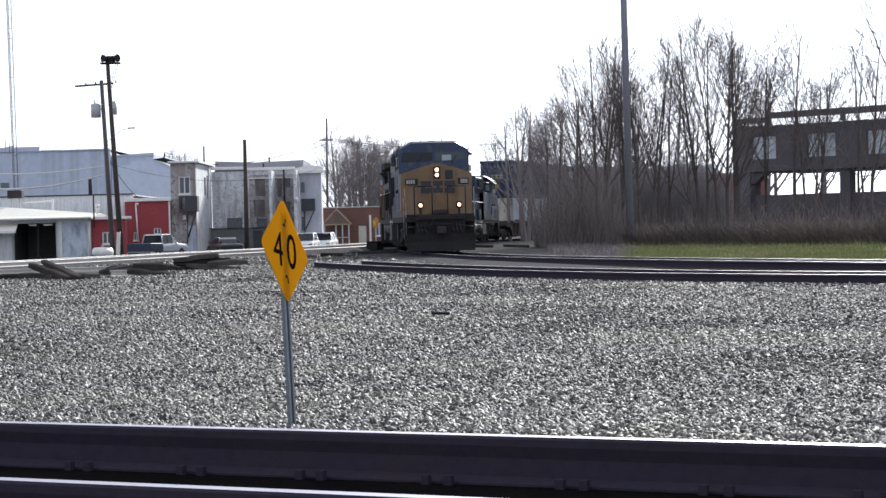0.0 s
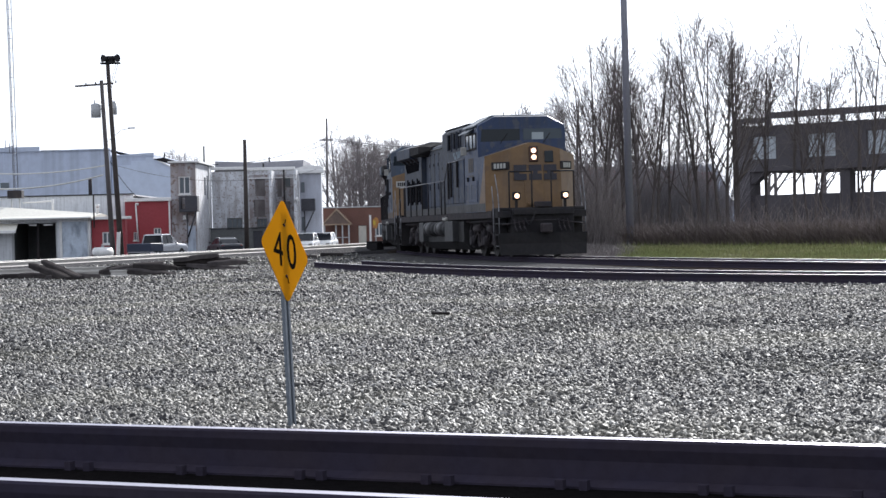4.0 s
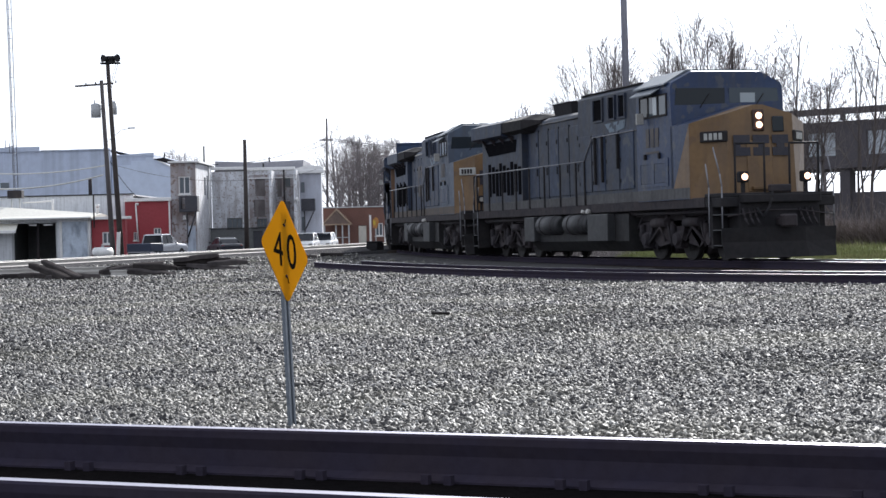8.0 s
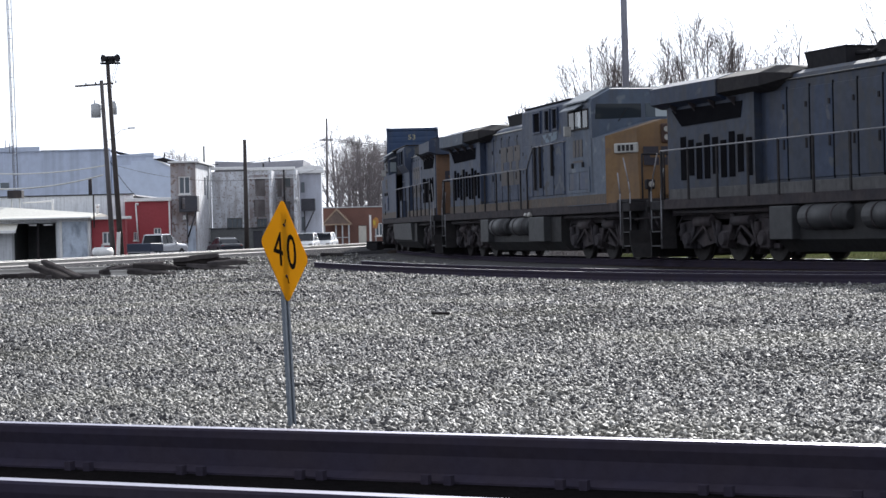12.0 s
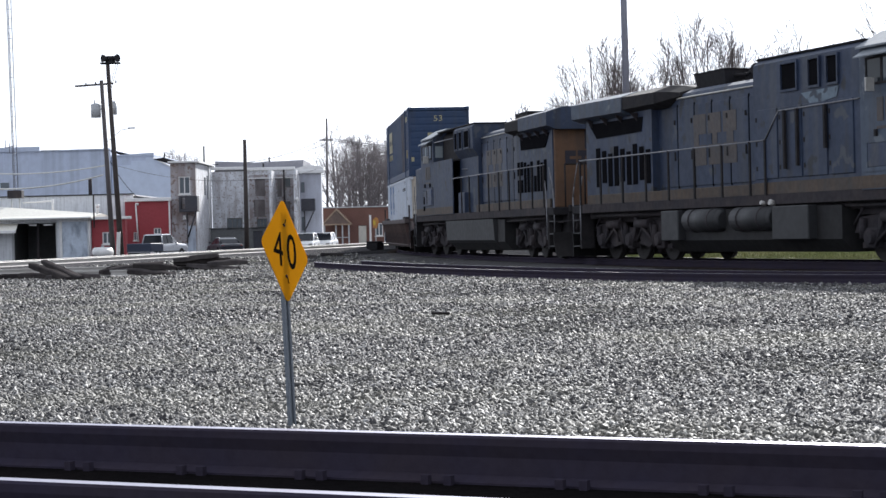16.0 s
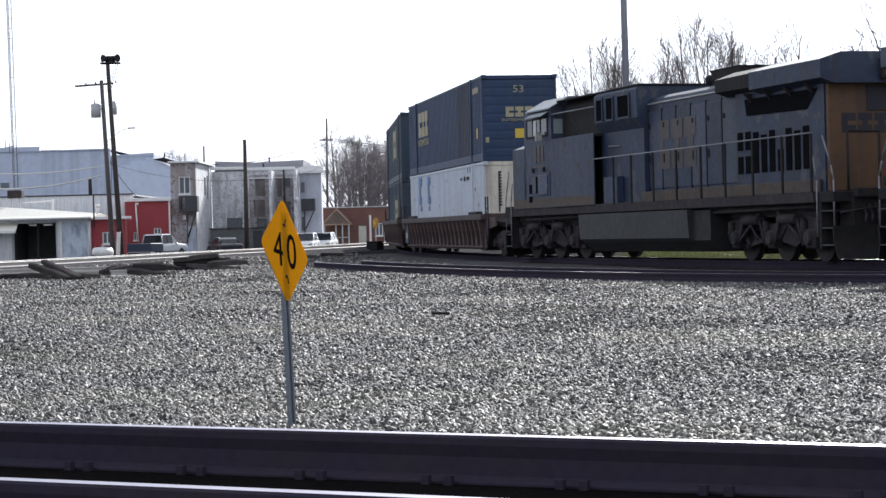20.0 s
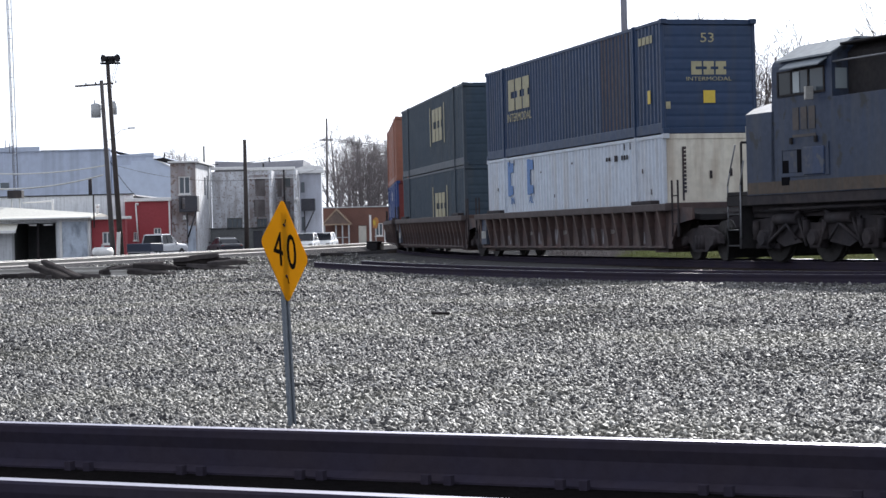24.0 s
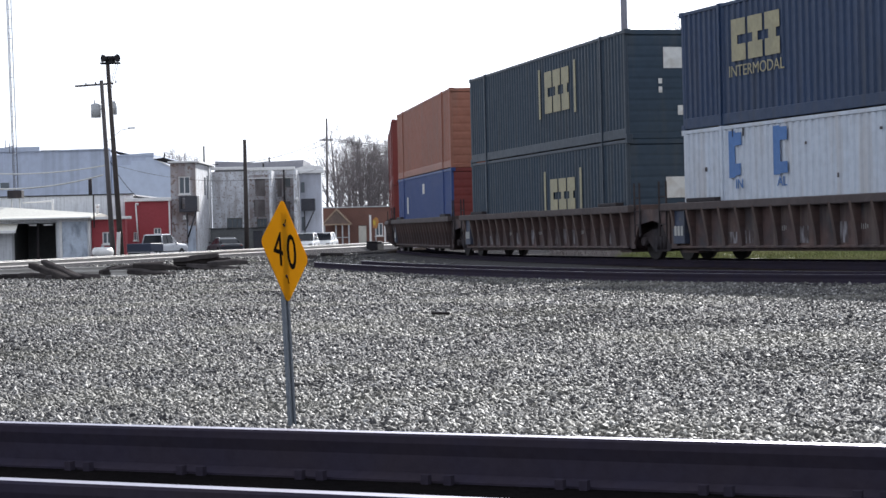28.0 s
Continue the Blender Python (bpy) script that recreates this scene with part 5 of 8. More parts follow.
M_c_orange = surface("faded_orange_container_paint", (0.33, 0.125, 0.078), (0.26, 0.11, 0.075), 0.55, grain=6, patch=0.5, amount=0.6, bump=0.05, streak=(0.20, 0.13, 0.10), streak_amount=0.4, streak_scale=(3, 3, 0.3))
M_c_bright = surface("bright_blue_container_paint", (0.022, 0.055, 0.20), (0.02, 0.045, 0.14), 0.5, grain=6, patch=0.6, amount=0.4, bump=0.05)
M_c_red = surface("dull_red_container_paint", (0.19, 0.030, 0.024), (0.12, 0.024, 0.022), 0.5, grain=6, patch=0.6, amount=0.5, bump=0.05)
M_rustpatch = surface("rusty_brown_patch", (0.066, 0.042, 0.040), (0.024, 0.030, 0.052), 0.7, grain=6, patch=0.8, amount=0.8, bump=0.1)
M_c_mark = surface("blue_mark_paint", (0.05, 0.16, 0.42), (0.06, 0.13, 0.30), 0.5, grain=8, patch=1, amount=0.4, bump=0.02)

UNIT = 19.743
stack = [("white", M_c_white), ("blue", M_c_blue), ("green", M_c_green), ("green", M_c_green), ("bright", M_c_bright), ("orange", M_c_orange), ("red", M_c_red), ("red", M_c_red)]
cars, boxes = [], []
c_labels = {"white": "white corrugated container with remains of blue lettering, in a well car", "blue": "dark blue corrugated container with cream lettering, stacked on top",
            "green": "dark blue-green corrugated container with faded cream lettering", "bright": "bright blue container with a red end frame, in a well car",
            "orange": "faded orange corrugated container stacked on a blue one", "red": "dull dark red corrugated container"}
for k in range(4):
    cars.append(well_car("rusty brown ribbed well car carrying two stacked containers", ((9.87, -9.87) if k == 0 else (-9.87,))))
    pair = []
    for j in range(2):
        kind, paint = stack[min(2 * k + j, 7)]
        if kind == "bright":
            c = container(c_labels[kind], paint, paint, M_c_red)
        else:
            c = container(c_labels[kind], paint, M_c_greenrail if kind == "green" else None, M_c_cream if kind == "white" else None, kind == "white")
        pair.append(c)
    boxes.append(pair)

SIDE = -CW / 2 - 0.006


def intermodal(co, x, z, w, h, paint):
    blocks(co, paint, on_side(x, SIDE, z), mark(w, h, 0.24), "logo", "worn cream company mark")


M_placard = surface("yellow_placard", (0.62, 0.45, 0.05), (0.5, 0.36, 0.05), 0.5, grain=20, patch=5, amount=0.3, bump=0.02)
low, top = boxes[0]
blocks(low, M_c_mark, on_side(-5.33, SIDE, 1.95 + 0.25), [(-0.40, -0.10, -0.55, 0.55), (-0.10, 0.22, 0.20, 0.50), (-0.10, 0.16, -0.50, -0.22)], "logo", "blue remains of a painted mark")
blocks(low, M_c_mark, on_side(-3.25, SIDE, 1.95 + 0.25), [(-0.38, -0.08, -0.55, 0.55), (-0.08, 0.24, 0.22, 0.52), (-0.08, 0.24, -0.52, -0.26)], "logo", "blue remains of a painted mark")
letters("IN", 0.22, low, M_c_mark, on_side(-5.25, SIDE, 1.49), squeeze=1.2)
letters("AL", 0.22, low, M_c_mark, on_side(-3.27, SIDE, 1.49), squeeze=1.2)
intermodal(top, -4.35, 1.95, 2.25, 0.98, M_cream)
letters("INTERMODAL", 0.26, top, M_cream, on_side(-4.35, SIDE, 1.22), squeeze=1.12)
part("rust_patch", corrugated(3.5, 5.7, -CW / 2 + 0.007, 0.29, CH - 0.102, -1), M_rustpatch, top, "brown primer patch")
blocks(top, M_placard, on_side(7.2, SIDE, 0.98), [(-0.10, 0.10, -0.17, 0.17)], "label_plate", "small yellow label plate")
blocks(low, M_under, on_side(-5.27, SIDE, 2.70), [(-0.28, -0.22, -0.09, 0.09), (0.22, 0.28, -0.09, 0.09)], "vent_slot", "dark narrow slot")
blocks(low, M_under, on_side(5.47, SIDE, 2.70), [(-0.26, -0.20, -0.09, 0.09), (0.20, 0.26, -0.09, 0.09)], "vent_slot", "dark narrow slot")
blocks(low, M_under, on_side(4.75, SIDE, 2.42), [(-1.0, -0.86, -0.05, 0.05), (-0.78, -0.64, -0.05, 0.05), (-0.30, -0.06, -0.08, 0.08), (0.24, 0.36, -0.06, 0.06), (0.44, 0.56, -0.06, 0.06), (0.64, 0.76, -0.06, 0.06)], "number_bar")
for x, z, w, h in ((-6.9, 1.9, 0.05, 0.05), (-2.2, 2.3, 0.04, 0.03), (-0.9, 1.55, 0.03, 0.05), (0.8, 2.45, 0.05, 0.03), (2.1, 1.35, 0.03, 0.04), (6.6, 2.0, 0.05, 0.06), (7.2, 1.45, 0.03, 0.07)):
    blocks(low, M_rustpatch, on_side(x, SIDE, z), [(-w, w, -h, h)], "rust_spot")
blocks(top, M_cream, on_side(7.0, SIDE, 2.45), [(-0.5, -0.28, -0.1, 0.1), (-0.22, 0, -0.1, 0.1), (0.06, 0.28, -0.1, 0.1), (0.34, 0.5, -0.1, 0.1)], "number_bar")
letters("53", 0.24, top, M_cream, on_front(CL / 2 - 0.008, -0.02, 2.42), squeeze=1.2)
blocks(top, M_cream, on_front(CL / 2 - 0.008, 0.0, 1.66), mark(0.95, 0.34, 0.24), "logo", "cream company mark")
letters("INTERMODAL", 0.10, top, M_cream, on_front(CL / 2 - 0.008, 0.0, 1.38), squeeze=1.4)
blocks(top, M_placard, on_front(CL / 2 - 0.008, 0.0, 0.93), [(-0.16, 0.16, -0.16, 0.16)], "placard", "yellow placard")
blocks(top, M_cream, on_front(CL / 2 - 0.008, -1.12, 0.72), [(-0.06, 0.06, -0.09, 0.09)], "placard")
blocks(low, M_rustpatch, on_front(CL / 2 - 0.008, -0.72, 1.95), [(-0.05, 0.05, 0.10 * i - 0.55, 0.10 * i - 0.48) for i in range(12)] + [(-0.06, -0.01, -0.75, 0.60)], "number_bar", "rust-streaked upright row of marks")
for y, z in ((-0.3, 0.85), (0.0, 1.85), (0.35, 0.55), (0.55, 1.9)):
    blocks(low, M_under, on_front(CL / 2 - 0.008, y, z), [(-0.035, 0.035, -0.10, 0.10)], "scrape")
low2, top2 = boxes[1]
for co, x, z, h in ((top2, 2.0, 1.75, 1.25), (low2, 2.35, 1.55, 1.0)):
    intermodal(co, x, z, 2.4, h, M_cream)
    for d in (-1.75, 1.75):
        blocks(co, M_cream, on_side(x + d, SIDE, z), [(-0.09, 0.09, -0.75, 0.75)], "painted_bar")
blocks(low2, M_logo_ghost, on_side(-1.6, SIDE, 1.05), [(-1.5 + 0.32 * i, -1.27 + 0.32 * i, -0.11, 0.11) for i in range(9)], "number_bar")
blocks(top2, M_white, on_front(CL / 2 - 0.008, 0.0, 2.15), [(-0.2, 0.62, -0.28, 0.28)], "label_plate", "white label plate")
blocks(top2, M_white, on_front(CL / 2 - 0.008, 0.3, 0.75), [(-0.12, 0.42, -0.13, 0.13)], "label_plate")
blocks(top2, M_white, on_front(CL / 2 - 0.008, -0.3, 1.3), [(-0.05, 0.05, -0.08, 0.08), (-0.05, 0.05, 0.16, 0.30)], "label_plate")
blocks(low2, M_white, on_front(CL / 2 - 0.008, 0.2, 1.6), [(-0.4, 0.62, -0.28, 0.28)], "label_plate", "white label plate")
low3, top3 = boxes[2]
blocks(low3, M_white, on_side(-4.5, SIDE, 1.7), [(-0.5, -0.1, -0.35, 0.35)], "logo")
blocks(low3, M_white, on_side(0.4, SIDE, 2.3), [(-0.3, 0.3, -0.2, 0.2)], "label_plate")
blocks(low3, M_white, on_side(1.4, SIDE, 0.62), [(-1.9, -1.2, -0.2, 0.2), (-1.0, -0.3, -0.2, 0.3), (-0.1, 0.6, -0.2, 0.2), (0.8, 1.5, -0.2, 0.2)], "logo")


# ---- how the train moves ----
consist = [(loco_a, 0.80, 7.1, 1), (loco_b, -21.45, 7.1, 1), (loco_c, -44.0, 7.1, -1)]
for k in range(4):
    s = -67.453 - UNIT * k
    consist += [(cars[k], s, 9.87, 1)]
    consist += [(boxes[k][0], s, 9.87, 2), (boxes[k][1], s, 9.87, 3)]


def motions():
    times = [0.25 * i for i in range(113)]
    for ob, off, half, way in consist:
        lift = {2: 0.305, 3: 3.208}.get(way, 0.0)
        rows = []
        for t in times:
            m = vehicle_pose(run(t) + off, half) @ Matrix.Translation((0, 0, lift))
            if way == -1:
                m = m @ pose(0, 0, 0, 0, 0, 180)
            rows.append((t, m))
        walk(ob, rows)
    for wheel, place, r in turning:
        top_ob = wheel.parent.parent
        sign = -1 if top_ob == loco_c else 1
        rows = []
        for i in range(211):
            t = i * 4 / 30
            a = sign * math.degrees((run(t) - run(0)) / r)
            rows.append((t, Matrix.Translation(place) @ pose(0, 0, 0, 0, a, 0)))
        walk(wheel, rows)


# ---- yard: speed sign, old ties, main line ----
M_signface = surface("yellow_sign_face", (0.78, 0.42, 0.02), (0.66, 0.35, 0.012), 0.7, grain=30, patch=4, amount=0.25, bump=0.02, spec=0.1)
def translucent(m, colour, share):
    """Lets part of the light through, as a thin plastic sheet does."""
    nt = m.node_tree
    b, out = nt.nodes["Principled BSDF"], nt.nodes["Material Output"]
    tr = nt.nodes.new("ShaderNodeBsdfTranslucent")
    tr.inputs["Color"].default_value = (*colour, 1)
    mx = nt.nodes.new("ShaderNodeMixShader")
    mx.inputs["Fac"].default_value = share
    nt.links.new(b.outputs[0], mx.inputs[1])
    nt.links.new(tr.outputs[0], mx.inputs[2])
    nt.links.new(mx.outputs[0], out.inputs["Surface"])


translucent(M_signface, (0.98, 0.60, 0.05), 0.62)
M_signback = surface("bare_aluminium", (0.5, 0.5, 0.5), (0.4, 0.4, 0.4), 0.45, 0.7, grain=20, patch=4, amount=0.3, bump=0.03)
M_ink = surface("black_sign_ink", (0.010, 0.009, 0.008), (0.016, 0.014, 0.012), 0.8, grain=40, patch=8, amount=0.3, bump=0, spec=0.1)
M_galv = surface("galvanised_channel", (0.15, 0.17, 0.195), (0.10, 0.115, 0.135), 0.55, 0.3, grain=25, patch=6, amount=0.5, bump=0.06)


def speed_sign():
    sg = thing("speed_sign", "yellow diamond speed sign on a galvanised steel post", "sign")
    centre = Vector((-0.809, 10.0, 0.853))
    u = Vector((35.0, 88.0, -19.0)).normalized()
    v = Vector((-3.8, 22.9, 92.1)).normalized()
    n = u.cross(v)
    v = n.cross(u)
    m = Matrix((u, v, n)).transposed().to_4x4()
    m.translation = centre
    h, r = 0.270, 0.035
    ring = []
    for k in range(4):
        a = math.pi / 2 * k
        c = Vector((math.cos(a), math.sin(a))) * (h - r * 1.2)
        for j in range(-3, 4):
            b = a + j * math.pi / 12
            ring.append((c.x + r * math.cos(b), c.y + r * math.sin(b)))
    board = part("sign_board", Shape().prism([(x, y, -0.0015) for x, y in ring], (0, 0, 0.003)), M_signface, sg, "yellow diamond board", m)
    letters("4", 0.180, board, M_ink, Matrix.Translation((-0.082, -0.012, 0.002)), "numeral", 0.001, 0.92, "black numeral")
    letters("0", 0.185, board, M_ink, Matrix.Translation((0.072, -0.004, 0.002)), "numeral", 0.001, 0.92, "black numeral", 0.001)
    for y in (0.135, -0.135):
        part("bolt", Shape().tube((0, y, 0.0015), (0, y, 0.006), 0.006, 0.005, 8).tube((0, y, 0.0015), (0, y, 0.003), 0.010, 0.010, 10), M_under, board)
    for y, dy in ((0.150, 0.022), (-0.150, -0.022)):
        part("wire_tie", Shape().path([(-0.016, y - dy * 0.7, 0.003), (0.0, y - dy * 0.2, 0.008), (0.018, y + dy * 0.8, 0.004)], 0.0022), M_ink, board, "twisted wire tie")
    # U-channel post, holed down its middle
    d = Vector((-0.047, 0.235, 0.95)).normalized()
    on = centre - n * 0.004
    lo_p, hi_p = on - d * 1.10, on + d * 0.20
    side = u
    back = -n
    sec = [(-0.032, 0.0), (-0.012, 0.0), (-0.010, 0.022), (0.010, 0.022), (0.012, 0.0), (0.032, 0.0), (0.032, 0.004), (0.016, 0.004), (0.013, 0.027), (-0.013, 0.027), (-0.016, 0.004), (-0.032, 0.004)]
    part("post", Shape().loft([[p + side * a + back * b for a, b in sec] for p in (lo_p, hi_p)]), M_galv, sg, "galvanised U-channel post")


speed_sign()


def old_tie(x, y, z, rz, rx=0.0, ry=0.0, length=2.6):
    """A rotting tie: split, worn ends and edges, no two alike."""
    g = random.Random(round(x * 97 + z * 31, 3))
    rings = []
    for k in range(6):
        u = -length / 2 + length * k / 5
        w, h = (0.115 - 0.02 * g.random()) * (0.8 if k in (0, 5) else 1), (0.09 - 0.02 * g.random()) * (0.75 if k in (0, 5) else 1)
        dy, dz = g.uniform(-0.012, 0.012), g.uniform(-0.012, 0.012)
        rings.append([(u + g.uniform(-0.05, 0.05) * (k in (0, 5)), dy + sy, dz + sz) for sy, sz in ((-w, -h), (w * 0.95, -h), (w, h * 0.7), (w * 0.7, h), (-w * 0.75, h * 0.95), (-w, h * 0.6))])
    tagged(part("old_tie", Shape().loft(rings), M_oldtie, None, "", pose(x, y, z, rx, ry, rz)), "dark rotting timber railway tie lying on the ballast", "railway tie", "discarded ties")


for x, y, z, rz, ry, l in ((-10.55, 52.3, 0.02, -52, 9, 2.2), (-10.28, 52.6, 0.06, -54, 11, 2.3), (-10.8, 53.4, -0.10, -20, 2, 1.9), (-9.9, 52.2, -0.12, 12, 0, 1.4), (-11.7, 54.0, -0.12, 18, 0, 1.6)):
    old_tie(x, y, z, rz, random.uniform(-8, 8), ry, l)
for x, y, rz, z, l in ((-8.9, 55.9, 10, -0.11, 1.8), (-8.4, 55.2, -14, -0.11, 1.7), (-8.75, 55.6, 24, 0.05, 1.6), (-9.1, 56.4, -30, 0.03, 1.5), (-8.2, 55.5, 5, 0.05, 1.2), (-9.3, 55.3, 48, -0.08, 1.0)):
    old_tie(x, y, z, rz, random.uniform(-12, 12), random.uniform(-7, 7), l)
for x, y, rz, z, l in ((-7.7, 61.4, 6, -0.1, 1.8), (-7.2, 61.0, -12, -0.1, 1.7), (-7.6, 61.5, 3, 0.06, 1.75), (-7.75, 61.2, 9, 0.19, 1.4), (-6.75, 61.0, 12, 0.03, 1.2)):
    old_tie(x, y, z, rz, random.uniform(-12, 12), random.uniform(-6, 6), l)
for x0, y0, x1, y1 in ((-13.2, 53.6, -8.6, 55.4), (-15.5, 60.0, -10.5, 62.5)):
    d = math.degrees(math.atan2(y1 - y0, x1 - x0))
    ob = part("discarded_rail", rail_mesh(straight(0, 0, math.hypot(x1 - x0, y1 - y0), 0, 2), 0.175), M_railside, None, "", pose(x0, y0, -0.19, 0, 0, d))
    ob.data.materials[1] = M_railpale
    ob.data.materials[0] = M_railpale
    tagged(ob, "length of pale rusty rail lying on the stones", "rail", "discarded rails")

# Sunlight on these rails is painted in with the pale rail tone.
mt = track("main_track", "straight railway track with sunlight put into its pale rails", straight(-24.5, 31, -3.6, 131, 20), 0.6, 0.10, tie_range=lambda x, y: 50 < y < 135)
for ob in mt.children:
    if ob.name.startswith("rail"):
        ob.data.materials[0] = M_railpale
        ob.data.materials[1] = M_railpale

# switch machine and trackside clutter where the tracks meet
sw = thing("switch_machine", "low black trackside switch machine", "switch machine", pose(-4.1, 118, -0.45, 0, 0, 78))
part("case", Shape().box(-0.8, 0.8, -0.35, 0.35, 0.12, 0.62, 0.05), M_black, sw)
part("lid", Shape().box(-0.82, 0.5, -0.37, 0.37, 0.62, 0.70, 0.03), M_black, sw)
part("base_plate", Shape().box(-1.3, 1.3, -0.55, 0.55, 0.0, 0.12, 0.02), M_tie, sw)
for x, y, l in ((-6.1, 82, 1.6), (-4.9, 86, 1.0), (1.9, 108, 1.8), (3.9, 104, 1.4), (-0.05, 24.0, 0.24)):
    ob = part("scrap_timber", Shape().box(-l / 2, l / 2, -0.1 * min(1, l), 0.1 * min(1, l), 0, 0.14 * min(1, l), 0.02), M_oldtie, None, "", pose(x, y, ground_z(x, y) + 0.03, 0, 2, random.uniform(-25, 25)))
    tagged(ob, "short piece of dark scrap timber on the stones", "timber", "scrap timber")

# ---- poles, tower, cables ----
M_polewood = surface("weathered_pole_wood", (0.125, 0.112, 0.115), (0.080, 0.070, 0.072), 0.9, grain=10, patch=1, amount=0.6, bump=0.3, streak=(0.08, 0.07, 0.06), streak_amount=0.5, streak_scale=(8, 8, 0.3))
M_poledark = surface("creosoted_pole_wood", (0.045, 0.036, 0.034), (0.08, 0.065, 0.058), 0.9, grain=10, patch=1, amount=0.6, bump=0.3)
M_steelpole = surface("grey_painted_steel_pole", (0.24, 0.24, 0.29), (0.19, 0.19, 0.23), 0.55, 0.1, grain=8, patch=0.8, amount=0.5, bump=0.05, streak=(0.20, 0.19, 0.21), streak_amount=0.4)
M_cangrey = surface("transformer_grey", (0.46, 0.47, 0.48), (0.34, 0.35, 0.36), 0.5, grain=10, patch=2, amount=0.4, bump=0.05)
M_cable = surface("cable_sheath", (0.05, 0.05, 0.055), (0.07, 0.07, 0.07), 0.95, grain=5, patch=1, amount=0.4, bump=0, spec=0.05)


def pole(label, foot, head, r, paint, name="utility_pole"):
    p = thing(name, label, "pole", Matrix.Translation(foot), "utility poles")
    d = Vector(head) - Vector(foot)
    part("shaft", Shape().tube((0, 0, -0.6), d, r * 1.15, r * 0.8, 12), paint, p)
    return p, d


p1, d1 = pole("grey weathered wooden utility pole with a transformer", (-23.63, 140, -0.55), (-24.18, 140, 12.1), 0.17, M_polewood)
part("crossarm", Shape().box(-1.75, 1.0, -0.07, 0.07, 11.98, 12.12, 0.01), M_polewood, p1, at=pose(-0.1, 0.2, 0.35, 0, -3, 0))
for x in (-1.6, -0.9, 0.1, 0.55):
    part("insulator", Shape().tube((x - 0.1, 0.2, 12.4 + x * 0.05), (x - 0.1, 0.2, 12.62 + x * 0.05), 0.05, 0.07, 8), M_cangrey, p1)
part("transformer", Shape().tube((-1.0, 0, 10.0), (-1.0, 0, 10.95), 0.36, 0.36, 16).tube((-1.0, 0, 10.95), (-1.0, 0, 11.03), 0.30, 0.10, 12).tube((-1.1, 0.1, 11.0), (-1.1, 0.1, 11.25), 0.05, 0.05, 6).tube((-0.65, 0, 10.6), (-0.4, 0, 10.6), 0.05, 0.05, 6), M_cangrey, p1, "grey transformer can")
part("transformer", Shape().tube((0.18, 0.3, 10.2), (0.18, 0.3, 11.15), 0.28, 0.28, 16), M_cangrey, p1, "grey transformer can")
part("street_light", Shape().path([(-0.3, 0, 8.2), (0.8, -0.2, 9.05), (1.5, -0.3, 9.15)], 0.025).box(1.3, 1.85, -0.40, -0.20, 9.13, 9.23, 0.03), M_cangrey, p1, "small street light on an arm")
p2, d2 = pole("tall dark wooden pole carrying a warning siren", (-22.9, 139.2, -0.55), (-23.57, 139.2, 13.3), 0.18, M_poledark)
horn = Shape().tube(d2 + Vector((-0.15, 0, 0.0)), d2 + Vector((0.55, 0, 0.05)), 0.12, 0.12, 10)
part("siren_bracket", horn.box(d2.x - 0.5, d2.x + 0.9, -0.2, 0.2, d2.z - 0.12, d2.z, 0.02), M_black, p2)
for x, way in ((-0.05, -1), (0.48, 1)):
    c = d2 + Vector((x, 0, 0.28))
    part("siren_horn", Shape().tube(c, c + Vector((way * 0.26, -0.22, 0)), 0.14, 0.29, 14).tube(c, c + Vector((-way * 0.3, 0.2, 0)), 0.2, 0.2, 12), M_black, p2, "dark siren horn")
part("stay_wires", Shape().tube(d2 + Vector((0.6, 0, -0.1)), (d2 * 0.86), 0.02).tube(d2 + Vector((0.75, 0, -0.1)), d2 * 0.84, 0.02), M_cable, p2)
p3, d3 = pole("thick dark wooden pole in front of the white building", (-15.06, 150, -0.55), (-15.03, 150, 8.1), 0.17, M_poledark)
p4, d4 = pole("slim wooden utility pole with wires", (-12.97, 220, -0.6), (-12.76, 220, 13.6), 0.13, M_polewood)
part("crossarm", Shape().box(-0.7, 0.7, -0.06, 0.06, 11.7, 11.85), M_polewood, p4, at=pose(0.18, 0, 0, 0, 0, 0))
st, ds = pole("tall grey steel pole standing in the grass verge", (9.14, 95, -0.2), (9.00, 95, 22.0), 0.17, M_steelpole, "steel_pole")
part("base_flange", Shape().tube((0, 0, 0), (0, 0, 0.06), 0.34, 0.34, 16), M_steelpole, st)
for k in range(4):
    a = k * math.pi / 2 + 0.78
    part("bolt", Shape().tube((0.28 * math.cos(a), 0.28 * math.sin(a), 0.06), (0.28 * math.cos(a), 0.28 * math.sin(a), 0.13), 0.03, 0.03, 6), M_galv, st)
wp = part("marker_post", Shape().box(-0.13, 0.13, -0.06, 0.06, -0.3, 1.75, 0.02), M_white, None, "", pose(-22.9, 137.5, -0.55, 0, 3, 0))
tagged(wp, "white painted marker post beside the poles", "post")

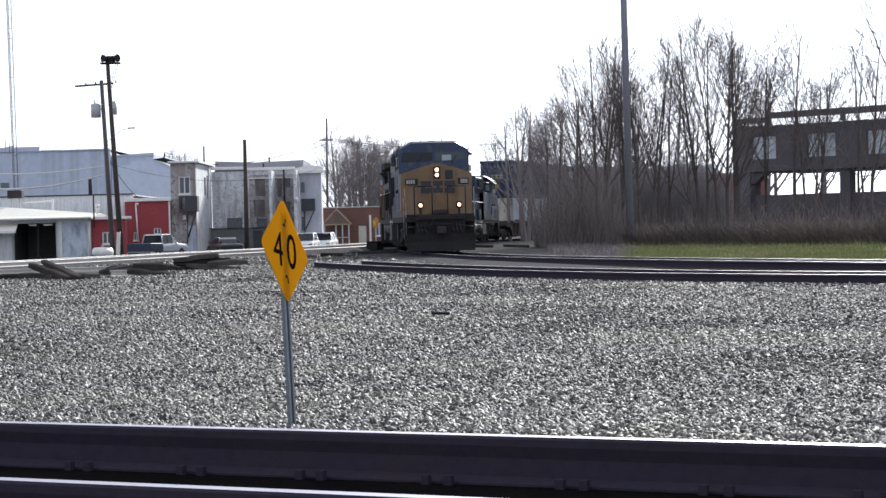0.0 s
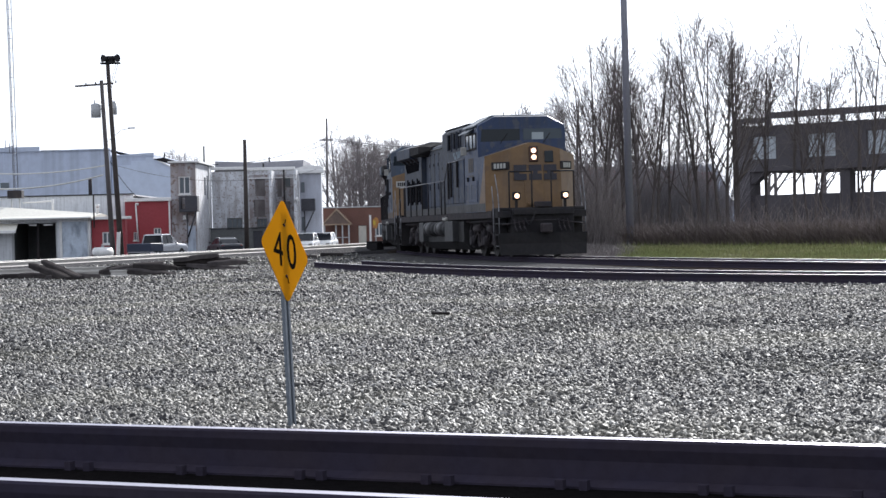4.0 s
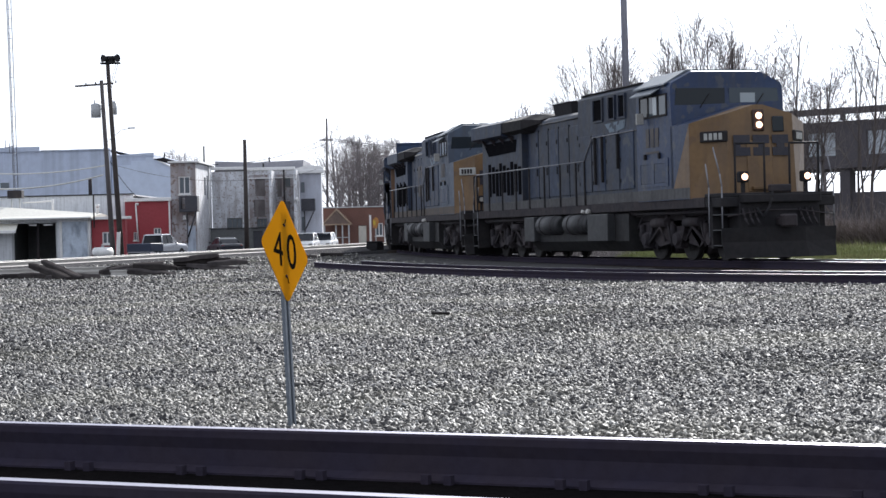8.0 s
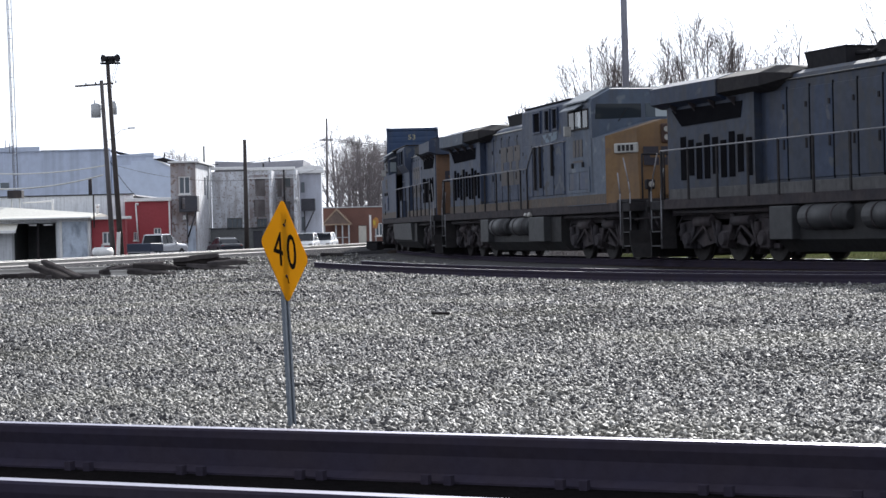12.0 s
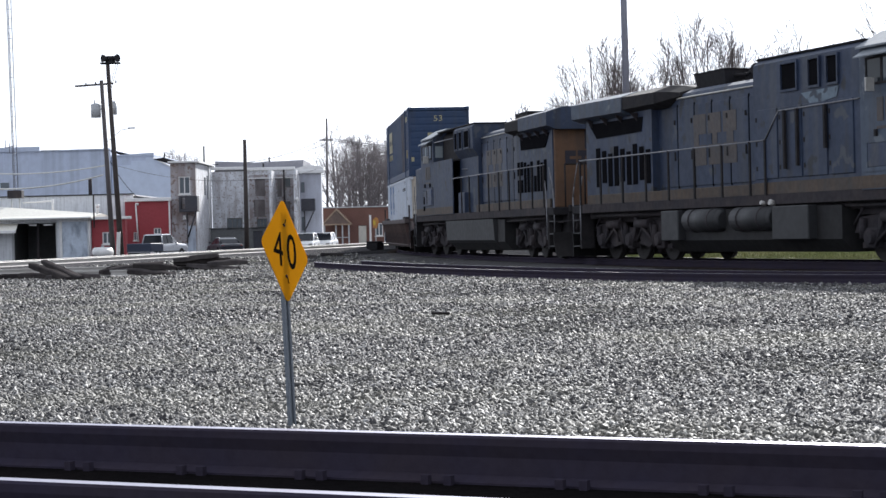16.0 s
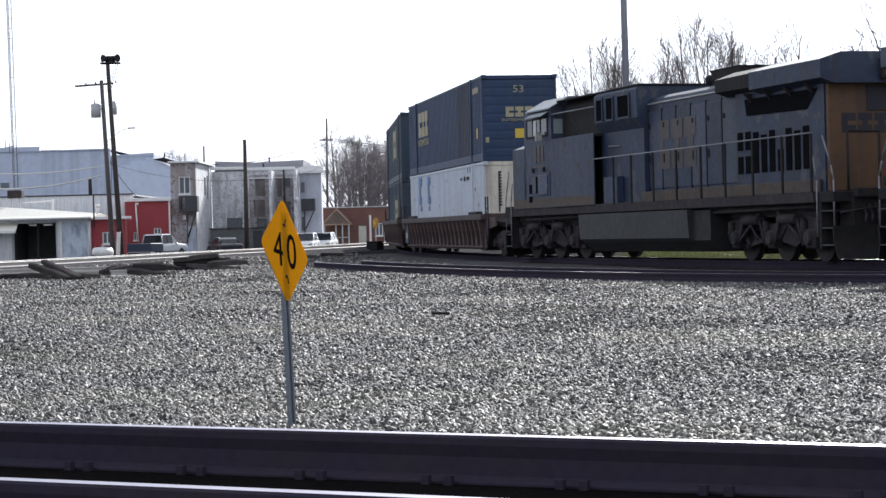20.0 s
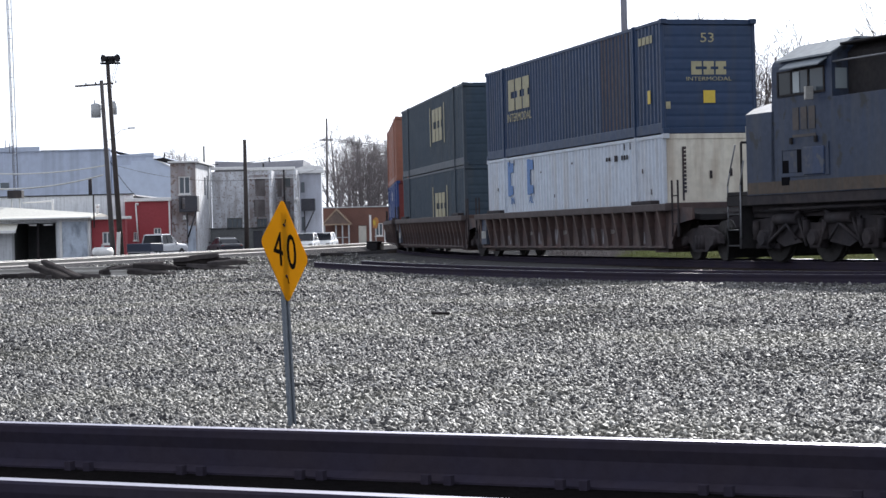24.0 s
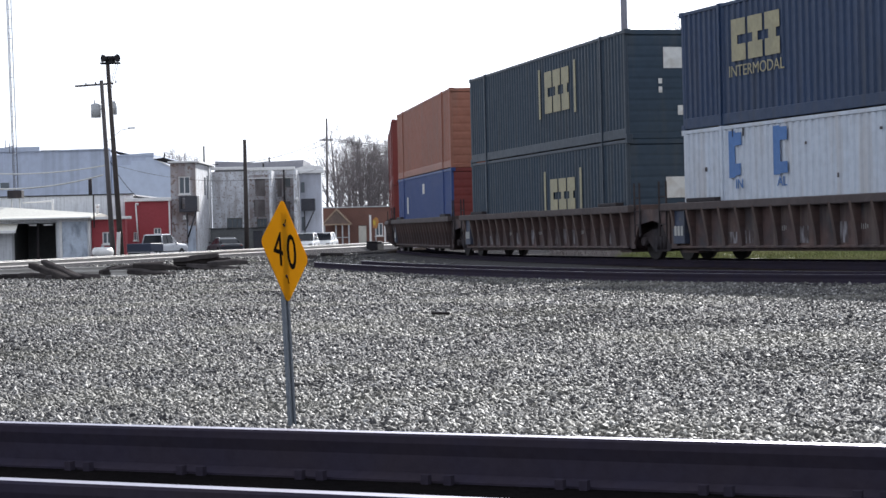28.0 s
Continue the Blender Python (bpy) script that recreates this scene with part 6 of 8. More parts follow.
tw = thing("lattice_tower", "slender grey steel lattice radio tower", "tower", Matrix.Translation((-43.52, 200, -0.6)))
M_lattice = surface("tower_steel", (0.24, 0.25, 0.30), (0.18, 0.19, 0.23), 0.5, 0.3, grain=4, patch=1, amount=0.4, bump=0)
corners = [(0.26 * math.cos(a), 0.26 * math.sin(a)) for a in (0.5, 2.6, 4.7)]
for x, y in corners:
    part("leg", Shape().tube((x, y, -0.4), (x - 0.5, y, 40), 0.045, 0.045, 6), M_lattice, tw)
s = Shape()
for k in range(40):
    z = k * 1.0
    for i in range(3):
        (xa, ya), (xb, yb) = corners[i], corners[(i + 1) % 3]
        s.tube((xa - 0.0125 * z, ya, z), (xb - 0.0125 * (z + 1.0), yb, z + 1.0), 0.012, 0.012, 3, False)
        s.tube((xa - 0.0125 * z, ya, z), (xb - 0.0125 * z, yb, z), 0.032, 0.032, 4, False)
part("bracing", s, M_lattice, tw)
part("antenna", Shape().path([(-0.1, 0, 11.0), (-1.0, -0.1, 10.8), (-1.0, -0.1, 11.6)], 0.05).tube((-0.6, 0, 10.3), (-0.6, 0, 11.3), 0.05), M_lattice, tw)


def cable(a, b, sag, r=0.022, paint=None, label="dark overhead cable between the poles"):
    a, b = Vector(a), Vector(b)
    way = (b - a).normalized()
    side = Vector((-way.y, way.x, 0)).normalized()
    rings = []
    for i in range(13):
        f = i / 12
        p = a.lerp(b, f)
        p.z -= sag * 4 * f * (1 - f)
        rings.append([p + side * r, p + Vector((0, 0, r)), p - side * r, p - Vector((0, 0, r))])
    ob = part("overhead_cable", Shape().loft(rings), paint or M_cable)
    tagged(ob, label, "cable", "overhead cables")


# Sun glint on the next two cables is painted in as white.
cable((-33.94, 150, 5.93), (-23.85, 140.05, 6.05), 0.22, 0.045, M_white, "overhead cable along the buildings, sun glint painted in white")
cable((-33.96, 150, 4.76), (-24.25, 140.05, 5.33), 0.28, 0.055, M_white, "overhead cable along the buildings, sun glint painted in white")
cable((-23.7, 140, 6.3), (-24.6, 158.4, 4.0), 0.3, 0.025)
cable((-23.3, 139.5, 6.0), (-15.0, 150, 5.0), 0.45, 0.012, None, "dark overhead cable along the buildings")
cable((-15.0, 150, 5.0), (-10.8, 168.8, 6.3), 0.3, 0.012, None, "dark overhead cable along the buildings")
cable((-12.2, 220, 11.3), (10, 260, 12.4), 1.0, 0.03)
cable((-13.3, 220, 11.3), (9, 260, 11.4), 0.8, 0.03)
cable((-12.9, 220, 11.4), (-20.2, 168, 6.9), 0.8, 0.03)
cable((-12.6, 220, 10.9), (-21.0, 168, 7.0), 0.9, 0.025)

# ---- buildings along the street ----
M_bluemetal = surface("blue_grey_metal_siding", (0.540, 0.598, 0.730), (0.483, 0.535, 0.655), 0.6, grain=1.5, patch=0.08, amount=0.5, bump=0.02, streak=(0.26, 0.30, 0.37), streak_amount=0.35, streak_scale=(1.2, 1.2, 0.05))
M_palemetal = surface("pale_blue_metal_siding", (0.605, 0.672, 0.806), (0.538, 0.605, 0.739), 0.6, grain=1.5, patch=0.1, amount=0.4, bump=0.02)
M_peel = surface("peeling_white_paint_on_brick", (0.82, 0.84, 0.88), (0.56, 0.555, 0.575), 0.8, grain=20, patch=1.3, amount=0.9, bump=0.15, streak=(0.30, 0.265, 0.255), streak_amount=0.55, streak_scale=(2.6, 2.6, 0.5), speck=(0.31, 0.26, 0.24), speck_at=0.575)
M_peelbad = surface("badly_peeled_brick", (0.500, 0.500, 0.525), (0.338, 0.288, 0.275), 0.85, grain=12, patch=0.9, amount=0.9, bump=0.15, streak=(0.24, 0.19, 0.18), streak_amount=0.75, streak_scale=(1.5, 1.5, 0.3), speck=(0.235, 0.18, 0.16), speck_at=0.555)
M_whitewall = surface("chalky_white_wall", (0.775, 0.787, 0.812), (0.625, 0.650, 0.688), 0.75, grain=4, patch=0.6, amount=0.5, bump=0.05, streak=(0.36, 0.36, 0.37), streak_amount=0.4)
M_redwall = surface("barn_red_siding", (0.338, 0.045, 0.055), (0.250, 0.037, 0.048), 0.65, grain=5, patch=0.5, amount=0.5, bump=0.05)
M_paleroof = surface("cream_metal_roof", (0.713, 0.690, 0.609), (0.598, 0.575, 0.517), 0.5, 0.0, grain=4, patch=0.5, amount=0.5, bump=0.03)
M_trim = surface("white_trim", (0.829, 0.818, 0.806), (0.694, 0.683, 0.672), 0.6, grain=6, patch=1, amount=0.4, bump=0.03)
M_darkin = surface("dark_interior", (0.09, 0.095, 0.105), (0.06, 0.06, 0.066), 0.9, grain=2, patch=0.5, amount=0.5, bump=0)
M_browndoor = surface("weathered_brown_boarding", (0.17, 0.12, 0.10), (0.10, 0.075, 0.065), 0.8, grain=6, patch=1, amount=0.6, bump=0.1)
M_boxdark = surface("dark_weathered_boards", (0.060, 0.062, 0.075), (0.085, 0.080, 0.088), 0.85, grain=8, patch=0.8, amount=0.7, bump=0.1)
M_peelblue = surface("worn_blue_white_boards", (0.600, 0.672, 0.768), (0.432, 0.480, 0.564), 0.8, grain=14, patch=0.9, amount=0.8, bump=0.1, streak=(0.20, 0.23, 0.30), streak_amount=0.7, streak_scale=(2.2, 2.2, 0.9))
M_board = surface("grey_brown_boarding", (0.20, 0.175, 0.17), (0.13, 0.115, 0.115), 0.85, grain=10, patch=1.2, amount=0.8, bump=0.1, streak=(0.36, 0.34, 0.34), streak_amount=0.4, streak_scale=(2, 2, 0.4))
# White wall with its shade put into a greyer, bluer colour.
M_peelgrey = surface("shade_greyed_white_wall", (0.616, 0.644, 0.728), (0.476, 0.490, 0.560), 0.8, grain=12, patch=0.7, amount=0.7, bump=0.1, streak=(0.28, 0.28, 0.31), streak_amount=0.5, streak_scale=(1.4, 1.4, 0.3))
M_roofgrey = surface("grey_roof_felt", (0.375, 0.375, 0.413), (0.275, 0.275, 0.312), 0.85, grain=5, patch=0.6, amount=0.6, bump=0.05)
M_tanwood = surface("tan_weathered_wood", (0.33, 0.24, 0.17), (0.24, 0.18, 0.13), 0.8, grain=8, patch=1, amount=0.5, bump=0.05)
M_orange = surface("faded_orange_paint", (0.50, 0.23, 0.06), (0.36, 0.17, 0.06), 0.6, grain=9, patch=3, amount=0.6, bump=0.03)
M_lowwall = surface("dull_grey_green_wall", (0.165, 0.17, 0.17), (0.11, 0.112, 0.114), 0.8, grain=4, patch=0.6, amount=0.6, bump=0.08)
M_brick = surface("red_brown_brickwork", (0.196, 0.098, 0.075), (0.138, 0.075, 0.063), 0.85, grain=8, patch=0.7, amount=0.6, bump=0.15)
M_darkbrick = surface("dark_brown_brickwork", (0.105, 0.096, 0.106), (0.075, 0.066, 0.072), 0.85, grain=8, patch=0.5, amount=0.6, bump=0.15)
M_winglass = glass("window_glass", (0.10, 0.12, 0.14), 0.08)
# The sky's reflection is put into this pale pane colour.
M_skyglass = glass("sky_toned_window_glass", (0.42, 0.46, 0.50), 0.12)
M_tar = surface("tar_roof", (0.09, 0.09, 0.095), (0.06, 0.06, 0.06), 0.85, grain=5, patch=0.6, amount=0.5, bump=0.1)


def window(parent, x0, x1, z0, z1, y, frame_paint, glass_paint, bars=1, sill=True):
    """A framed window set 10 cm into a wall whose outer face is at y (the outside is towards -y)."""
    t = min(0.09, (x1 - x0) * 0.12)
    holes = []
    n = bars + 1
    w = (x1 - x0 - t * (n + 1)) / n
    for i in range(n):
        a = x0 + t + i * (w + t)
        holes.append((a, a + w, z0 + t, z1 - t))
    wn = part("window", Shape().wall(x0, x1, z0, z1, holes, y + 0.06, y + 0.14), frame_paint, parent)
    for a, b, c, d in holes:
        part("pane", Shape().box(a, b, y + 0.10, y + 0.115, c, d), glass_paint, wn)
    if sill:
        part("sill", Shape().box(x0 - 0.06, x1 + 0.06, y - 0.08, y + 0.06, z0 - 0.1, z0, 0.01), frame_paint, wn)
    return wn


def shell(parent, paint, x0, x1, y0, y1, z0, z1, holes=(), t=0.25):
    """Four walls round a plan, openings in the front one, each wall a part."""
    part("wall", Shape().wall(x0, x1, z0, z1, list(holes), y0, y0 + t), paint, parent)
    part("wall", Shape().box(x0, x1, y1 - t, y1, z0, z1), paint, parent)
    part("wall", Shape().box(x0, x0 + t, y0 + t, y1 - t, z0, z1), paint, parent)
    part("wall", Shape().box(x1 - t, x1, y0 + t, y1 - t, z0, z1), paint, parent)


G = -0.9
# big metal building behind everything
b = thing("metal_building", "large blue-grey metal-clad industrial building", "building")
shell(b, M_bluemetal, -75, -38.9, 230, 262, G, 11.15)
part("roof", Shape().box(-75, -38.9, 230.3, 261.7, 10.8, 11.1), M_roofgrey, b)
part("parapet", Shape().prism([(-75, 229.8, 11.1), (-47.2, 229.8, 11.1), (-47.2, 229.8, 11.66), (-75, 229.8, 11.5)], (0, 0.3, 0)), M_bluemetal, b)
part("parapet", Shape().prism([(-45.6, 229.8, 11.1), (-38.9, 229.8, 11.1), (-38.9, 229.8, 11.26), (-45.6, 229.8, 11.20)], (0, 0.3, 0)), M_bluemetal, b)
part("eave_trim", Shape().box(-47.1, -44.9, 229.75, 230.1, 11.16, 11.24), M_trim, b)
for i in range(24):
    part("siding_rib", Shape().box(-74 + i * 1.5, -73.96 + i * 1.5, 229.96, 230.0, G, 11.1), M_bluemetal, b)
part("small_window", Shape().box(-51.9, -50.9, 229.9, 230.0, 6.7, 7.5), M_winglass, b)
b = thing("metal_annex", "lower blue-grey metal-clad annex with a stepped pale gable", "building")
shell(b, M_bluemetal, -38.85, -33.85, 230.6, 262, G, 10.45)
part("parapet", Shape().prism([(-38.85, 230.5, 10.3), (-33.85, 230.5, 10.3), (-33.85, 230.5, 10.67), (-38.85, 230.5, 10.46)], (0, 0.2, 0)), M_bluemetal, b)
part("gable", Shape().prism([(-38.85, 230.45, 9.25), (-36.56, 230.45, 9.25), (-36.56, 230.45, 9.75), (-34.82, 230.45, 9.75), (-34.82, 230.45, 10.15), (-33.9, 230.45, 10.15), (-33.9, 230.45, 9.95), (-32.0, 230.45, 8.95), (-31.0, 230.45, 8.4), (-31.0, 230.45, G), (-38.85, 230.45, G)], (0, 0.12, 0)), M_palemetal, b)
part("roof", Shape().box(-38.8, -33.9, 230.8, 261.7, 10.2, 10.35), M_roofgrey, b)
part("verge_trim", Shape().prism([(-33.9, 230.3, 9.95), (-31.0, 230.3, 8.4), (-31.0, 230.3, 8.55), (-33.9, 230.3, 10.10)], (0, 0.2, 0)), M_trim, b)

# long pale workshop behind the garage
b = thing("workshop", "long low pale workshop with a parapet", "building")
shell(b, M_whitewall, -42, -25.3, 160, 175, G, 4.3)
part("roof", Shape().box(-42, -25.3, 160.3, 174.7, 4.0, 4.2), M_tar, b)
part("parapet_cap", Shape().box(-42.1, -25.2, 159.9, 160.2, 4.3, 4.40), M_tank, b, "dark coping")
ru = part("roof_unit", Shape().box(-34.75, -33.6, 156.2, 157.2, 4.15, 4.78, 0.04), M_under, b, "rusty rooftop unit on a stand")
for x in (-34.5, -33.85):
    part("unit_leg", Shape().box(x - 0.05, x + 0.05, 156.6, 156.7, 2.7, 4.15), M_cangrey, ru)
part("roof_duct", Shape().tube((-33.6, 156.6, 3.78), (-31.2, 156.6, 3.86), 0.06, 0.06, 8).tube((-31.2, 156.6, 2.8), (-31.2, 156.6, 4.0), 0.09, 0.09, 8), M_trim, b)
part("roof_vent", Shape().tube((-27.0, 153, 2.7), (-27.0, 153, 3.3), 0.12, 0.12, 8).tube((-27.0, 153, 3.2), (-27.0, 153, 3.45), 0.18, 0.14, 8), M_trim, b)
part("vent_pipe", Shape().tube((-28.95, 161, 4.2), (-28.95, 161, 5.72), 0.15, 0.15, 10), M_under, b)
part("conduit", Shape().tube((-26.55, 148.9, 1.6), (-26.55, 148.9, 4.15), 0.06, 0.06, 8), M_under, b)

# garage with an open bay
b = thing("garage", "low white garage with an open dark bay and a cream roof", "building")
shell(b, M_whitewall, -36.5, -27.05, 150, 158, G, 2.35, [(-32.95, -29.7, G, 2.05), (-36.2, -34.4, G, 1.75)])
part("roof", Shape().add([(-36.9, 149.2, 2.50), (-26.8, 149.2, 2.42), (-26.8, 154.0, 2.74), (-36.9, 154.0, 3.62), (-36.9, 158.4, 2.9), (-26.8, 158.4, 2.5), (-36.9, 149.2, 2.38), (-26.8, 149.2, 2.30), (-36.9, 158.4, 2.36), (-26.8, 158.4, 2.32)], [(0, 1, 2, 3), (3, 2, 5, 4), (6, 7, 1, 0), (4, 5, 9, 8), (6, 8, 9, 7), (0, 3, 4, 8, 6), (1, 7, 9, 5, 2)]), M_paleroof, b, "cream metal roof with a bright eave")
part("gutter", Shape().box(-36.9, -26.8, 149.05, 149.19, 2.34, 2.46, 0.02), M_trim, b)
part("bay_lining", Shape().box(-33.4, -29.4, 156.8, 157, G, 2.3).box(-29.5, -29.3, 150.3, 156.8, G, 2.3).box(-33.5, -33.3, 150.3, 156.8, G, 2.3).box(-33.4, -29.4, 150.3, 156.8, 2.2, 2.3), M_lowwall, b)
# Daylight in the gaps over the bay, painted as white trim bars.
for x0, x1 in ((-31.75, -31.2), (-30.65, -29.95)):
    part("clerestory_light", Shape().box(x0, x1, 150.06, 150.12, 1.86, 1.97), M_trim, b, "pale strip painted for daylight over the bay")
part("bay_frame", Shape().wall(-33.1, -29.6, G, 2.15, [(-32.95, -29.7, G, 2.05)], 149.94, 150.0), M_cangrey, b)
part("bay_post", Shape().box(-31.4, -31.2, 151, 151.2, G, 2.2), M_under, b)
part("porch_roof", Shape().prism([(-36.8, 148.0, 1.42), (-32.35, 148.0, 1.42), (-32.6, 149.94, 1.95), (-36.8, 149.94, 1.95)], (0, 0, 0.12)), M_paleroof, b)
part("porch_fascia", Shape().box(-36.8, -32.35, 147.94, 148.0, 1.34, 1.54), M_trim, b)
part("downpipe", Shape().tube((-27.1, 149.9, G), (-27.1, 149.9, 2.3), 0.08, 0.08, 8), M_trim, b)
part("door_post", Shape().box(-29.42, -29.22, 149.9, 150.0, G, 2.2), M_trim, b)
part("weathered_boarding", Shape().box(-29.2, -27.3, 149.95, 149.985, G, 2.1), M_peelblue, b, "blue-white boarding with worn streaks")

# red building in two heights
b = thing("red_building", "barn-red building with white trim and small windows", "building")
wins = [(-26.2, -25.45, 0.33, 1.25)]
shell(b, M_redwall, -27.0, -24.43, 150.3, 151.4, G, 2.28, wins)
for w in wins:
    window(b, *w, 150.3, M_trim, M_winglass)
part("eave", Shape().box(-27.0, -23.9, 149.9, 150.26, 2.22, 2.44, 0.03), M_trim, b)
wins = [(-26.05, -25.65, 0.55, 1.2), (-25.1, -24.7, 0.55, 1.2), (-23.45, -22.85, 1.0, 1.5)]
shell(b, M_redwall, -25.75, -22.05, 158.6, 161, G, 3.7, [w for w in wins if w[0] > -25.5])
for w in wins[1:]:
    window(b, *w, 158.6, M_trim, M_winglass)
part("roof", Shape().box(-25.7, -22.1, 158.9, 160.9, 3.5, 3.65).box(-26.9, -24.5, 150.6, 151.1, 2.1, 2.2), M_tar, b)
part("cornice", Shape().box(-25.8, -21.95, 158.35, 158.58, 3.68, 3.98, 0.03), M_trim, b)
part("corner_board", Shape().box(-22.2, -22.06, 158.5, 158.58, G, 3.68), M_trim, b)
part("downpipe", Shape().tube((-24.7, 158.45, 0.4), (-24.85, 158.45, 3.5), 0.06, 0.06, 8).tube((-24.62, 158.45, 3.45), (-24.86, 158.45, 3.5), 0.09, 0.09, 8), M_trim, b)

# old two-storey white building: projecting left block, long middle, right wing
b = thing("white_building", "old two-storey white brick building with peeling paint", "building")
wins = [(-21.4, -20.45, 4.2, 5.65)]
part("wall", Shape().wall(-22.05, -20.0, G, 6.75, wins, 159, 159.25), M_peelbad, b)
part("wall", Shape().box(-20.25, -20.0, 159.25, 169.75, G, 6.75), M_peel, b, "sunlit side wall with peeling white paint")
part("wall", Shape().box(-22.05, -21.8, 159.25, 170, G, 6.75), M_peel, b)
window(b, *wins[0], 159, M_trim, M_winglass)
part("roof", Shape().box(-22.3, -19.85, 158.8, 171, 6.75, 6.86), M_tar, b)
part("cornice", Shape().box(-22.2, -19.8, 158.6, 158.8, 6.76, 6.90).box(-19.85, -19.7, 158.8, 169.5, 6.76, 6.90), M_trim, b)
part("broken_eave", Shape().prism([(-23.4, 158.9, 7.1), (-22.1, 158.9, 6.7), (-21.7, 158.9, 6.95), (-22.6, 158.9, 7.22)], (0, 1.2, 0)).tube((-22.6, 159.3, 7.0), (-22.5, 159.3, 7.6), 0.07, 0.05, 6), M_black, b, "dark broken eave boards")
bal = part("balcony", Shape().box(-21.25, -19.75, 157.8, 158.98, 2.75, 2.87, 0.02).wall(-21.25, -19.75, 2.87, 4.02, [(-21.15, -20.75, 3.0, 3.9)], 157.8, 157.9).box(-21.25, -21.15, 157.9, 158.98, 2.87, 4.02).box(-19.85, -19.75, 157.9, 158.98, 2.87, 4.02), M_boxdark, b, "dark boarded balcony box")
part("bracket", Shape().path([(-20.7, 158.9, 0.7), (-19.9, 157.9, 2.7)], 0.06).path([(-20.75, 158.9, 0.2), (-20.75, 158.9, 2.6)], 0.04), M_boxdark, bal)
part("wall_lamp", Shape().tube((-20.95, 158.75, 2.1), (-20.95, 158.75, 2.5), 0.16, 0.10, 10), M_trim, b, "white wall lamp")
part("side_door", Shape().box(-20.75, -20.1, 158.94, 158.99, G, 1.6), M_peelblue, b, "blue-grey door")
for y0, y1, z0, z1 in ((164.6, 165.6, 4.2, 5.7), (166.5, 167.3, 3.9, 5.9)):
    part("side_window", Shape().box(-20.0, -19.97, y0, y1, z0, z1), M_winglass, b)
part("downpipe", Shape().tube((-19.95, 167.6, 0), (-19.95, 167.6, 6.7), 0.07, 0.07, 8), M_trim, b)
wins = [(-18.75, -17.4, 1.35, 2.25), (-16.2, -15.35, 4.1, 5.6), (-16.35, -15.4, 2.3, 3.8), (-14.3, -13.9, 4.0, 5.7), (-13.6, -13.15, 4.9, 5.65), (-16.15, -15.25, 1.4, 2.15), (-13.9, -13.2, 2.2, 3.6)]
part("wall", Shape().wall(-20.0, -12.3, G, 6.3, wins, 170, 170.25), M_peel, b)
for i, w in enumerate(wins):
    if i in (0, 4, 5):
        window(b, *w, 170, M_lowwall, M_winglass, 2)
    else:
        part("boarded_opening", Shape().box(w[0], w[1], 170.08, 170.14, w[2], w[3]).box(w[0] + 0.1, w[1] - 0.1, 170.05, 170.08, w[2] + 0.1, (w[2] + w[3]) / 2 - 0.05).box(w[0] + 0.1, w[1] - 0.1, 170.05, 170.08, (w[2] + w[3]) / 2 + 0.05, w[3] - 0.1), M_board, b)
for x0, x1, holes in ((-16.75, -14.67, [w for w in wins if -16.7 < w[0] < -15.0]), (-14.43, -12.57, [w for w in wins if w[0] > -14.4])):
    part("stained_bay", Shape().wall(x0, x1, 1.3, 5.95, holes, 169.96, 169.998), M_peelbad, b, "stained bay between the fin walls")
    part("bay_lintel", Shape().box(x0, x1, 169.90, 169.955, 5.62, 5.72), M_trim, b)
part("roof", Shape().box(-19.75, -12.3, 170.3, 186, 6.25, 6.45), M_tar, b)
part("upper_roof", Shape().prism([(-19.9, 172, 6.45), (-12.2, 172, 6.45), (-12.1, 172, 7.25), (-16.5, 172, 7.12), (-19.9, 172, 7.30)], (0, 9, 0)), M_roofgrey, b, "flat grey roof")
part("cornice", Shape().box(-20.0, -17.0, 169.75, 169.98, 6.45, 6.70, 0.03).box(-17.0, -12.7, 169.75, 169.98, 6.32, 6.60, 0.03), M_trim, b)
part("wall", Shape().box(-20.0, -12.3, 185.7, 186, G, 6.25), M_peel, b)
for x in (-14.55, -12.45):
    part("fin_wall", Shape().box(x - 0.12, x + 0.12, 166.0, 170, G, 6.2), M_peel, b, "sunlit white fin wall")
# The end wall's shade is in its paint.
part("wall", Shape().box(-12.3, -10.4, 169, 169.25, G, 6.0), M_peelgrey, b, "end wall coloured grey for shade")
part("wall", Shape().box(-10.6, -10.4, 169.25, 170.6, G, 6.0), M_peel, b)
part("cornice", Shape().box(-12.75, -10.1, 168.6, 168.98, 5.95, 6.25, 0.03).prism([(-12.6, 168.8, 6.25), (-10.1, 168.8, 6.25), (-10.3, 168.8, 6.5), (-11.4, 168.8, 6.7), (-12.6, 168.8, 6.4)], (0, 1, 0)), M_trim, b)
bal = part("balcony", Shape().box(-12.1, -10.95, 167.9, 168.98, 2.72, 2.84).box(-12.1, -10.95, 167.9, 168.0, 2.84, 3.75).box(-11.05, -10.95, 168.0, 168.98, 2.84, 3.75), M_boxdark, b, "dark boarded balcony box")
part("bracket", Shape().path([(-11.8, 168.9, 1.2), (-11.0, 168.0, 2.7)], 0.05).path([(-11.9, 168.9, 0.6), (-11.9, 168.9, 2.7)], 0.04), M_boxdark, bal)
for z0, z1 in ((4.3, 5.2), (1.0, 2.2)):
    part("wall_window", Shape().box(-12.15, -11.85, 168.95, 168.99, z0, z1), M_winglass, b)
part("wall_lamp", Shape().tube((-12.3, 165.9, 3.55), (-12.3, 165.9, 3.85), 0.18, 0.10, 10), M_trim, b, "white wall lamp")
part("downpipe", Shape().tube((-13.3, 165.2, 0), (-13.3, 165.2, 6.2), 0.09, 0.09, 8), M_black, b)
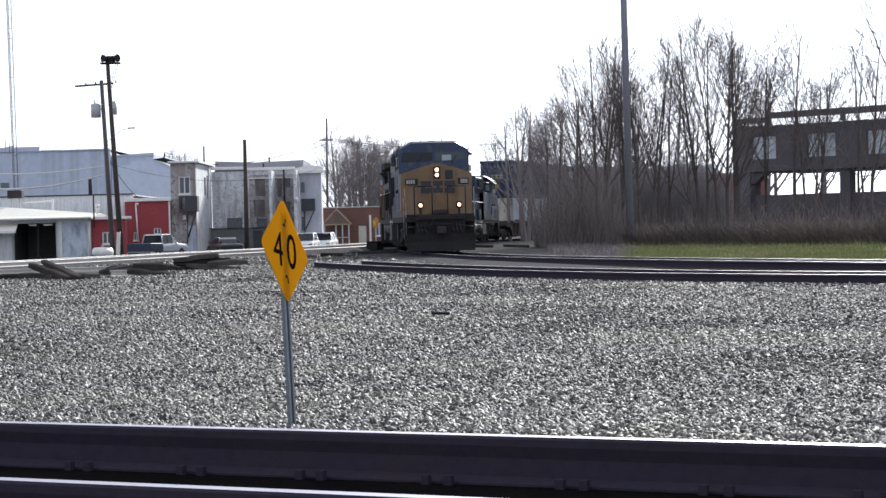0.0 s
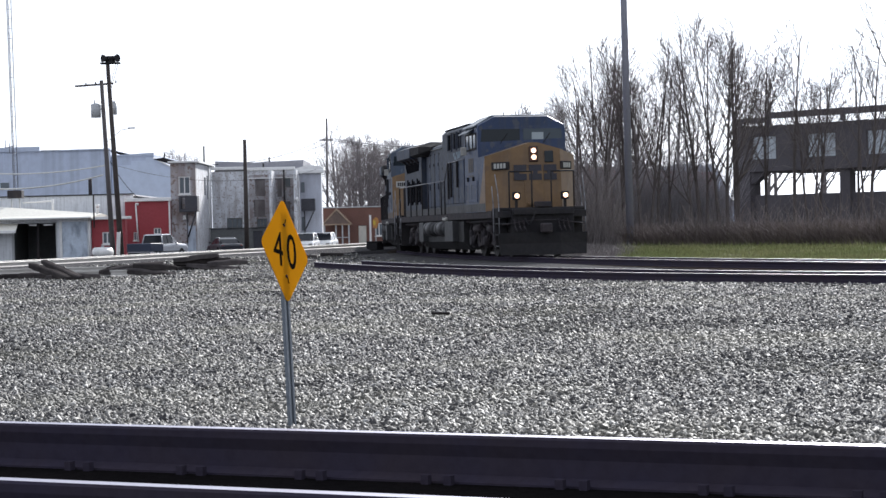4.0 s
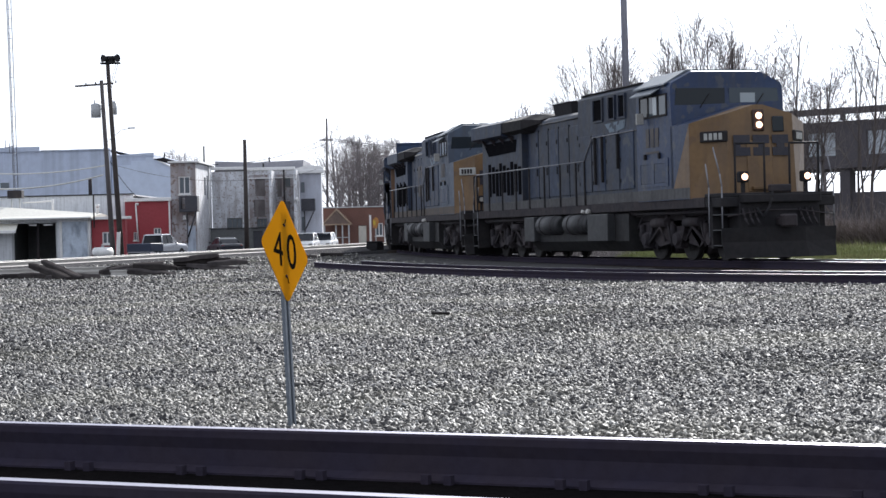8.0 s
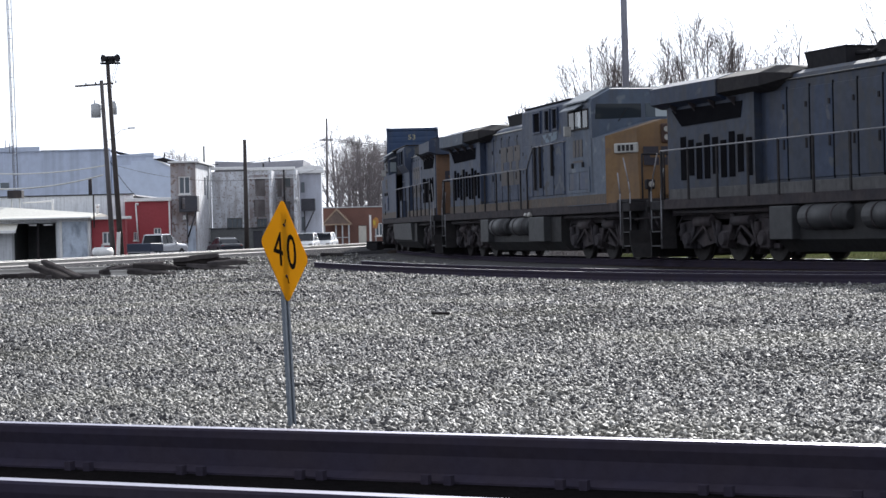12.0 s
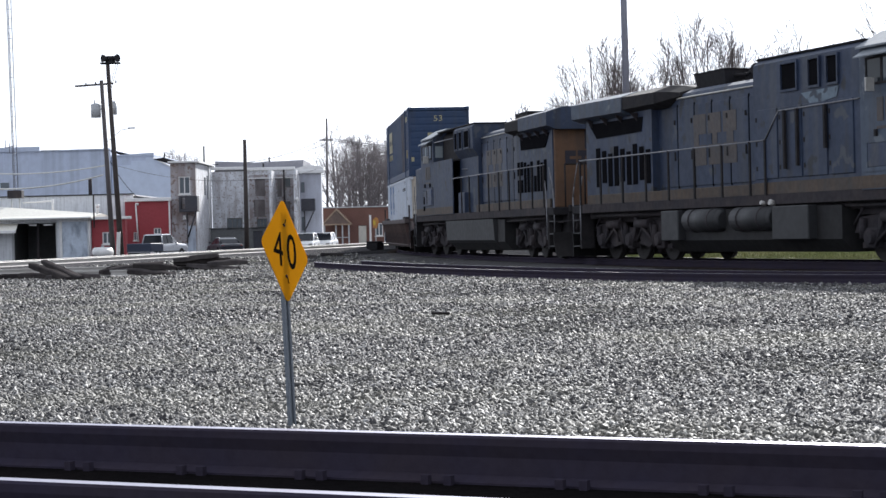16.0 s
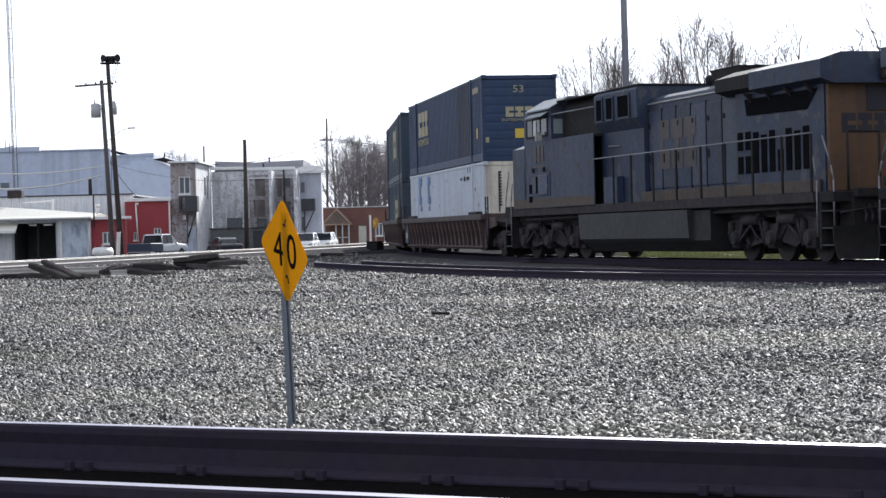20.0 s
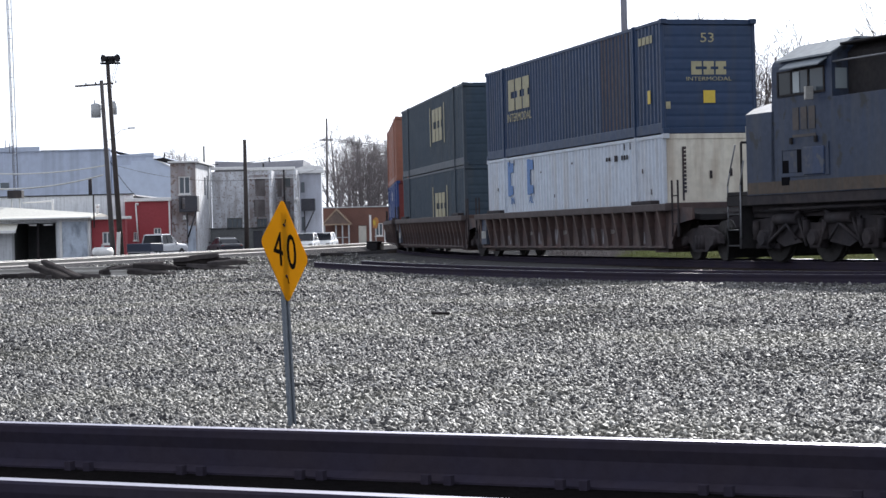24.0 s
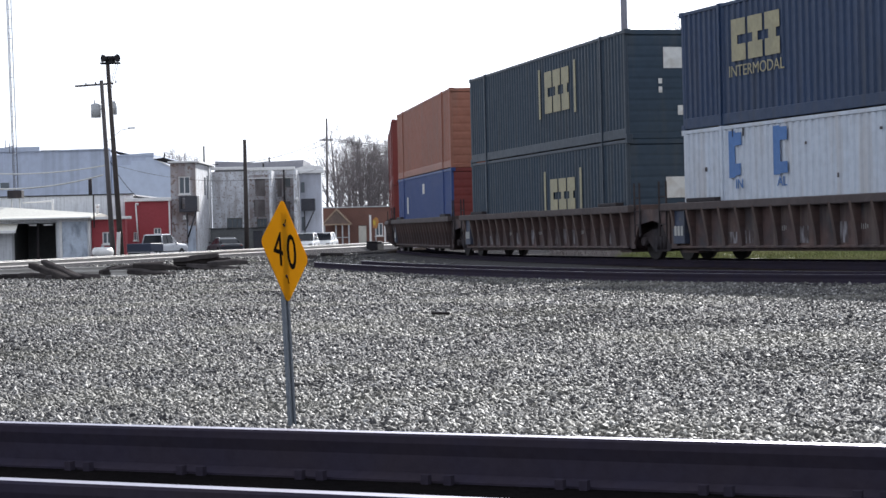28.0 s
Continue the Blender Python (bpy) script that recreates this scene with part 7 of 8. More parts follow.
for x, y, z0, z1 in ((-20.0, 165, 6.8, 8.35), (-15.6, 171.5, 6.4, 7.0), (-15.2, 173, 7.1, 7.6)):
    part("vent_pipe", Shape().tube((x, y, z0), (x, y, z1), 0.07, 0.07, 8), M_black, b)
lw = thing("low_wall", "low dull grey-green yard wall with a dark gateway", "wall")
part("wall", Shape().wall(-19.7, -15.0, G, 1.3, [(-16.1, -15.3, G, 1.1)], 166, 166.25), M_lowwall, lw)
part("coping", Shape().box(-19.8, -14.9, 165.9, 166.35, 1.3, 1.38), M_tank, lw)
for x in (-18.5, -17.3, -16.3):
    part("wall_pier", Shape().box(x - 0.1, x + 0.1, 165.9, 166.0, G, 1.3), M_lowwall, lw)
part("gate", Shape().box(-16.1, -15.3, 166.1, 166.2, G, 1.1), M_boxdark, lw)

# small brick depot with a gabled porch
b = thing("brick_depot", "low red-brown brick building with a gabled porch", "building")
shell(b, M_brick, -12.3, -3.0, 200, 212, G, 3.25, [(-8.6, -7.8, G, 1.4), (-6.9, -6.1, 0.3, 1.6)])
part("roof", Shape().box(-12.3, -3.0, 200.3, 211.7, 3.0, 3.2), M_tar, b)
part("coping", Shape().box(-12.4, -2.9, 199.85, 200.25, 3.25, 3.36), M_cangrey, b)
part("door", Shape().box(-8.6, -7.8, 200.08, 200.15, G, 1.4), M_paleroof, b, "pale door")
window(b, -6.9, -6.1, 0.3, 1.6, 200, M_trim, M_winglass)
part("porch_gable", Shape().prism([(-12.0, 196.8, 1.6), (-9.3, 196.8, 1.6), (-10.65, 196.8, 3.0)], (0, 3.05, 0)), M_browndoor, b)
part("bargeboard", Shape().prism([(-12.25, 196.7, 1.55), (-10.65, 196.7, 3.2), (-9.05, 196.7, 1.55), (-9.25, 196.7, 1.55), (-10.65, 196.7, 2.98), (-12.05, 196.7, 1.55)], (0, 0.1, 0)).box(-12.1, -9.2, 196.7, 196.8, 1.48, 1.62), M_tanwood, b, "tan bargeboard")
for x in (-11.9, -10.75, -10.1, -9.45):
    part("porch_post", Shape().box(x - 0.07, x + 0.07, 196.9, 197.04, G, 1.5), M_cangrey, b)
part("porch_rail", Shape().box(-11.9, -9.45, 196.9, 197.0, 0.2, 0.28), M_cangrey, b)
part("white_post", Shape().box(-7.45, -7.25, 198.9, 199.1, G, 2.45), M_trim, b)
part("white_post", Shape().box(-5.95, -5.8, 198.9, 199.1, G, 1.3), M_trim, b)
cs = thing("crossing_sign", "faded orange sign plates on a post by the depot", "sign", pose(-5.88, 172, -0.6))
part("plate", Shape().prism([(-0.26, -0.03, 1.75), (0.08, -0.03, 1.62), (0.28, -0.03, 2.15), (0.22, -0.03, 2.55), (-0.02, -0.03, 2.66), (-0.24, -0.03, 2.4)], (0, 0.03, 0)), M_orange, cs, "faded orange plate")
part("plate", Shape().prism([(-0.22, -0.07, 2.0), (-0.02, -0.07, 1.9), (0.0, -0.07, 2.3), (-0.2, -0.07, 2.4)], (0, 0.03, 0)), M_placard, cs, "small yellow plate")
part("post", Shape().tube((0, 0.06, -0.3), (0, 0.06, 2.5), 0.05, 0.05, 8), M_cangrey, cs)

# propane tank
tk = thing("gas_tank", "silver-white horizontal gas tank on saddles", "tank", pose(-23.87, 137, -0.79, 0, 0, 48))
s = Shape()
for x0, x1, r0, r1 in ((-0.85, -0.78, 0.10, 0.24), (-0.78, -0.66, 0.24, 0.36), (-0.66, 0.66, 0.38, 0.38), (0.66, 0.78, 0.36, 0.24), (0.78, 0.85, 0.24, 0.10)):
    s.tube((x0, 0, 0.58), (x1, 0, 0.58), r0, r1, 20)
part("vessel", s, M_trim, tk)
for x in (-0.45, 0.45):
    part("saddle", Shape().box(x - 0.08, x + 0.08, -0.3, 0.3, 0, 0.30), M_lowwall, tk)
part("valve_dome", Shape().tube((0, 0, 0.94), (0, 0, 1.06), 0.12, 0.10, 12), M_cangrey, tk)

# ---- parked cars ----
M_carblue = surface("dark_blue_car_paint", (0.03, 0.04, 0.075), (0.025, 0.033, 0.06), 0.6, 0.0, grain=5, patch=1, amount=0.3, bump=0)
M_carsilver = surface("silver_car_paint", (0.58, 0.59, 0.63), (0.50, 0.51, 0.55), 0.3, 0.2, grain=5, patch=1, amount=0.3, bump=0)
M_carwhite = surface("white_car_paint", (0.78, 0.78, 0.78), (0.70, 0.70, 0.70), 0.3, grain=5, patch=1, amount=0.2, bump=0)
M_cardark = surface("near_black_car_paint", (0.020, 0.022, 0.032), (0.028, 0.030, 0.040), 0.4, 0.0, grain=5, patch=1, amount=0.3, bump=0)
M_rubber = surface("tyre_rubber", (0.015, 0.015, 0.015), (0.03, 0.03, 0.03), 0.9, grain=10, patch=3, amount=0.4, bump=0.1)
M_carglass = glass("car_glass", (0.012, 0.014, 0.02), 0.12)
M_carglass.node_tree.nodes["Principled BSDF"].inputs["Specular IOR Level"].default_value = 0.25
M_redlens = surface("red_lens", (0.22, 0.015, 0.015), (0.16, 0.012, 0.012), 0.3, grain=10, patch=3, amount=0.3, bump=0)


def car(label, m, profile, cabin, paint, length, half, lower=None, pickup=False):
    """x towards the front. profile: side outline (x, z) of the body; cabin: side outline of the glasshouse."""
    ca = thing("pickup_truck" if pickup else "car", label, "pickup" if pickup else "car", m, "parked cars")
    rings = []
    for y, k, q in ((-half, 0.62, 0.96), (-half + 0.03, 0.86, 0.985), (-half + 0.16, 1.0, 1.0), (half - 0.16, 1.0, 1.0), (half - 0.03, 0.86, 0.985), (half, 0.62, 0.96)):
        zc = 0.62
        rings.append([(x * q, y, zc + (z - zc) * (k if z > zc else 1)) for x, z in profile])
    part("body", Shape().loft(rings), paint, ca)
    base, zt = min(z for _, z in cabin), max(z for _, z in cabin)
    rings = []
    for y, k in ((-half + 0.09, 0.0), (-half + 0.26, 1.0), (half - 0.26, 1.0), (half - 0.09, 0.0)):
        rings.append([(x, y, base + (z - base) * (0.02 + 0.98 * k)) for x, z in cabin])
    part("glasshouse", Shape().loft(rings), M_carglass, ca)
    tops = sorted((p for p in cabin if p[1] > zt - 0.08), key=lambda p: p[0])
    xa, xb = tops[0][0], tops[-1][0]
    rings = [[(xa - 0.10 + d, y, zt - 0.05), (xb + 0.12 - d, y, zt - 0.05), (xb - 0.05 - d, y, zt + h), (xa + 0.05 + d, y, zt + h)] for y, d, h in ((-half + 0.22, 0.08, -0.02), (-half + 0.34, 0.0, 0.035), (half - 0.34, 0.0, 0.035), (half - 0.22, 0.08, -0.02))]
    part("roof", Shape().loft(rings), paint, ca)
    ends = sorted(cabin, key=lambda p: p[0])
    for side in (-1, 1):
        for (x0, z0), (x1, z1) in ((ends[0], tops[0]), (ends[-1], tops[-1])):
            part("pillar", Shape().tube((x0, side * (half - 0.12), z0), (x1, side * (half - 0.27), z1), 0.045, 0.035, 6), paint, ca)
        xm = xa * 0.5 + xb * 0.5
        part("pillar", Shape().tube((xm, side * (half - 0.10), base), (xm, side * (half - 0.255), zt), 0.03, 0.025, 6), M_black, ca)
        part("side_trim", Shape().box(-length * 0.42, length * 0.42, side * (half + 0.004) - 0.008, side * (half + 0.004) + 0.008, 0.52, 0.58), M_black, ca)
    for x in (-length * 0.31, length * 0.31):
        for side in (-1, 1):
            part("wheel_arch", Shape().tube((x, side * (half - 0.05), 0.36), (x, side * (half + 0.006), 0.36), 0.40, 0.40, 18), M_black, ca)
    for x in (-length * 0.31, length * 0.31):
        for side in (-1, 1):
            w = part("wheel", Shape().tube((x, side * (half - 0.22), 0.34), (x, side * (half + 0.01), 0.34), 0.34, 0.34, 18), M_rubber, ca)
            part("rim", Shape().tube((x, side * (half + 0.005), 0.34), (x, side * (half + 0.02), 0.34), 0.21, 0.20, 14), M_carsilver, w)
    for side in (-1, 1):
        part("tail_light", Shape().box(-length / 2 - 0.01, -length / 2 + 0.06, side * (half - 0.20) - 0.10, side * (half - 0.20) + 0.10, 0.74, 0.86, 0.02), M_redlens, ca)
        part("headlight", Shape().box(length / 2 - 0.08, length / 2 + 0.005, side * (half - 0.26) - 0.15, side * (half - 0.26) + 0.15, 0.6, 0.76, 0.02), M_plate, ca)
        part("mirror", Shape().box(xb + 0.25, xb + 0.4, side * (half + 0.08) - 0.08, side * (half + 0.08) + 0.08, 1.0, 1.14, 0.03), paint, ca)
    for end in (-1, 1):
        part("bumper", Shape().box(min(end * length / 2, end * (length / 2 - 0.12)) - 0.02, max(end * length / 2, end * (length / 2 - 0.12)) + 0.02, -half + 0.08, half - 0.08, 0.34, 0.54, 0.04), M_tank if pickup else paint, ca)
    if lower:
        for side in (-1, 1):
            part("lower_panel", Shape().box(-length / 2 + 0.5, length / 2 - 0.3, side * half - 0.012, side * half + 0.012, 0.36, 0.72), lower, ca)
    return ca


def pickup(m):
    L = 5.5
    prof = [(-L / 2, 0.45), (-L / 2, 1.12), (-0.55, 1.12), (-0.55, 1.14), (1.15, 1.14), (L / 2 - 0.2, 1.05), (L / 2, 0.85), (L / 2, 0.42)]
    cab = [(-0.85, 1.1), (-0.7, 1.78), (0.55, 1.78), (1.25, 1.1)]
    t = car("dark blue and silver two-tone pickup truck parked by the red building", m, prof, cab, M_carsilver, L, 0.98, None, True)
    part("load_bed", Shape().box(-L / 2 - 0.02, -0.95, -1.0, 1.0, 0.55, 1.17, 0.04), M_carblue, t, "dark blue load bed and tailgate")
    return t


pickup(pose(-20.85, 143, -0.82, 0, 0, 68))
sedan = [(-2.2, 0.30), (-2.32, 0.5), (-2.33, 0.8), (-2.2, 0.93), (-1.7, 0.99), (1.0, 0.96), (1.9, 0.85), (2.25, 0.72), (2.35, 0.5), (2.25, 0.30)]
sedan_cab = [(-1.85, 0.95), (-1.2, 1.32), (-0.75, 1.43), (0.1, 1.43), (0.4, 1.36), (1.15, 0.93)]
car("dark sedan parked beside the white building", pose(-16.64, 149, -0.82, 0, 0, 110), sedan, sedan_cab, M_cardark, 4.6, 0.9)
hatch = [(-2.0, 0.32), (-2.12, 0.5), (-2.13, 0.85), (-2.05, 1.02), (1.0, 0.99), (1.7, 0.88), (2.0, 0.74), (2.1, 0.5), (2.0, 0.30)]
hatch_cab = [(-2.05, 0.98), (-1.85, 1.45), (-1.6, 1.6), (0.0, 1.6), (0.3, 1.52), (1.15, 0.96)]
car("white hatchback parked at the street's end", pose(-11.35, 162, -0.82, 0, 0, 266), hatch, hatch_cab, M_carwhite, 4.2, 0.9)
car("white people carrier parked at the street's end", pose(-10.15, 167, -0.82, 0, 0, 264), hatch, hatch_cab, M_carwhite, 4.2, 0.9)

# ---- dark brick building on the right, its upper floor on piers ----
b = thing("brick_office", "dark brown brick building with a raised roof beam and wide windows", "building", pose(19.0, 125.5, 0, 0, 0, -42))
wins = [(1.1, 3.0, 4.75, 6.35), (5.2, 7.3, 4.75, 6.35), (9.4, 12.4, 4.75, 6.35), (14.4, 17.0, 4.75, 6.35)]
shell(b, M_darkbrick, 0, 24, 0, 9, 4.05, 6.95, wins, 0.3)
for w in wins:
    window(b, *w, 0, M_darkbrick, M_skyglass, 1, False)
part("floor_slab", Shape().box(-0.1, 24, -0.15, 9, 4.05, 4.45), M_darkbrick, b)
part("roof", Shape().box(0.1, 23.9, 0.2, 8.8, 6.7, 6.9), M_tar, b)
part("roof_beam", Shape().box(2.6, 24, -0.5, -0.1, 7.35, 7.75), M_darkbrick, b, "dark raised roof beam")
part("roof_beam", Shape().box(0.2, 2.6, -0.5, -0.1, 7.12, 7.46), M_darkbrick, b)
for x in (0.5, 2.6, 8.0, 13.5, 19):
    part("beam_post", Shape().box(x - 0.12, x + 0.12, -0.45, -0.15, 6.95, 7.4), M_darkbrick, b)
for x in (0.35, 7.8, 15.6, 23.4):
    part("pier", Shape().box(x - 0.35, x + 0.35, 0.1, 0.8, -0.3, 4.05), M_darkbrick, b)
part("corner_pier", Shape().box(-0.05, 1.0, -0.05, 1.2, -0.3, 4.05), M_darkbrick, b)
part("haunch", Shape().prism([(1.0, 0.1, 3.2), (1.0, 0.1, 4.05), (2.2, 0.1, 4.05)], (0, 0.7, 0)), M_darkbrick, b)
part("low_wall", Shape().box(0.6, 24, 0.3, 0.6, -0.3, 2.55), M_darkbrick, b)


# ---- bare trees, undergrowth, grass ----
M_bark = surface("grey_brown_bark", (0.105, 0.088, 0.085), (0.068, 0.058, 0.058), 0.9, grain=10, patch=1.5, amount=0.6, bump=0.4, jitter=0.25)
M_twig = surface("bare_twigs", (0.155, 0.134, 0.132), (0.11, 0.096, 0.096), 0.9, grain=6, patch=0.5, amount=0.5, bump=0, jitter=0.25)
M_brush = surface("dry_brush_twigs", (0.235, 0.207, 0.200), (0.150, 0.130, 0.128), 0.9, grain=4, patch=0.4, amount=0.6, bump=0, jitter=0.4, island=True)
M_hedge = surface("red_brown_hedge_twigs", (0.20, 0.162, 0.152), (0.115, 0.092, 0.09), 0.9, grain=4, patch=0.4, amount=0.6, bump=0, jitter=0.4, island=True)
M_grass = surface("spring_grass", (0.18, 0.205, 0.075), (0.29, 0.265, 0.135), 0.8, grain=3, patch=0.22, amount=0.7, bump=0, jitter=0.4, island=True)
M_lawn = surface("grassy_soil", (0.14, 0.165, 0.05), (0.21, 0.18, 0.085), 0.95, grain=5, patch=0.25, amount=0.7, bump=0.5, bump_distance=0.04)


def grow(seed, height, stems, fan, least=1.0, girth=1.0):
    """Trunk and limb tubes, and twig tubes, of one bare tree: upright stems, limbs that sweep upwards into a fan of fine twigs."""
    rng = random.Random(seed)
    wood, twigs = Shape(), Shape()

    def limb(p, d, length, r, level):
        n = (10, 6, 4, 2)[level]
        step = length / n
        for i in range(n):
            f = (i + 1) / n
            d = (d + Vector((rng.uniform(-1, 1), rng.uniform(-1, 1), rng.uniform(-0.5, 0.5))) * (0.045, 0.09, 0.10, 0.10)[level] + Vector((0, 0, (0.02, 0.10, 0.10, 0.07)[level]))).normalized()
            q = p + d * step
            r1 = r * (1 - 0.80 * f) / (1 - 0.80 * (f - 1 / n))
            if level < 2:
                wood.tube(p, q, max(r, 0.012 * least), max(r1, 0.010 * least), 6 if level == 0 else 4, False)
            else:
                twigs.tube(p, q, max(r, 0.0078 * least), max(r1, 0.0060 * least), 3, False)
            if level < 3 and f > (0.24, 0.15, 0.0)[level] and f < 0.999:
                for _ in range(1 + (rng.random() < (0.55, 0.20, 0.15)[level])):
                    side = d.orthogonal().normalized()
                    side.rotate(Matrix.Rotation(rng.uniform(0, 6.283), 3, d))
                    e = (d + side * rng.uniform(0.45, 0.95) * fan).normalized()
                    limb(q, e, length * (1.12 - f) * rng.uniform(0.42, 0.70) + (0.5, 0.35, 0.32)[level], r1 * rng.uniform(0.40, 0.62), level + 1)
            p, r = q, r1

    for k in range(stems):
        a = k * 6.283 / stems + rng.uniform(-0.5, 0.5)
        off = Vector((math.cos(a), math.sin(a), 0))
        limb(off * 0.22 * (stems > 1) + Vector((0, 0, -0.2)), (Vector((0, 0, 1)) + off * (rng.uniform(0.03, 0.12) if stems > 1 else 0.02)).normalized(), height * rng.uniform(0.84, 1.0), height * 0.0100 * girth * rng.uniform(0.8, 1.1), 0)
    meshes = []
    for nm, sh, mt_ in (("trunk", wood, M_bark), ("crown", twigs, M_twig)):
        me = bpy.data.meshes.new(nm)
        me.from_pydata(sh.v, [], sh.f)
        me.materials.append(mt_)
        meshes.append(me)
    return meshes


# Haze is mixed into this paler twig colour for trees past 140 m.
M_twigfar = surface("haze_paled_twigs", (0.235, 0.21, 0.21), (0.175, 0.155, 0.158), 0.9, grain=6, patch=0.5, amount=0.5, bump=0, jitter=0.2)
kinds = [grow(11, 10.0, 1, 0.95), grow(23, 10.0, 2, 0.85), grow(37, 10.0, 1, 1.15), grow(41, 10.0, 2, 0.95), grow(59, 10.0, 1, 1.0)]
far_kinds = [grow(13, 10.0, 1, 1.35, 1.25, 1.7), grow(29, 10.0, 3, 1.3, 1.25, 1.5), grow(31, 10.0, 1, 1.5, 1.25, 1.8)]


def tree(k, x, y, height, turn, label, group):
    t = thing("bare_tree", label, "tree", pose(x, y, ground_z(x, y), 0, 0, turn), group)
    m = Matrix.Diagonal((height / 10, height / 10, height / 10, 1))
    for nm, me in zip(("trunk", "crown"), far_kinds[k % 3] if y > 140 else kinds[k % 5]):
        # Far trees wear the haze-paled colour on trunk and twigs.
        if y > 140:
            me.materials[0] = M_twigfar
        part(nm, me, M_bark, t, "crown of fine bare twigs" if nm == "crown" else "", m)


rng = random.Random(5)
thicket = "slender bare tree in the thicket behind the grass"
for k, x, y, h in ((4, 5.6, 103, 6.6), (0, 6.4, 106, 8.0), (2, 6.9, 101, 8.6), (4, 7.5, 105, 9.6), (1, 8.2, 102, 10.6), (0, 8.8, 106, 10.8), (1, 9.8, 104, 10.0), (3, 10.6, 102, 10.4), (0, 11.4, 103, 10.2), (4, 12.4, 106, 9.6), (2, 12.9, 101, 8.4),
                   (1, 13.9, 103, 11.2), (3, 14.7, 102, 11.6), (0, 15.5, 103, 11.6), (1, 16.1, 105, 11.8), (4, 17.3, 104, 9.8), (0, 18.6, 103, 11.8), (2, 19.5, 102, 9.6), (3, 20.2, 106, 10.8), (4, 21.6, 101, 8.6), (1, 22.8, 104, 10.6), (0, 24.4, 103, 9.8)):
    tree(k, x, y, h * rng.uniform(0.97, 1.03), rng.uniform(0, 360), thicket, "bare trees of the thicket")
for x, y, h in ((24, 143, 12.5), (29, 148, 13.5), (35, 148, 13.0)):
    tree(rng.randrange(5), x, y, h, rng.uniform(0, 360), "bare tree standing behind the brick building", "bare trees behind the buildings")
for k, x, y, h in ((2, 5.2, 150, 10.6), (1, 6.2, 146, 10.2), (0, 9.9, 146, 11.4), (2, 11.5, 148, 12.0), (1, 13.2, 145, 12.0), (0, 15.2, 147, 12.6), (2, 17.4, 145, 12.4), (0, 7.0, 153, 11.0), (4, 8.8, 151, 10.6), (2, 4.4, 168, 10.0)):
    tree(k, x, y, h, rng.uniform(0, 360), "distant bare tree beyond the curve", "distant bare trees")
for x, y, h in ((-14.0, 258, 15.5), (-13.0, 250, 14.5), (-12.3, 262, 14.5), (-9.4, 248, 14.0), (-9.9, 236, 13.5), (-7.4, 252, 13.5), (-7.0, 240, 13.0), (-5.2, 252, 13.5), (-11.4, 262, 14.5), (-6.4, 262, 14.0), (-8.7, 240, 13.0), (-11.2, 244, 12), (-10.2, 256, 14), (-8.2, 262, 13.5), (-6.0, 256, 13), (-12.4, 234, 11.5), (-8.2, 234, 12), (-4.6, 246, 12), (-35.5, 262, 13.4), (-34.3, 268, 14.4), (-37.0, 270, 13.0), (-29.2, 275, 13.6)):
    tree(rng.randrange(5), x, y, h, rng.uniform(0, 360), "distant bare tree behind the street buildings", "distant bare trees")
# a tree outside the view whose branches reach in
tree(2, 15.95, 66, 12.0, 160, "bare tree reaching in at the field's edge", "bare trees of the thicket")


def sticks(name, label, category, count, where, height, lean, material, seed, r=0.011):
    rng = np.random.default_rng(seed)
    vs, fs = [], []
    for i in range(count):
        x, y = where(rng)
        z = ground_z(x, y) - 0.03
        h = height(x, rng)
        p = np.array([x, y, z])
        d = np.array([rng.normal(0, lean), rng.normal(0, lean), 1.0])
        a = rng.random() * 6.28
        n = 2
        k = len(vs)
        for j in range(n + 1):
            rr = r * (1 - 0.6 * j / n)
            for q in range(3):
                b = a + q * 2.094
                vs.append((p[0] + rr * math.cos(b), p[1] + rr * math.sin(b), p[2]))
            p = p + d * h / n
            d = d + np.array([rng.normal(0, lean), rng.normal(0, lean), -0.15])
        for j in range(n):
            for q in range(3):
                fs.append((k + 3 * j + q, k + 3 * j + (q + 1) % 3, k + 3 * j + 3 + (q + 1) % 3, k + 3 * j + 3 + q))
    me = bpy.data.meshes.new(name)
    me.from_pydata(vs, [], fs)
    return tagged(part(name, me, material), label, category, kind="stuff")


# Distance haze is put into this blue-grey base colour.
M_farwood = surface("haze_toned_woods", (0.34, 0.37, 0.44), (0.27, 0.29, 0.35), 1.0, grain=0.35, patch=0.06, amount=0.7, bump=0, spec=0.0)


def far_rise():
    """A wooded rise far beyond the trees, its crest uneven with treetops."""
    vs, fs = [], []
    n = 220
    for i in range(n + 1):
        x = 22 + 30 * i / n
        h = 11.0 * min(1, 0.3 + i / 20, 0.25 + (n - i) / 26) + 1.6 * noise.noise(Vector((x * 0.05, 0, 0))) + 1.3 * noise.noise(Vector((x * 0.35, 4, 0))) + 0.8 * noise.noise(Vector((x * 1.3, 9, 0)))
        vs += [(x, 330, -1.0), (x, 336, h * 0.55), (x, 350, h), (x, 420, h * 0.8), (x, 470, -1.0)]
    for i in range(n):
        for j in range(4):
            fs.append((i * 5 + j, (i + 1) * 5 + j, (i + 1) * 5 + j + 1, i * 5 + j + 1))
    me = bpy.data.meshes.new("distant_woods")
    me.from_pydata(vs, [], fs)
    return me


tagged(part("distant_woods", far_rise(), M_farwood), "wooded rise far beyond the trees, coloured blue-grey for haze", "woods", kind="stuff")


def hedge_spot(g):
    x = 9.0 + 13.5 * g.random()
    return x, 95.2 - 1.9 * (x - 8.9) + 1.8 * g.random()


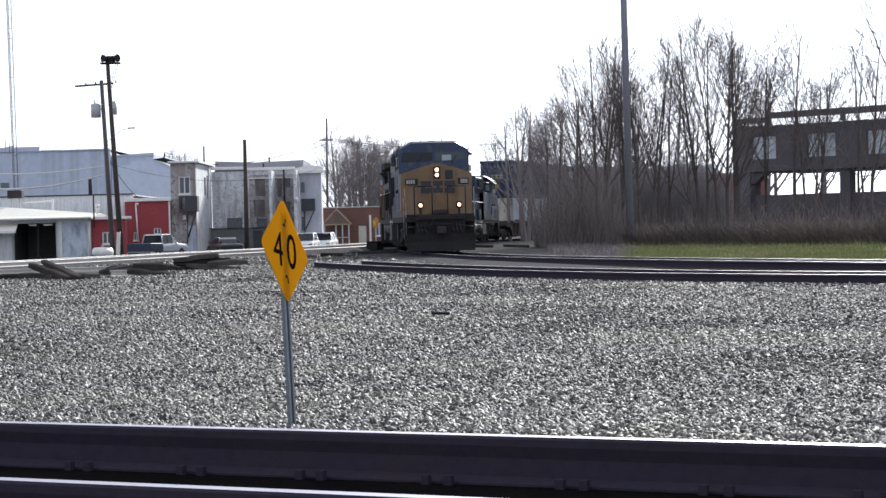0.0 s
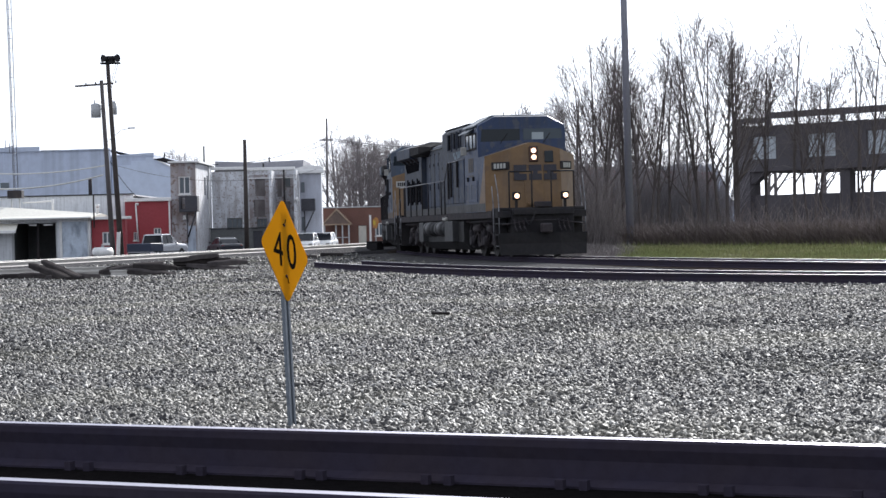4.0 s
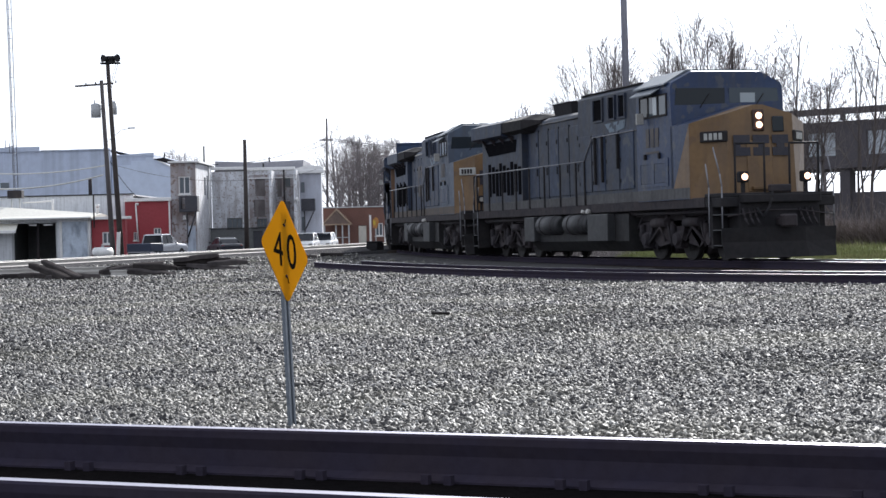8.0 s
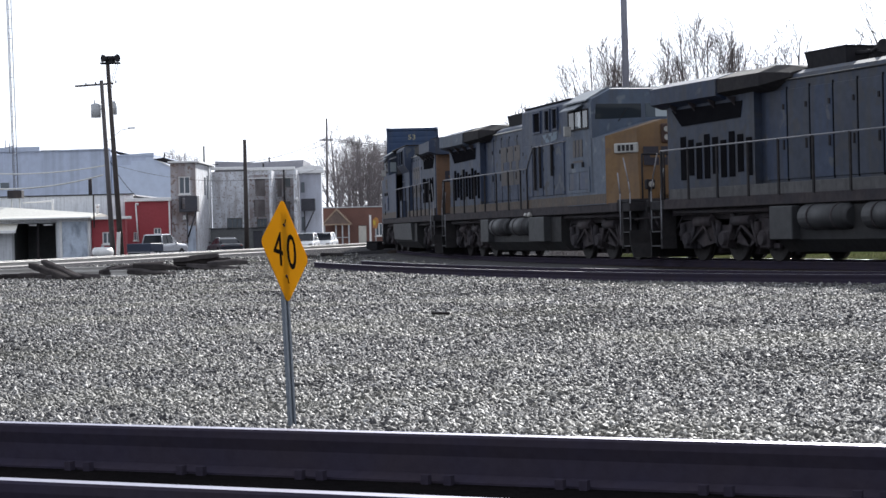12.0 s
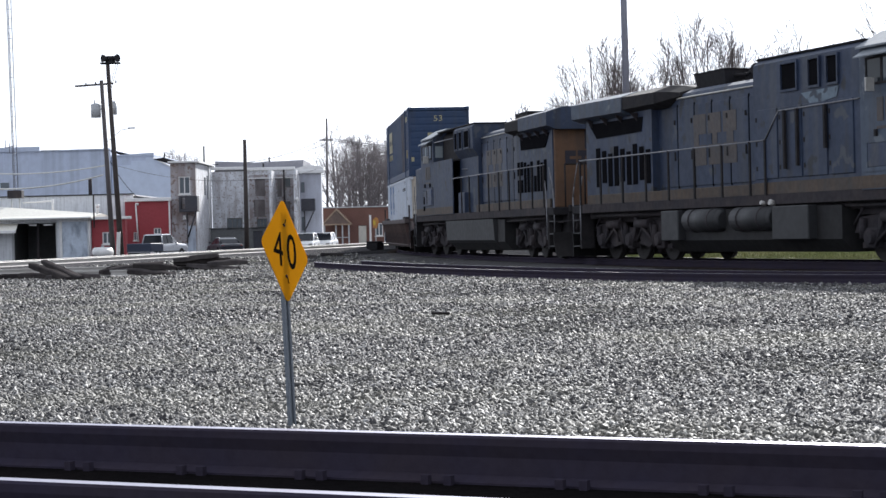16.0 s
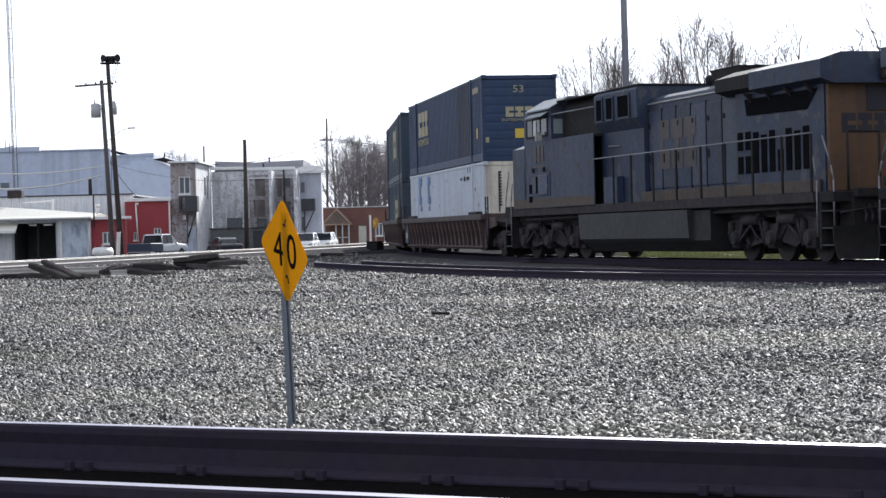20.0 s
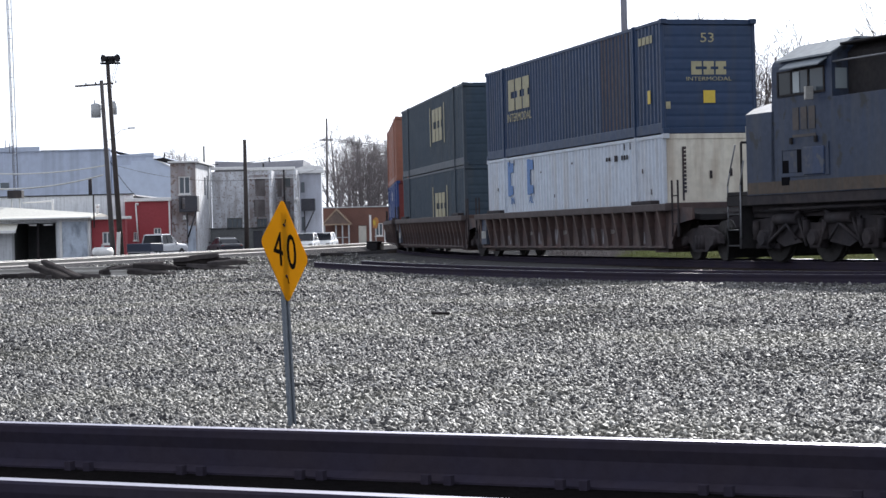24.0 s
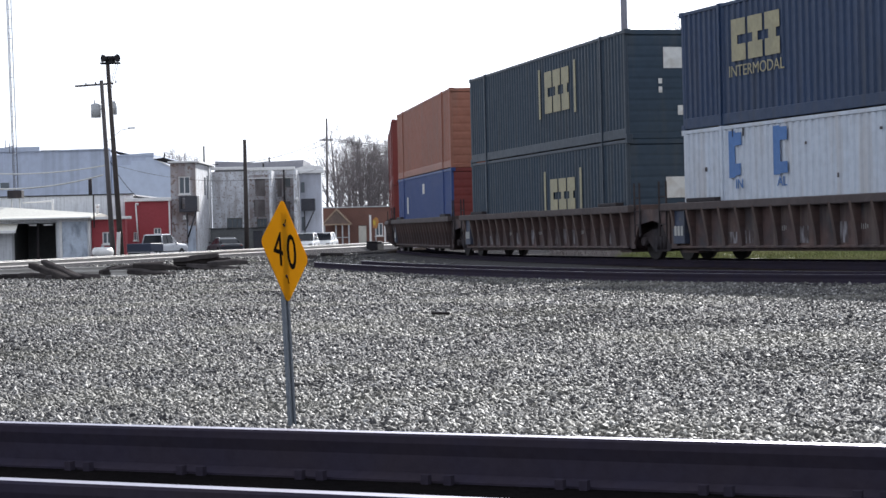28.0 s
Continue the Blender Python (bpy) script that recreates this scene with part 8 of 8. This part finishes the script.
sticks("undergrowth", "dense bare brush and saplings under the trees", "undergrowth", 5200, lambda g: (5.0 + 4.6 * g.random() if g.random() < 0.6 else 9.0 + 16 * g.random(), 99.0 + 8 * g.random()), lambda x, g: (0.8 + 4.6 * g.random() ** 2.0) * (1.0 if x < 9.0 else 0.42), 0.26, M_brush, 3, 0.012)
# Brush colour lightened to carry the haze beyond the trees.
M_farbrush = surface("haze_paled_far_twigs", (0.30, 0.285, 0.30), (0.21, 0.20, 0.215), 0.9, grain=4, patch=0.4, amount=0.6, bump=0, jitter=0.35, island=True)
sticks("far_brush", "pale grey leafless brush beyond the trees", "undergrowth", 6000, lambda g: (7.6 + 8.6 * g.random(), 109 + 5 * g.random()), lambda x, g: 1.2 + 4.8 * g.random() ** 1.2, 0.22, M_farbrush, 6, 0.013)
sticks("hedge", "ragged grey-brown leafless hedge along the grass", "hedge", 11000, hedge_spot, lambda x, g: 0.45 + 0.85 * g.random() ** 1.4 + (1.6 * g.random() if g.random() < 0.05 else 0), 0.42, M_hedge, 4, 0.015)


def weed_spot(g):
    while True:
        y = 52 + 46 * g.random()
        x = float(np.interp(y, LINE_Y[::-1], LINE_X[::-1])) + 3.0 + 6 * g.random()
        if 0.055 * y < x < (0.090 + 0.012 * g.random()) * y:
            return x, y


sticks("dry_weeds", "dry brown weeds and twigs on bare soil beside the track", "weeds", 4200, weed_spot, lambda x, g: 0.06 + 0.34 * g.random() ** 2.5, 0.6, M_brush, 8, 0.010)


def lawn():
    me = bpy.data.meshes.new("lawn")
    vs, fs = [], []
    n = 40
    for i in range(n + 1):
        s = 12 + 75 * i / n
        x, y, h = on_line(s, -2.6)
        for j in range(5):
            f = j / 4
            gx, gy = x + (x * 0.55 + 9 - x) * f * 0.0 + f * 6, y + (98.5 - y) * f
            if y > 98.5:
                gy = y
            gx = max(gx, (0.090 + 0.004 * noise.noise(Vector((gy * 0.35, 0, 0)))) * gy)
            vs.append((gx, gy, ground_z(gx, gy) + 0.02))
    for i in range(n):
        for j in range(4):
            fs.append((i * 5 + j, i * 5 + j + 1, (i + 1) * 5 + j + 1, (i + 1) * 5 + j))
    me.from_pydata(vs, [], fs)
    return me


tagged(part("lawn", lawn(), M_lawn), "rough spring grass between track and hedge", "grass", kind="structure")


def blades():
    rng = np.random.default_rng(9)
    k = 90000
    y = 44 + 54 * rng.random(k) ** 0.8
    ed = np.interp(y, LINE_Y[::-1], LINE_X[::-1]) + 2.9
    x = ed + rng.random(k) * (0.24 * y + 2 - ed).clip(0.5)
    verge = 95.2 - 1.9 * (x - 8.9)                     # the hedge's foot
    bare = np.array([noise.noise(Vector((p * 0.35, q * 0.12, 1.0))) for p, q in zip(x, y)])
    keep = (x > (0.088 + 0.006 * rng.random(k)) * y) & (y < verge + 0.6) & (rng.random(k) < np.clip(0.95 - 1.2 * bare, 0.3, 1))
    x, y, verge = x[keep], y[keep], verge[keep]
    k = len(x)
    size = 0.05 + 0.10 * rng.random(k) ** 2
    size *= np.where(y > verge - 1.6 - 2 * rng.random(k), 1.0 + 1.6 * rng.random(k), 1.0)
    a = rng.random(k) * 6.28
    w = 0.012 + 0.012 * rng.random(k)
    z = np.array([ground_z(p, q) for p, q in zip(x, y)]) + 0.015
    dx, dy = np.cos(a) * w, np.sin(a) * w
    lx, ly = rng.normal(0, 0.4, k) * size, rng.normal(0, 0.4, k) * size
    co = np.stack([np.stack([x - dx, y - dy, z], 1), np.stack([x + dx, y + dy, z], 1), np.stack([x + lx, y + ly, z + size], 1)], 1).reshape(-1, 3)
    me = bpy.data.meshes.new("grass")
    me.from_pydata(co.tolist(), [], np.arange(3 * k).reshape(-1, 3).tolist())
    return me


tagged(part("grass", blades(), M_grass), "patchy green and straw-coloured grass blades", "grass", kind="stuff")


motions()
